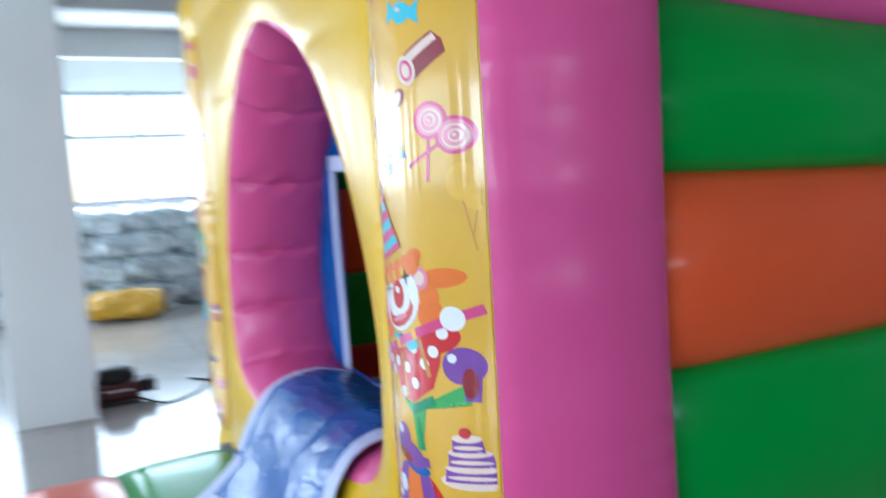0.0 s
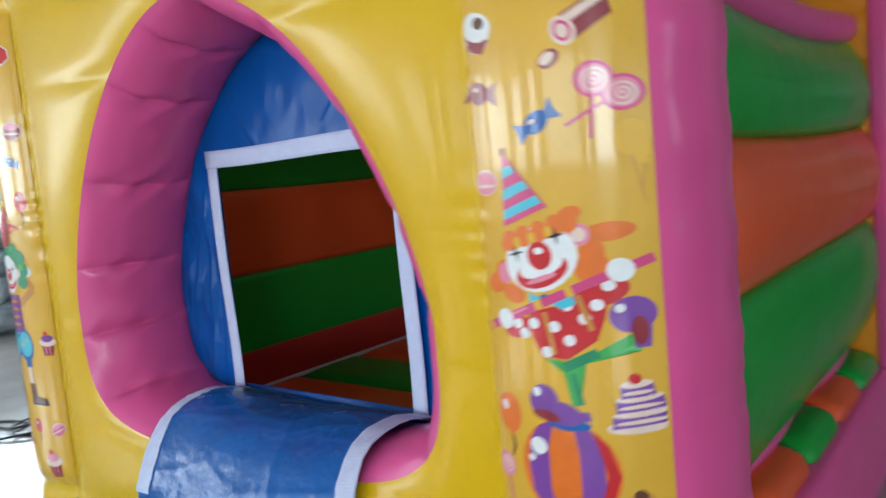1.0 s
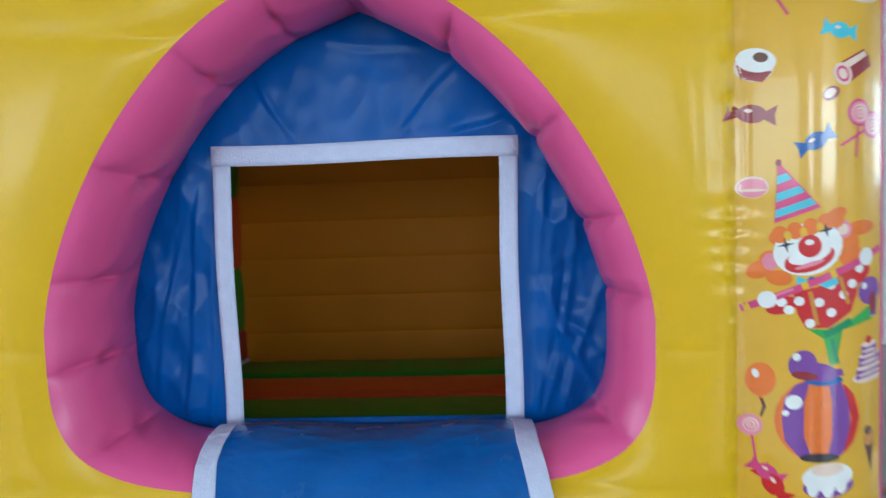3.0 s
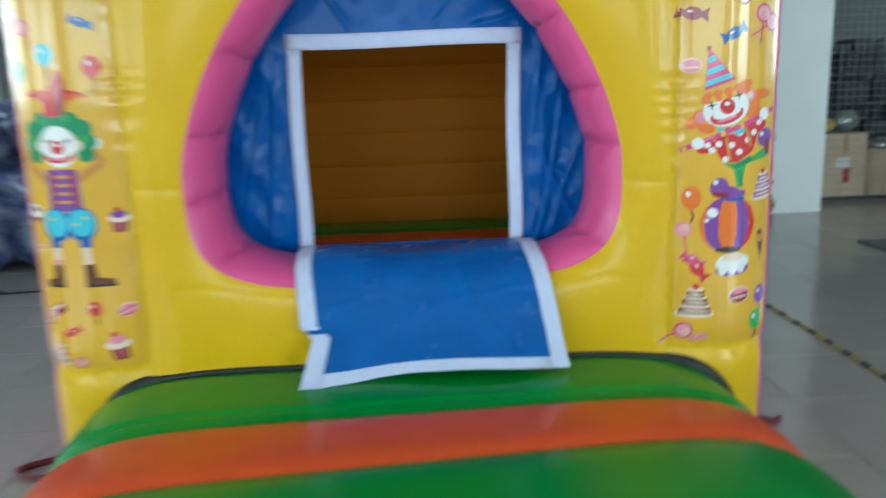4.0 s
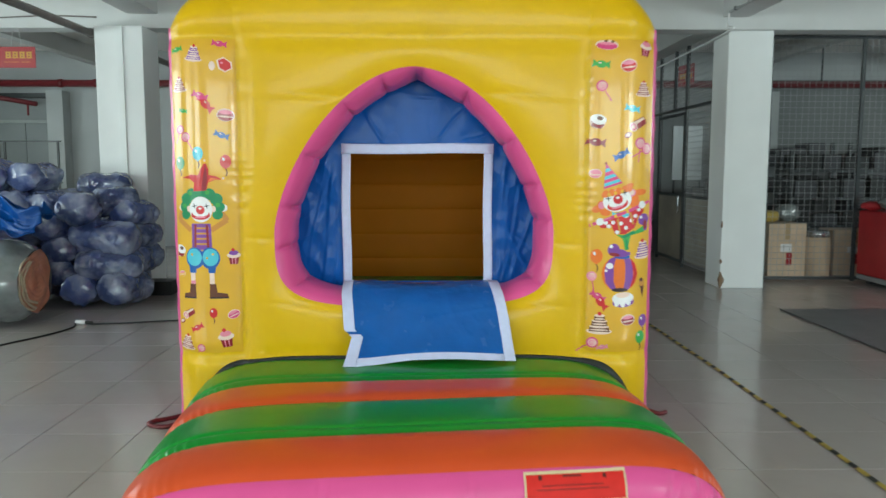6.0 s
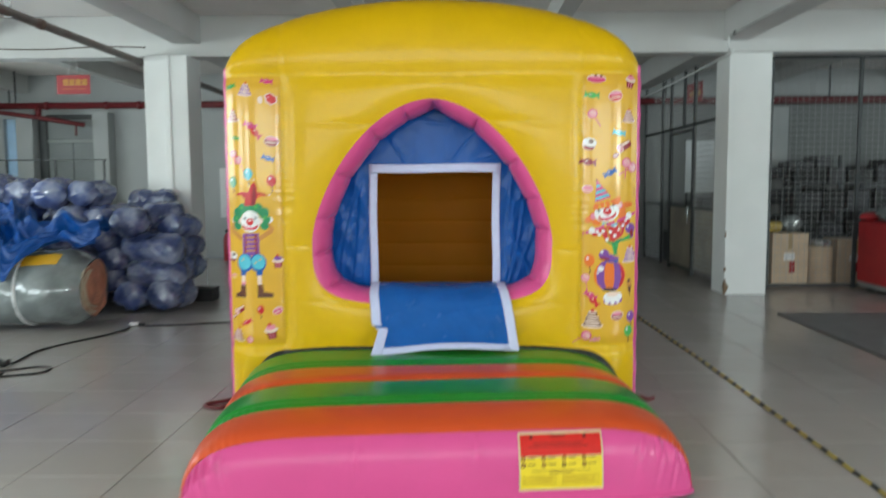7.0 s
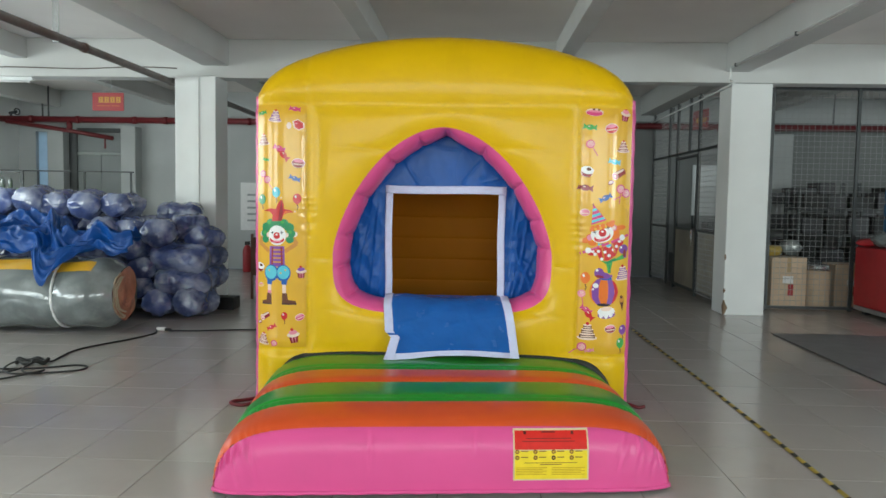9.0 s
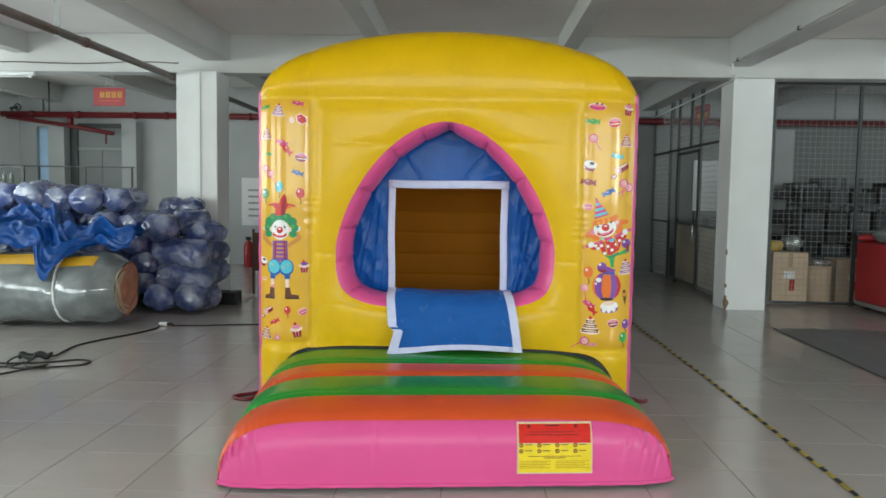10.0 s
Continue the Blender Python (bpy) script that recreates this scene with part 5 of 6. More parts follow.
# the pile: hand-stacked front parcels (x, y, base, size, turn), then the rows behind and to the side
FRONT_PARCELS = [
    (-3.20, 3.95, 0.0, 1.0, 80), (-3.62, 3.92, 0.0, 1.04, 96), (-3.36, 3.94, 0.24, 0.98, 14), (-3.81, 3.95, 0.20, 0.88, 84),
    (-3.40, 3.97, 0.52, 1.08, -6), (-3.85, 3.98, 0.43, 0.92, 100), (-3.20, 4.42, 0.28, 0.92, 84), (-3.16, 4.42, 0.56, 0.85, 78),
    (-3.92, 4.0, 0.67, 0.88, 78), (-3.64, 3.98, 0.83, 1.18, 104), (-3.24, 4.36, 0.80, 0.88, 75), (-4.02, 4.02, 0.92, 0.90, 88),
    (-4.29, 4.0, 0.86, 1.0, 95), (-3.38, 4.26, 0.93, 0.95, 40), (-3.58, 4.45, 1.10, 0.82, 10), (-4.14, 4.05, 1.185, 1.02, 82),
    (-4.54, 4.02, 1.18, 1.02, 101), (-4.89, 4.05, 1.19, 1.04, 86), (-5.22, 4.03, 1.22, 0.98, 93), (-5.58, 4.06, 1.20, 1.02, 80),
    (-5.95, 4.02, 1.18, 1.0, 98), (-6.32, 4.05, 1.2, 1.0, 88),
]
k = 0
for x, y, z, size, turn in FRONT_PARCELS:
    place_bundle(k % 6, x, y, z, turn, rng.uniform(-6, 6), size)
    k += 1
for layer in range(4):
    for row, x in ((0, -4.15 - 0.04 * layer), (1, -3.25 - 0.16 * layer)):
        while x > -6.9:
            wide = rng.uniform(0.36, 0.42)
            place_bundle(k % 6, x - wide / 2, 3.98 + 0.52 * row + rng.uniform(-0.04, 0.04), layer * 0.288, rng.choice((84, 97, 78, 104, 90)) + rng.uniform(-8, 8), rng.uniform(-8, 8), rng.uniform(0.95, 1.08))
            k += 1
            x -= wide

# long roll of folded inflatable, wrapped in film
CREAM_VINYL = material("cream_vinyl", (0.5, 0.42, 0.3), rough=0.4)
roll = empty("wrapped_roll", "large film-wrapped roll of grey and amber vinyl on the floor", "vinyl roll")
n, m = 60, 48
a, t = np.linspace(0, 1, n), np.linspace(0, 2 * np.pi, m, endpoint=False)
R0X0, R0X1, RY, RR0 = -6.4, -3.58, 2.88, 0.40


def roll_point(x, t, lift=0.0):
    wob = 1 + 0.035 * np.sin(3 * t + x * 2.2) + 0.025 * np.sin(x * 9 + 2 * t) + 0.035 * np.abs(np.sin(4.5 * t + 5 * x)) * np.clip((x + 4.15) / 0.4, 0, 1)
    tight = 1 - 0.05 * np.exp(-((x + 4.18) / 0.05) ** 2) - 0.05 * np.exp(-((x + 4.95) / 0.05) ** 2) - 0.30 * np.clip((x + 3.88) / 0.3, 0, 1) ** 2
    r = RR0 * wob * tight + lift
    return np.stack([x, RY + r * np.cos(t) * 1.08, np.maximum(0.41 + r * np.sin(t) * 0.98, 0.004)], -1)


A, T = np.meshgrid(np.linspace(R0X0, R0X1, 90), t, indexing="ij")
sheet("film_body", roll_point(A, T), FILM, roll, "clear film over grey vinyl", loop_v=True)
A, T = np.meshgrid(np.linspace(R0X0, -3.8, 60), np.linspace(2.0, 2.38, 8), indexing="ij")
sheet("amber_band", roll_point(A, T, 0.006), AMBER, roll, "amber vinyl stripe along the roll")
for xs in (-4.18, -4.95):
    T = np.linspace(0, 2 * np.pi, 40, endpoint=False)
    tube("strap", [tuple(roll_point(np.array(xs + 0.02 * math.sin(tt2 * 2)), np.array(tt2), 0.006)) for tt2 in T], 0.014, PAPER, roll, "white film strap", sides=6, closed=True)
e, t2 = np.linspace(0, 1, 16), t
EX = -3.59 + 0.03 * (1 - e ** 2)[:, None] + 0.012 * np.sin(e * 40)[:, None] + 0 * t2
r = RR0 * 0.70 * e[:, None] * (1 + 0.05 * np.sin(3 * t2 + R0X1 * 2.2) + 0.06 * np.sin(R0X1 * 9 + 2 * t2) + 0.03 * np.sin(7 * t2))
EX = EX + 0.02 * wave(3.5 * r * np.cos(t2) / RR0, 2.5 * r * np.sin(t2) / RR0, 5.0) * 2
sheet("roll_end", np.stack([EX, RY + r * np.cos(t2) * 1.08, 0.41 + r * np.sin(t2) * 0.98], -1), RUST_VINYL, roll, "folded orange vinyl showing at the end", loop_v=True, flip=True)
tube("handle_strap", [tuple(roll_point(np.array(-5.05 - 0.28 * f), np.array(2.2 + 1.5 * f), 0.012)) for f in np.linspace(0, 1, 14)], 0.013, BLACK, roll, "black handle strap", sides=8)
for k in range(3):
    tube("fold_edge", [(-3.566 - 0.008 * k, RY + RR0 * (0.52 + 0.07 * k + 0.03 * math.sin(5 * a + k)) * math.cos(a) * 1.08, 0.41 + RR0 * (0.50 + 0.07 * k + 0.03 * math.sin(4 * a + 2 * k)) * math.sin(a)) for a in np.linspace(1.9, 4.6, 24)], 0.012, CREAM_VINYL, roll, "cream vinyl fold", sides=6)

# blue tarpaulin thrown over the roll and the pile
U, V = np.meshgrid(np.linspace(0, 1, 170), np.linspace(0, 1, 100), indexing="ij")
X = -6.3 + 2.85 * U
back = 0.22 + 0.42 * np.clip((-4.2 - X) / 0.3, 0, 1)
reach = 0.14 + 0.42 * np.exp(-((X + 4.22) / 0.20) ** 2) + 0.30 * np.exp(-((X + 5.1) / 0.25) ** 2) + 0.08 * np.sin(X * 7 + 1) + 0.05 * np.sin(X * 17)
run = V * (back + reach) - back
turn_r = np.clip(run / 0.43, 0, 1.5)
Yt = np.where(run < 0, RY - run * 0.98, RY - 0.43 * np.sin(turn_r))
Zt = np.where(run < 0, 0.845 - 0.44 * run, 0.415 + 0.43 * np.cos(turn_r))
fold = np.clip(1 - np.abs(wave(U * 5 + V * 1.6, V * 1.5 + U * 3)) * 2.6, 0, 1) ** 1.4
heap = np.exp(-((X + 4.35) / 0.22) ** 2) + 0.8 * np.exp(-((X + 5.05) / 0.28) ** 2) + 0.9 * np.exp(-((X + 5.8) / 0.3) ** 2)
bump_up = 0.05 * fold + 0.04 * (wave(U * 5, V * 2.4, 4.0) + 0.3) + 0.30 * facets(U * 8 + V * 2.5, V * 3.2 - U * 4, 3.0) * np.clip(V * 5, 0, 1) + 0.15 * facets(U * 19 - V * 4, V * 8 + U * 7, 9.0) + 0.05 * facets(U * 40 + V * 6, V * 15 - U * 9, 5.0) + 0.05 * heap * np.sin(np.pi * V) - 0.10
slack = np.clip(bump_up, 0.0, None) * (0.34 + 0.81 / (1 + np.exp(run / 0.05)))
tagged(sheet("blue_tarpaulin", np.stack([X + 0.07 * wave(V * 3, U * 4, 7.0), Yt - 0.55 * slack, Zt + slack * 0.8 + 0.012], -1), TARP, thick=0.004), "crumpled bright blue tarpaulin thrown over the roll", "tarpaulin")

# ---- cables on the floor ----
cable = empty("power_cable", "black power cable snaking over the tiles to the bounce house", "cable")
tube("cord", smooth_path([(-1.35, 3.02, 0.008), (-2.19, 3.09, 0.008), (-2.78, 2.95, 0.008), (-3.09, 2.90, 0.008)], 10), 0.008, BLACK, cable, sides=6)
tube("plug", [(-3.09, 2.90, 0.018), (-3.16, 2.92, 0.018)], 0.017, BLACK, cable, sides=8)
ext = empty("extension_cable", "black extension cable lying in loops with a pale socket", "cable")
tube("socket", [(-3.16, 2.92, 0.022), (-3.25, 2.92, 0.022)], 0.022, PAPER, ext, "pale socket", sides=8)
tube("cord", smooth_path([(-3.25, 2.92, 0.012), (-3.20, 2.72, 0.008), (-3.29, 2.39, 0.008), (-3.42, 2.13, 0.008), (-3.55, 1.77, 0.008), (-3.525, 1.45, 0.008), (-3.50, 1.25, 0.012), (-3.57, 1.19, 0.03)], 10), 0.008, BLACK, ext, sides=6)
tube("cord", smooth_path([(-4.25, 0.64, 0.008), (-3.90, 0.90, 0.008), (-3.70, 0.96, 0.008), (-3.52, 0.99, 0.008), (-3.40, 1.04, 0.008), (-3.23, 1.15, 0.008), (-3.11, 1.12, 0.008), (-3.08, 1.05, 0.008), (-3.12, 0.95, 0.008), (-3.33, 0.85, 0.008), (-3.52, 0.79, 0.008), (-3.68, 0.86, 0.010), (-3.75, 1.02, 0.02), (-3.70, 1.12, 0.045), (-3.60, 1.13, 0.05), (-3.55, 1.04, 0.04), (-3.54, 0.90, 0.024), (-3.45, 0.78, 0.024), (-3.36, 0.80, 0.024), (-3.34, 0.88, 0.024)], 10), 0.008, BLACK, ext, sides=6)
tube("cord", smooth_path([(-3.34, 0.88, 0.024), (-3.38, 0.78, 0.024), (-3.50, 0.66, 0.010), (-3.63, 0.51, 0.008), (-3.95, 0.25, 0.008)], 10), 0.008, BLACK, ext, sides=6)
tube("cord", smooth_path([(-4.2, 0.52, 0.008), (-3.83, 0.79, 0.008), (-3.64, 0.84, 0.010), (-3.58, 0.95, 0.02)], 10), 0.008, BLACK, ext, sides=6)
tube("coil", [(-3.62 + 0.13 * math.cos(a) * (1 + 0.06 * math.sin(3 * a)) + 0.02 * math.sin(a), 1.17 + 0.05 * math.sin(a), 0.032 + 0.014 * math.sin(5 * a)) for a in np.linspace(0, 8 * math.pi, 70)], 0.019, BLACK, ext, sides=6)
tether = empty("anchor_strap", "dark red tether strap lying by the bounce house", "strap")
tube("webbing", smooth_path([(-1.31, 0.30, 0.02), (-1.40, 0.20, 0.012), (-1.51, 0.12, 0.012), (-1.50, 0.06, 0.012), (-1.40, 0.03, 0.012), (-1.32, 0.12, 0.02)], 8), 0.013, RED_PIPE, tether, sides=6)
tether2 = empty("anchor_strap", "short dark red tether strap lying by the bounce house", "strap")
tube("webbing", smooth_path([(1.34, 0.28, 0.03), (1.42, 0.24, 0.012), (1.47, 0.27, 0.012)], 8), 0.013, RED_PIPE, tether2, sides=6)

# ---- hazard tape: short yellow and black lengths ----
tape = tagged(new("floor_tape"), "worn yellow and black hazard tape stuck on the tiles", "floor tape", kind="structure")
y = -3.4
for i in range(84):
    L = 0.07 if i % 2 else 0.1
    w = 0.016
    bm = bmesh.new()
    sh = 0.02
    x0 = 2.145 - 0.022 * max(0, y - 1.2)
    vs = [bm.verts.new(p) for p in ((x0 - w, y, 0.0045), (x0 + w, y + sh, 0.0045), (x0 + w, y + sh + L, 0.0045), (x0 - w, y + L, 0.0045))]
    bm.faces.new(vs)
    part("tape_length", bm, BLACK if i % 2 else TAPE_YELLOW, tape)
    y += L

# ---- floor mat, red padded block ----
tagged(part("floor_mat", box_bm(3.66, 6.8, 0.6, 3.58, 0.003, 0.016, 0.004), MAT_GREY), "dark grey floor mat lying flat on the tiles", "mat")
red = empty("padded_block", "dark red vinyl padded block standing on the floor", "padded block")
part("body", box_bm(5.54, 6.75, 3.5, 5.58, 0.11, 0.93, 0.03), RED_PAD, red)
part("base_edge", box_bm(5.55, 6.74, 3.51, 5.57, 0.05, 0.108, 0.008), GREY_STEEL, red, "pale grey edge strip")
for x in (5.65, 6.6):
    for y in (3.65, 5.4):
        part("foot", box_bm(x - 0.04, x + 0.04, y - 0.04, y + 0.04, 0.0, 0.05, 0.005), STEEL, red)
TEAL_VINYL = material("teal_blue_vinyl", (0.03, 0.17, 0.36), rough=0.35, vary=0.15, scale=5, bump=0.4, bump_scale=7, coat=0.3)
folded = empty("folded_vinyl_stack", "stack of folded teal blue vinyl on the red block", "vinyl stack", at=(6.13, 5.0, 0.931))
for k in range(4):
    part("folded_sheet", box_bm(-0.34 + 0.015 * (k % 2), 0.36, -0.42, 0.4 + 0.02 * (k % 2), 0.205 * k, 0.205 * k + 0.2, 0.055), TEAL_VINYL, folded)
part("strap", box_bm(-0.345, 0.365, -0.03, 0.03, 0.821, 0.826), PAPER, folded, "pale packing strap")
tagged(bundle_mesh("film_heap", 22, 0.6, 0.2, FILM), "heap of clear film lying on the red block", "film").matrix_basis = pose(5.76, 5.15, 0.932, 0, 0, 60) @ Matrix.Diagonal((0.9, 0.9, 0.55, 1))
tagged(bundle_mesh("red_cloth", 23, 0.3, 0.12, RED_PAD), "crumpled bright red cloth lying on the red block", "cloth").matrix_basis = pose(5.64, 5.45, 0.932, 0, 0, 60) @ Matrix.Diagonal((1.2, 1.0, 0.5, 1))


# ---- wire cage ----
PALE_BOARD = material("pale_board", (0.62, 0.66, 0.68), rough=0.35, vary=0.05, scale=2)
cage = tagged(new("wire_cage"), "floor-to-beam store cage of dark steel posts and wire mesh", "cage", kind="structure")


def rod(bm, p, q, r, sides=4):
    p, q = Vector(p), Vector(q)
    d = (q - p).normalized()
    s = d.cross(Vector((0, 0, 1)) if abs(d.z) < 0.9 else Vector((1, 0, 0))).normalized()
    u = s.cross(d)
    a = [bm.verts.new(p + (s * math.cos(t) + u * math.sin(t)) * r) for t in (2 * math.pi * k / sides for k in range(sides))]
    b = [bm.verts.new(q + (s * math.cos(t) + u * math.sin(t)) * r) for t in (2 * math.pi * k / sides for k in range(sides))]
    for k in range(sides):
        bm.faces.new((a[k], a[(k + 1) % sides], b[(k + 1) % sides], b[k]))


def mesh_panel(name, p0, p1, z0, z1, step=0.078, r=0.0028):
    """Upright wire mesh between two floor points."""
    bm = bmesh.new()
    p0, p1 = Vector((*p0, 0)), Vector((*p1, 0))
    n = max(1, round((p1 - p0).length / step))
    for k in range(n + 1):
        p = p0.lerp(p1, k / n)
        rod(bm, (p.x, p.y, z0), (p.x, p.y, z1), r)
    m = max(1, round((z1 - z0) / step))
    for k in range(m + 1):
        z = z0 + (z1 - z0) * k / m
        rod(bm, (p0.x, p0.y, z), (p1.x, p1.y, z), r)
    return part(name, bm, WIRE, cage, "grey wire mesh")


def post(x, y, z0, z1, w=0.022, name="post"):
    return part(name, box_bm(x - w, x + w, y - w, y + w, z0, z1), STEEL, cage)


for x in (4.36, 5.54, 6.77, 8.3, 9.9, 11.5):
    post(x, 5.66, 0, 3.12)
for z in (0.02, 3.09):
    part("rail", box_bm(4.385, 11.47, 5.642, 5.678, z, z + 0.035), STEEL, cage)
for a, b in ((4.39, 5.51), (5.57, 6.74), (6.80, 8.27), (8.33, 9.87)):
    mesh_panel("wire_mesh", (a, 5.66), (b, 5.66), 0.06, 3.08)
SX = 3.78
for y in (5.74, 7.08, 8.38, 8.92, 10.12):
    post(SX, y, 0, 3.30)
post(SX, 7.62, 2.36, 3.30)
for z in (2.32, 3.302):
    part("rail", box_bm(SX - 0.015, SX + 0.015, 5.77, 10.1, z, z + 0.035), STEEL, cage)
for a, b in ((5.77, 7.05), (8.95, 10.09)):
    mesh_panel("wire_mesh", (SX, a), (SX, b), 0.06, 2.31, 0.08)
    part("rail", box_bm(SX - 0.012, SX + 0.012, a, b, 1.04, 1.07), STEEL, cage)
mesh_panel("wire_mesh", (SX, 5.77), (SX, 10.09), 2.36, 3.29, 0.08)
TAN_SHEET = material("tan_sheet", (0.30, 0.26, 0.20), 0.5, vary=0.15, scale=3, second=(0.20, 0.18, 0.15), mix_scale=2.0)
part("lower_sheet", box_bm(SX + 0.014, SX + 0.026, 5.78, 7.04, 0.10, 1.03), TAN_SHEET, cage, "tan sheet infill")
gate = new("gate")
gate.parent = cage
gate["label"] = "half-sheeted steel cage gate with a lock"
for y0, y1, z0, z1 in ((7.11, 7.15, 0.06, 2.28), (8.31, 8.35, 0.06, 2.28), (7.152, 8.308, 0.06, 0.1), (7.152, 8.308, 1.04, 1.08), (7.152, 8.308, 2.24, 2.28)):
    part("gate_bar", box_bm(SX - 0.02, SX + 0.02, y0, y1, z0, z1), STEEL, gate)
part("gate_sheet", box_bm(SX - 0.008, SX + 0.008, 7.152, 8.308, 0.102, 1.038), TAN_SHEET, gate, "tan sheet infill")
part("lock", box_bm(SX - 0.055, SX - 0.022, 7.20, 7.28, 0.90, 1.06, 0.008), METAL_LIGHT, gate, "bright metal lock")
tube("chain", smooth_path([(SX - 0.04, 7.25, 0.90), (SX - 0.05, 7.22, 0.80), (SX - 0.04, 7.18, 0.88)], 6), 0.006, METAL_LIGHT, gate, "thin bright chain", sides=6)
whiteboard = empty("whiteboard", "pale board standing against the store wall", "board")
part("panel", box_bm(4.55, 5.10, YB - 0.06, YB - 0.03, 1.25, 2.25, 0.004), PALE_BOARD, whiteboard)
for x in (4.58, 5.07):
    part("leg", box_bm(x - 0.015, x + 0.015, YB - 0.06, YB - 0.03, 0, 1.249), STEEL, whiteboard)

# ---- cartons and tins in the cage ----
DARK_BOX = material("dark_crate", (0.05, 0.05, 0.055), 0.5, vary=0.2)
TAPE_TAN = material("packing_tape", (0.42, 0.30, 0.16), rough=0.3)


def carton(x, y, w, d, h, turn, label):
    root = empty("carton", label, "carton", "cartons in the cage")
    part("box", box_bm(-w / 2, w / 2, -d / 2, d / 2, 0.0, h, 0.008), CARTON, root)
    part("packing_tape", box_bm(-0.03, 0.03, -d / 2 - 0.003, d / 2 + 0.003, h * 0.72, h + 0.003), TAPE_TAN, root)
    part("paper_label", box_bm(-w * 0.18, w * 0.12, -d / 2 - 0.004, -d / 2, h * 0.50, h * 0.64), PAPER, root, "white shipping label")
    part("red_mark", box_bm(-w * 0.02, w * 0.13, -d / 2 - 0.004, -d / 2, h * 0.26, h * 0.48), SIGN_RED, root)
    root.matrix_basis = pose(x, y, 0, 0, 0, turn)
    return root


carton(4.72, 6.02, 0.50, 0.5, 0.74, 2, "upright brown cardboard carton with a white label")
carton(5.85, 6.4, 0.55, 0.5, 0.62, -4, "brown cardboard carton behind the wire mesh")
carton(6.75, 6.25, 0.6, 0.5, 0.72, 6, "brown cardboard carton behind the wire mesh")
drum = empty("fibre_drum", "tall brown fibre drum with a bright tin lid", "drum", at=(5.20, 5.95, 0))
t = np.linspace(0, 2 * np.pi, 28, endpoint=False)
prof = [(0.0, 0.0), (0.17, 0.0), (0.175, 0.01), (0.175, 0.54), (0.17, 0.55), (0.0, 0.55)]
sheet("drum_body", np.array([[(r * math.cos(a), r * math.sin(a), z) for a in t] for r, z in prof]), CARTON, drum, loop_v=True)
prof = [(0.0, 0.64), (0.13, 0.64), (0.16, 0.62), (0.165, 0.552), (0.0, 0.552)]
sheet("tin_lid", np.array([[(r * math.cos(a), r * math.sin(a), z) for a in t] for r, z in prof[::-1]]), METAL_LIGHT, drum, "bright tin lid", loop_v=True)
tagged(bundle_mesh("yellow_bag", 31, 0.24, 0.085, material("yellow_sack", (0.5, 0.36, 0.08), 0.35, coat=0.5, bump=0.6, bump_scale=14)), "small yellow plastic bag lying on a carton", "bag").matrix_basis = pose(4.55, 5.95, 0.742, 0, 0, 20)
tagged(bundle_mesh("film_parcel", 32, 0.26, 0.13, FILM), "film-wrapped parcel lying on a carton", "parcel").matrix_basis = pose(4.83, 6.03, 0.742, 0, 0, 80) @ Matrix.Scale(1.0, 4)


# dark crates and cartons on the floor behind the side mesh
for i, (x, y, w, d, h, turn) in enumerate(((4.25, 7.9, 0.5, 0.45, 0.52, 4), (4.28, 8.7, 0.55, 0.4, 0.66, -6), (4.2, 9.3, 0.45, 0.4, 0.55, 3), (4.9, 8.1, 0.5, 0.4, 0.36, 9), (4.22, 6.6, 0.42, 0.6, 1.3, 2), (4.75, 8.9, 0.6, 0.45, 1.15, -3))):
    dark = i in (0, 2, 4, 5)
    ob = part("floor_crate" if dark else "floor_carton", box_bm(-w / 2, w / 2, -d / 2, d / 2, 0, h, 0.015), DARK_BOX if dark else CARTON)
    ob.matrix_basis = pose(x, y, 0, 0, 0, turn)
    tagged(ob, "dark plastic crate on the floor of the cage" if dark else "brown carton on the floor of the cage", "crate" if dark else "carton")


# ---- racks ----
def rack(name, x0, x1, y0, y1, h, shelves, steel, label, fill, seed):
    root = empty(name, label, "rack")
    for x in (x0, x1):
        for y in (y0, y1):
            part("upright", box_bm(x - 0.025, x + 0.025, y - 0.025, y + 0.025, 0, h), steel, root)
    for z in shelves:
        part("shelf", box_bm(x0 + 0.026, x1 - 0.026, y0 - 0.02, y1 + 0.02, z, z + 0.04), steel, root)
    r2 = random.Random(seed)
    for z in shelves if fill else ():
        x = x0 + 0.08
        while x < x1 - 0.3:
            w, hh = r2.uniform(0.22, 0.42), r2.uniform(0.16, 0.36)
            w = min(w, x1 - 0.06 - x)
            mat, nm, lb = r2.choice(fill)
            bm = box_bm(x, x + w, y0 + 0.02, y1 - 0.04, z + 0.041, z + 0.041 + hh, 0.012)
            tagged(part(nm, bm, mat), lb, nm.replace("_", " "), "goods on the racks")
            x += w + r2.uniform(0.02, 0.09)
    return root


dark_goods = [(DARK_BOX, "storage_crate", "dark plastic storage crate on a rack"), (BLACK, "cloth_pack", "black cloth pack on a rack"), (DARK_BOX, "storage_crate", "dark plastic storage crate on a rack")]
rack("steel_rack", 0.75, 2.65, 7.0, 7.6, 2.0, (0.34, 0.79, 1.78), TEAL_STEEL, "green painted steel rack holding white cartons and bottles", (), 3)
WHITE_CARTON = material("white_carton", (0.72, 0.72, 0.74), 0.6, vary=0.06)
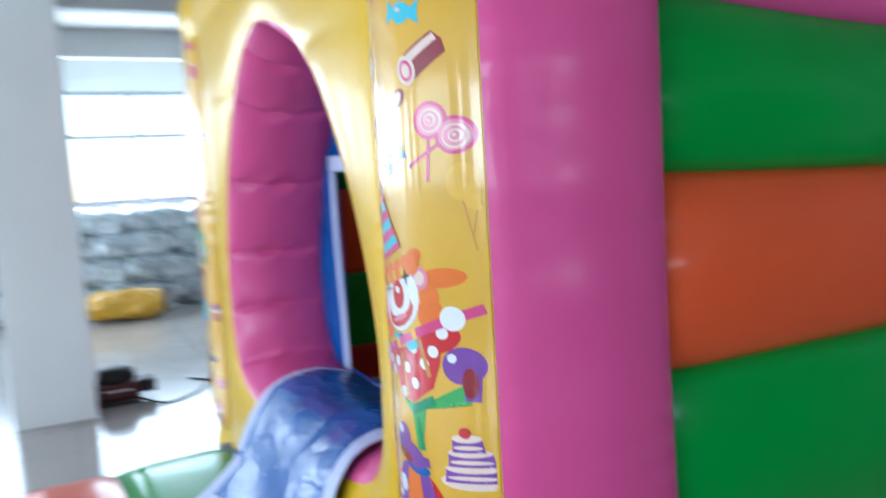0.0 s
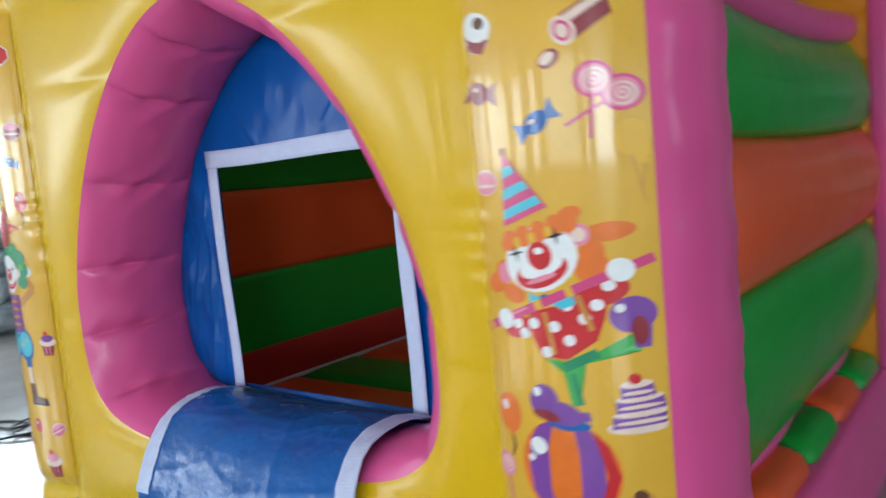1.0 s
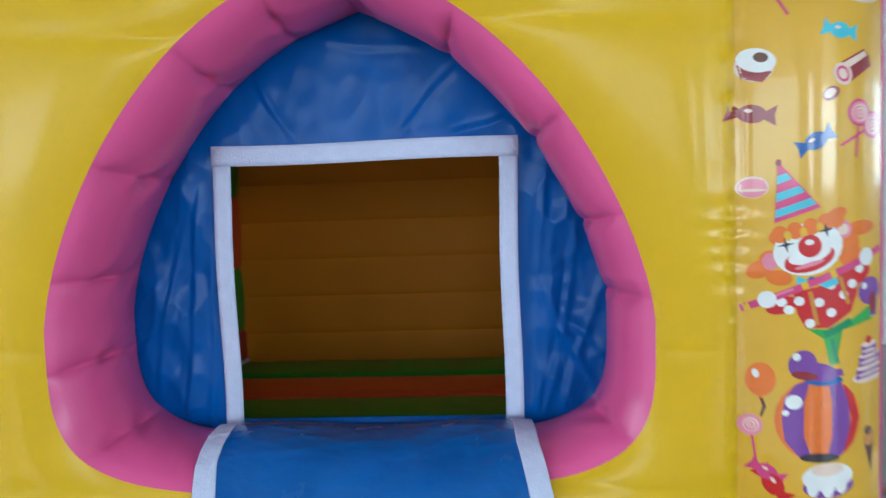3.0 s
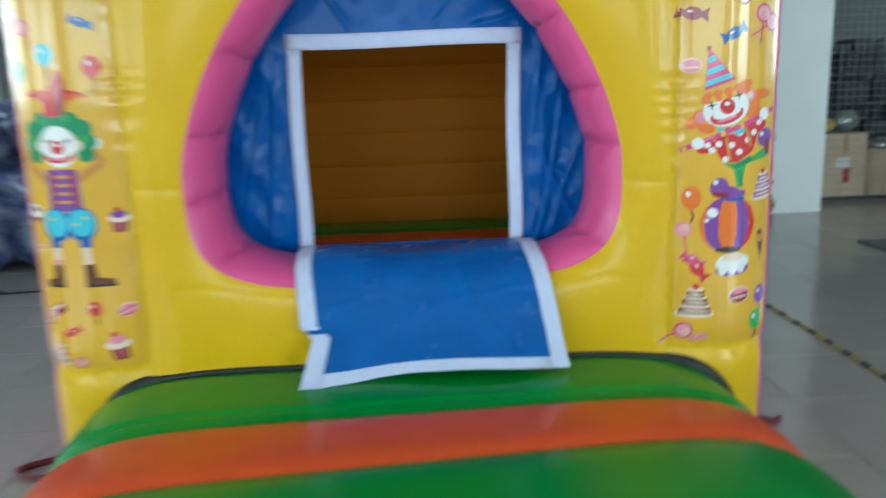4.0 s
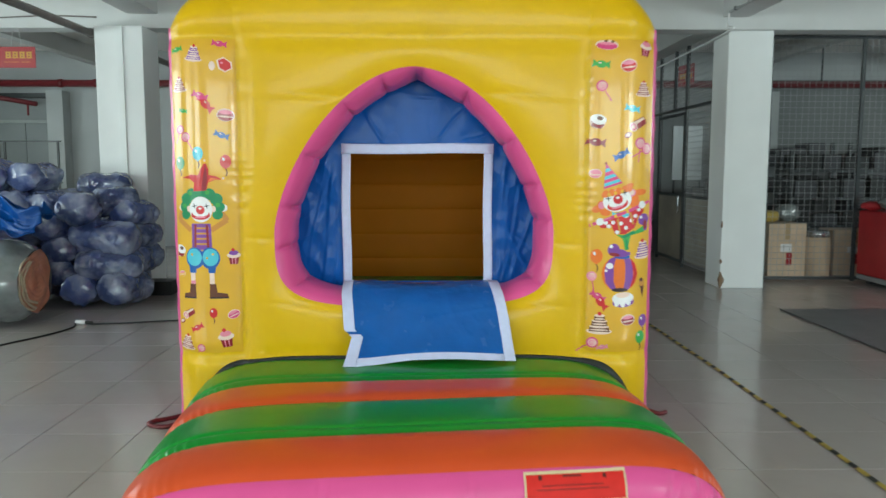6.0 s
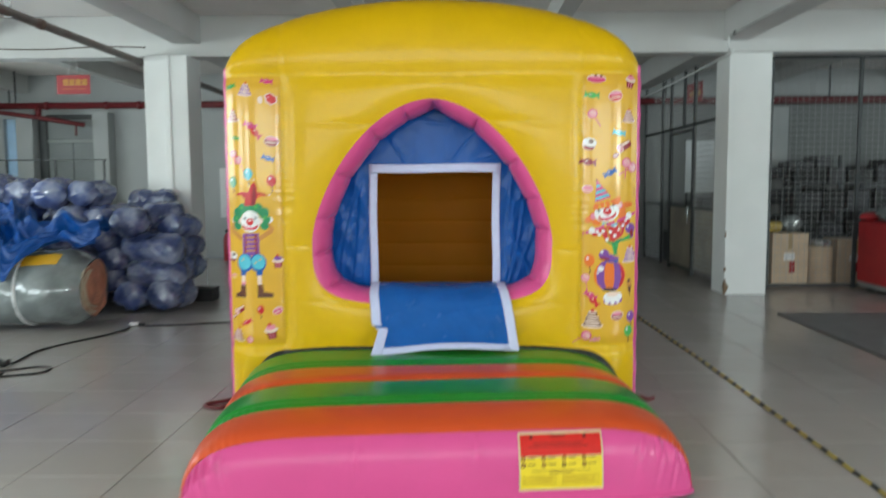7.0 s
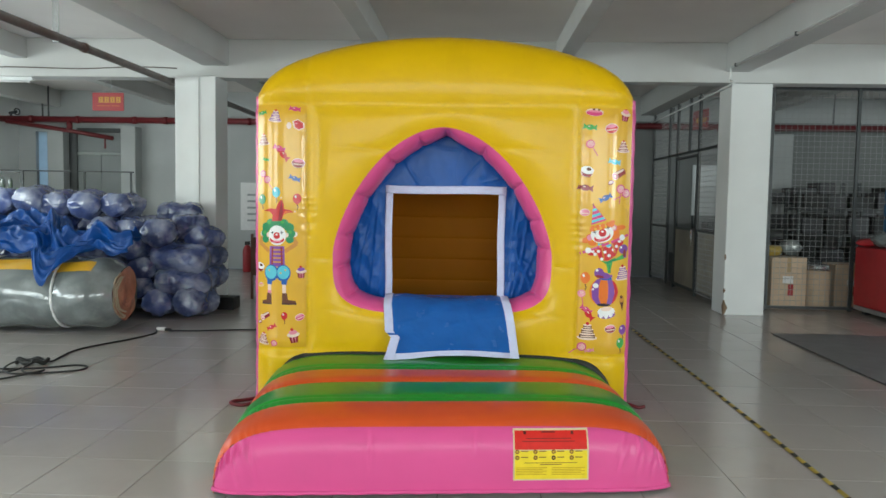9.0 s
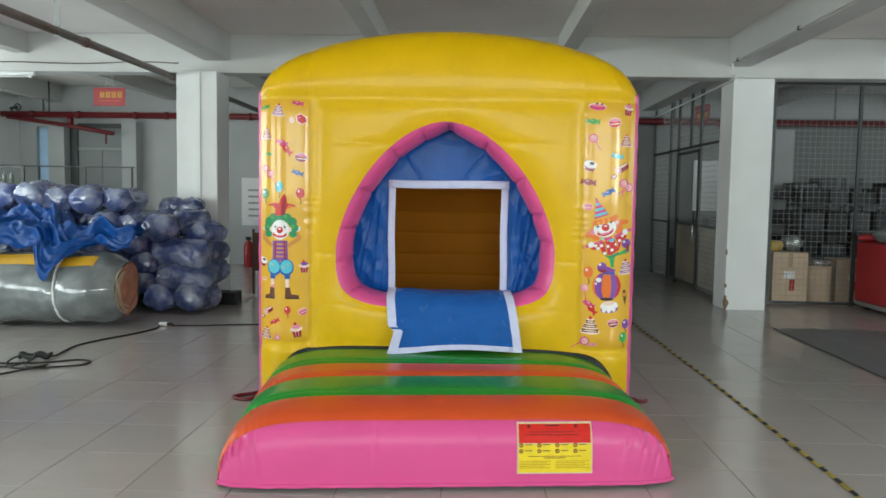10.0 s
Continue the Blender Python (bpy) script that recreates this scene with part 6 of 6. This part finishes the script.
for x, z, w, h in ((1.14, 0.831, 0.56, 0.54), (1.76, 0.831, 0.5, 0.44), (0.82, 0.831, 0.26, 0.36), (1.9, 1.821, 0.44, 0.34)):
    box = tagged(part("white_carton", box_bm(x, x + w, 7.0, 7.5, z, z + h, 0.008), WHITE_CARTON), "white carton with blurred print standing on a rack", "carton", "goods on the racks")
    for a, b, c2, d in ((0.16, 0.9, 0.80, 0.83), (0.2, 0.5, 0.48, 0.50), (0.16, 0.34, 0.14, 0.26), (0.42, 0.58, 0.14, 0.26), (0.66, 0.86, 0.14, 0.26)):
        part("text_bar", box_bm(x + a * w, x + b * w, 6.9965, 6.9995, z + c2 * h, z + d * h), GREY_STEEL, box)
for x, z in ((1.13, 1.372), (1.12, 1.8205)):
    tagged(part("paper_stack", box_bm(x, x + 0.15, 7.04, 7.3, z, z + 0.09, 0.006), PAPER), "stack of white paper on a rack", "paper", "goods on the racks")
bottle_profile = [(0, 0), (0.068, 0), (0.072, 0.02), (0.072, 0.24), (0.05, 0.3), (0.03, 0.33), (0.03, 0.38), (0, 0.38)]
t = np.linspace(0, 2 * np.pi, 20, endpoint=False)
for x, z, tall in ((1.42, 1.8205, 1.0), (1.41, 1.372, 0.72), (1.60, 1.372, 0.66), (1.68, 1.8205, 0.9)):
    jug = tagged(sheet("plastic_bottle", np.array([[(x + r * math.cos(a), 7.1 + r * math.sin(a), z + zz * tall) for a in t] for r, zz in bottle_profile]), TEAL_STEEL, loop_v=True), "dark green plastic bottle with a white label on a rack", "bottle", "goods on the racks")
    sheet("label", np.array([[(x + 0.0735 * math.cos(a), 7.1 + 0.0735 * math.sin(a), z + zz * tall) for a in np.linspace(3.3, 6.1, 12)] for zz in (0.04, 0.20)]), PAPER, jug, "white paper label")
for x, z, w, h, mt, nm in ((1.17, 0.381, 0.5, 0.27, DARK_BOX, "dark"), (1.75, 0.381, 0.42, 0.3, CARTON, "brown"), (0.8, 0.381, 0.3, 0.22, CARTON, "brown")):
    tagged(part("storage_crate" if nm == "dark" else "small_carton", box_bm(x, x + w, 7.02, 7.55, z, z + h, 0.012), mt), "dark plastic storage crate on a rack" if nm == "dark" else "small brown carton on a rack", "storage crate" if nm == "dark" else "small carton", "goods on the racks")
rack("steel_rack", 5.2, 6.9, 8.9, 9.5, 1.9, (0.15, 0.6, 1.05, 1.5), STEEL, "dark steel rack filled with dark crates", dark_goods, 4)
rack("steel_rack", 5.55, 7.5, 7.5, 8.0, 1.75, (0.12, 0.55, 0.98, 1.4), STEEL, "dark steel rack filled with dark crates", dark_goods, 12)
rack("steel_rack", 7.2, 9.0, 8.9, 9.5, 1.9, (0.15, 0.6, 1.05, 1.5), STEEL, "dark steel rack filled with dark crates", dark_goods, 8)

# ---- pipes under the ceiling ----
def flanged(name, p, q, r, mat, label, joints):
    root = empty(name, label, "pipe")
    tube("pipe", [p, q], r, mat, root, sides=14)
    p, q = Vector(p), Vector(q)
    for f in joints:
        c = p.lerp(q, f)
        d = (q - p).normalized() * 0.035
        tube("joint", [c - d, c + d], r * 1.22, mat, root, sides=14)
    return root


MY, MZ = 9.6, 2.95
mains = flanged("fire_main", (XL + 0.01, MY, MZ), (XR - 0.01, MY, MZ), 0.06, RED_PIPE, "dark red fire main running along the back wall", (0.03, 0.075, 0.13, 0.16, 0.24, 0.5, 0.7))
for x in (-8.34, -8.22, -5.0, -2.0, 1.0, 4.0, 7.0):
    part("hanger", box_bm(x - 0.012, x + 0.012, MY - 0.01, MY + 0.01, MZ + 0.05, ZC), STEEL, mains)
tube("drop", [(-7.80, MY, MZ - 0.02), (-7.80, MY, MZ - 0.20)], 0.055, RED_PIPE, mains, sides=12)
tube("branch", [(-9.05, MY - 0.05, MZ - 0.05), (-7.80, MY, MZ - 0.22), (-6.94, MY + 0.02, MZ - 0.36)], 0.042, RED_PIPE, mains, sides=12)
tube("branch", [(-7.10, MY + 0.02, MZ - 0.33), (-7.10, MY + 0.02, MZ - 0.56)], 0.018, RED_PIPE, mains, sides=10)
tube("valve_stem", [(-8.98, MY, MZ + 0.05), (-8.98, MY, MZ + 0.13)], 0.02, STEEL, mains, sides=8)
tube("valve_wheel", [(-8.86 + 0.02 * math.cos(a), MY + 0.06 * math.cos(a), MZ + 0.14 + 0.06 * math.sin(a)) for a in np.linspace(0, 2 * math.pi, 20, endpoint=False)], 0.014, STEEL, mains, sides=6, closed=True)
tube("valve_body", [(-9.01, MY, MZ + 0.11), (-8.86, MY, MZ + 0.14)], 0.03, STEEL, mains, sides=8)
wiring = empty("girder_cable", "thin dark cable sagging along the girder face", "cable")
tube("cord", smooth_path([(XL + 0.02, 5.008, 3.18), (-7.4, 5.008, 3.16), (-6.2, 5.008, 3.20), (-5.2, 5.008, 3.185), (-4.4, 5.008, 3.215), (-3.83, 5.008, 3.20)], 8), 0.008, RUST_PIPE, wiring, sides=6)
drain = flanged("drain_pipe", (-3.93, -4.0, 3.03), (-3.93, 9.5, 3.03), 0.043, RUST_PIPE, "rusty brown pipe hung below the ceiling", (0.30, 0.50, 0.672, 0.80))
for y in (-2.2, 2.2, 6.5):
    part("hanger", box_bm(-3.96, -3.90, y - 0.004, y + 0.004, 2.975, ZC), METAL_LIGHT, drain, "galvanised strap hanger")
conduit = empty("conduit", "thin white conduit clipped along a rib beam", "conduit")
tube("conduit_run", [(3.475, -8.0, 3.24), (3.475, 4.80, 3.24)], 0.013, PLASTER, conduit, sides=8)
tube("conduit_run", smooth_path([(3.475, 4.80, 3.24), (3.50, 4.90, 3.10), (3.54, 5.2, 3.04), (3.70, 10.1, 3.06)], 6), 0.013, PLASTER, conduit, sides=8)
for y in (-1.2, 0.8, 2.8, 4.6):
    part("clip", box_bm(3.456, 3.489, y - 0.01, y + 0.01, 3.22, 3.26), STEEL, conduit)
lamp = empty("tube_light", "white fluorescent batten light, switched off", "light")
part("batten", box_bm(-7.3, -5.86, 5.06, 5.12, 3.03, 3.079, 0.006), PLASTER, lamp)
for x in (-7.24, -5.92):
    part("lamp_holder", box_bm(x - 0.012, x + 0.012, 5.07, 5.11, 2.995, 3.0295), PLASTER, lamp)
tube("tube", [(-7.25, 5.09, 3.015), (-5.9, 5.09, 3.015)], 0.014, PAPER, lamp, sides=10)


# ---- hanging signs ----
SIGN_FAINT = material("faded_gold_paint", (0.55, 0.18, 0.05), rough=0.6)
def sign(x, y, z, turn, top, w=0.42, h=0.25):
    root = empty("hanging_sign", "red hanging sign with blurred gold lettering", "sign", "area signs")
    part("board", box_bm(-w / 2, w / 2, -0.006, 0.006, 0, h, 0.003), SIGN_RED, root)
    for k in range(4):
        c = -0.13 + k * 0.082
        for (a, b, e, f) in ((0.0, 0.066, 0.082, 0.097), (0.004, 0.062, 0.111, 0.126), (0.002, 0.020, 0.09, 0.155), (0.040, 0.058, 0.09, 0.155), (0.0, 0.066, 0.142, 0.158)):
            part("text_bar", box_bm(c + a, c + b, -0.009, -0.0062, e + 0.03, f + 0.03), SIGN_GOLD, root)
    for a, b in ((-0.15, 0.03), (0.05, 0.16)):
        part("text_bar", box_bm(a, b, -0.009, -0.0062, 0.062, 0.072), SIGN_FAINT, root)
    for s in (-0.06, 0.06):
        tube("cord", [(s, 0, h), (s * 0.6, 0, top - z)], 0.003, PAPER, root, sides=5)
    root.matrix_basis = pose(x, y, z, 0, 0, turn)
    return root


sign(-4.86, 5.17, 2.64, 0, GIRDER_Z, 0.44, 0.245)
sign(4.12, 8.25, 2.78, -74, ZC, 0.46, 0.33)

# ---- by the left column and along the back wall ----
trunk = empty("cable_trunking", "white cable trunking fixed up the column", "trunking")
part("channel", box_bm(-3.54, -3.47, 4.825, 4.8495, 0.9, 3.07, 0.004), PLASTER, trunk)
tagged(part("plinth_block", box_bm(-3.30, -2.92, 4.55, 4.84, 0, 0.16, 0.01), BLACK), "low black block on the floor by the column", "block")
easel = empty("wooden_stand", "brown wooden folding stand leaning by the column", "stand")
for x in (-3.0, -2.82):
    part("leg", box_bm(x - 0.015, x + 0.015, 5.65, 5.69, 0, 0.95), WOOD, easel)
part("panel", box_bm(-2.98, -2.84, 5.62, 5.645, 0.35, 0.9), WOOD, easel)
fire = empty("fire_extinguisher", "red fire extinguisher standing by the back wall", "extinguisher", at=(-4.25, 9.6, 0))
prof = [(0, 0), (0.085, 0), (0.09, 0.02), (0.09, 0.42), (0.06, 0.5), (0.03, 0.53), (0, 0.53)]
sheet("cylinder", np.array([[(r * math.cos(a), r * math.sin(a), z) for a in t] for r, z in prof]), SIGN_RED, fire, loop_v=True)
part("valve", box_bm(-0.05, 0.05, -0.02, 0.02, 0.531, 0.6, 0.006), BLACK, fire, "black valve")
board = empty("notice_board", "white notice board fixed on the back wall", "notice board")
part("panel", box_bm(-4.56, -4.0, YB - 0.03, YB - 0.002, 0.80, 1.77, 0.004), PAPER, board)
for k in range(5):
    part("text_bar", box_bm(-4.42, -4.08 + 0.05 * (k % 2), YB - 0.034, YB - 0.031, 1.5 - 0.13 * k, 1.54 - 0.13 * k), GREY_STEEL, board)
# Darker than the other grey steel: shade of the recess in the door's colour.
DOOR_GREY = material("recess_shade_door_grey", (0.22, 0.24, 0.24), rough=0.5, vary=0.1, scale=2)
dr = tagged(new("door_1"), "grey steel double door in a dark frame, darkened for recess shade", "door", kind="structure")
part("door_frame", box_bm(-8.09, -7.93, YB - 0.09, YB - 0.002, 0, 2.74), STEEL, dr)
part("door_frame", box_bm(-7.93, -6.93, YB - 0.09, YB - 0.002, 2.742, 2.83), STEEL, dr)
part("door_frame", box_bm(-7.928, -6.93, YB - 0.085, YB - 0.002, 2.29, 2.34), GREY_STEEL, dr, "pale grey transom bar")
for x0, x1 in ((-7.925, -7.44), (-7.43, -6.932)):
    part("door_leaf", box_bm(x0, x1, YB - 0.06, YB - 0.004, 0.01, 2.285, 0.004), DOOR_GREY, dr)
part("transom_panel", box_bm(-7.925, -6.932, YB - 0.06, YB - 0.004, 2.345, 2.738, 0.004), DOOR_GREY, dr)
railing = empty("steel_railing", "thin dark steel railing in front of the back wall", "railing")
for x in (-9.0, -8.1, -7.2, -6.3):
    part("post", box_bm(x - 0.015, x + 0.015, 8.98, 9.01, 0, 1.91), STEEL, railing)
for z in (1.2, 1.90):
    part("rail", box_bm(-9.05, -6.25, 8.975, 9.015, z, z + 0.025), STEEL, railing)
shelf = empty("bottle_shelf", "small dark shelf with a green edge holding bottles", "shelf")
for x in (-8.95, -7.59):
    part("upright", box_bm(x, x + 0.03, 7.6, 7.63, 0, 1.84), STEEL, shelf)
part("board", box_bm(-8.95, -7.62, 7.58, 7.9, 1.53, 1.565), material("lime_edge", (0.25, 0.5, 0.12), 0.5), shelf, "lime green shelf board")
part("top_bar", box_bm(-8.95, -7.56, 7.6, 7.63, 1.842, 1.868), STEEL, shelf)
bt = None
for i in range(7):
    m = pose(-8.62 + 0.13 * i, 7.7, 1.566)
    if bt is None:
        prof = [(0, 0), (0.035, 0), (0.035, 0.13), (0.015, 0.17), (0.015, 0.2), (0, 0.2)]
        bt = tagged(sheet("bottle", np.array([[(r * math.cos(a), r * math.sin(a), z) for a in t] for r, z in prof]), FILM, loop_v=True), "small pale bottle standing on the shelf", "bottle", "bottles on the shelf")
        bt.matrix_basis = m
    else:
        copy_thing(bt, m)

# ---- along the left windows ----
low = empty("blower", "dark red electric air blower on the floor by the column", "blower", at=(-3.62, -0.30, 0))
part("foot_plate", box_bm(-0.15, 0.15, -0.15, 0.15, 0.0, 0.03, 0.008), STEEL, low)
part("housing", box_bm(-0.14, 0.14, -0.14, 0.14, 0.031, 0.16, 0.03), material("blower_red", (0.07, 0.01, 0.016), 0.4), low)
part("name_strip", box_bm(0.136, 0.1415, -0.09, 0.09, 0.10, 0.115), PAPER, low)
tube("motor", [(0, 0, 0.155), (0, 0, 0.17), (0, 0, 0.24), (0, 0, 0.26)], [0.13, 0.135, 0.12, 0.06], BLACK, low, "black motor cover", sides=24)
part("outlet", box_bm(-0.09, 0.09, 0.135, 0.26, 0.06, 0.15, 0.012), BLACK, low, "black air outlet")
tube("cord", smooth_path([(0.12, 0.1, 0.05), (0.3, 0.3, 0.008), (0.12, 0.55, 0.008), (-0.25, 0.70, 0.008)], 8), 0.008, BLACK, low, sides=6)
GREYPACK = material("film_wrapped_grey_packs", (0.26, 0.30, 0.32), rough=0.14, vary=0.3, scale=6, bump=0.8, bump_scale=4, coat=1.0, second=(0.72, 0.78, 0.8), mix_scale=4, ridged=True, relief=0.02, per_piece=0.3)
GP = [bundle_mesh("grey_parcel", 41 + i, 0.95, 0.23, GREYPACK) for i in range(3)]
k = 0
for layer in range(4):
    for i in range(12):
        m = pose(-8.1 - 0.08 * layer + rng.uniform(-0.06, 0.06), -3.9 + i * 0.83 + 0.3 * (layer % 2), layer * 0.31, 0, rng.uniform(-4, 4), 90 + rng.uniform(-14, 14))
        if k < 3:
            ob = GP[k]
            ob.matrix_basis = m
            tagged(ob, "grey vinyl parcel wrapped in clear film under the windows", "parcel", "parcels under the windows")
        else:
            copy_thing(GP[k % 3], m)
        k += 1
tagged(bundle_mesh("amber_parcel", 51, 0.9, 0.2, AMBER), "amber yellow vinyl parcel lying by the grey parcels", "parcel").matrix_basis = pose(-7.45, 0.05, 0.0, 0, 0, 85)

# ---- floor: glazed tiles with open joints over grout ----
PITCH, GAP, TX, TY = 0.5243, 0.0045, 1.62, -1.10
floor = structure("floor", box_bm(XL, XR, YF, YB, -0.3, -0.004), GROUT, "pale grey glazed tile floor with thin dark joints", "floor")


def tile_data(bm, cx, cy):
    h, b = (PITCH - GAP) / 2, 0.0004
    lo = [bm.verts.new((cx + sx * h, cy + sy * h, -0.0039)) for sx, sy in ((-1, -1), (1, -1), (1, 1), (-1, 1))]
    mi = [bm.verts.new((cx + sx * h, cy + sy * h, -b)) for sx, sy in ((-1, -1), (1, -1), (1, 1), (-1, 1))]
    hi = [bm.verts.new((cx + sx * (h - b), cy + sy * (h - b), 0.0)) for sx, sy in ((-1, -1), (1, -1), (1, 1), (-1, 1))]
    for k in range(4):
        j = (k + 1) % 4
        bm.faces.new((lo[k], lo[j], mi[j], mi[k]))
        bm.faces.new((mi[k], mi[j], hi[j], hi[k]))
    bm.faces.new(hi)


bm = bmesh.new()
tile_data(bm, 0, 0)
tile_mesh = bpy.data.meshes.new("tile")
bm.to_mesh(tile_mesh)
bm.free()
tile_mesh.materials.append(TILE)
rest = bmesh.new()
i0, i1 = math.ceil((XL - TX) / PITCH), math.floor((XR - TX) / PITCH) - 1
j0, j1 = math.ceil((YF - TY) / PITCH), math.floor((YB - TY) / PITCH) - 1
for i in range(i0, i1 + 1):
    for j in range(j0, j1 + 1):
        cx, cy = TX + (i + 0.5) * PITCH, TY + (j + 0.5) * PITCH
        if -4.3 < cx < 4.4 and -2.8 < cy < 5.6:
            ob = new("tile", tile_mesh)
            ob.parent = floor
            ob.location = (cx, cy, random.uniform(-0.0003, 0.0003))
            ob.rotation_euler = (random.uniform(-0.0012, 0.0012), random.uniform(-0.0012, 0.0012), 0)
        else:
            tile_data(rest, cx, cy)
tagged(part("far_tiles", rest, TILE, floor), kind="stuff")
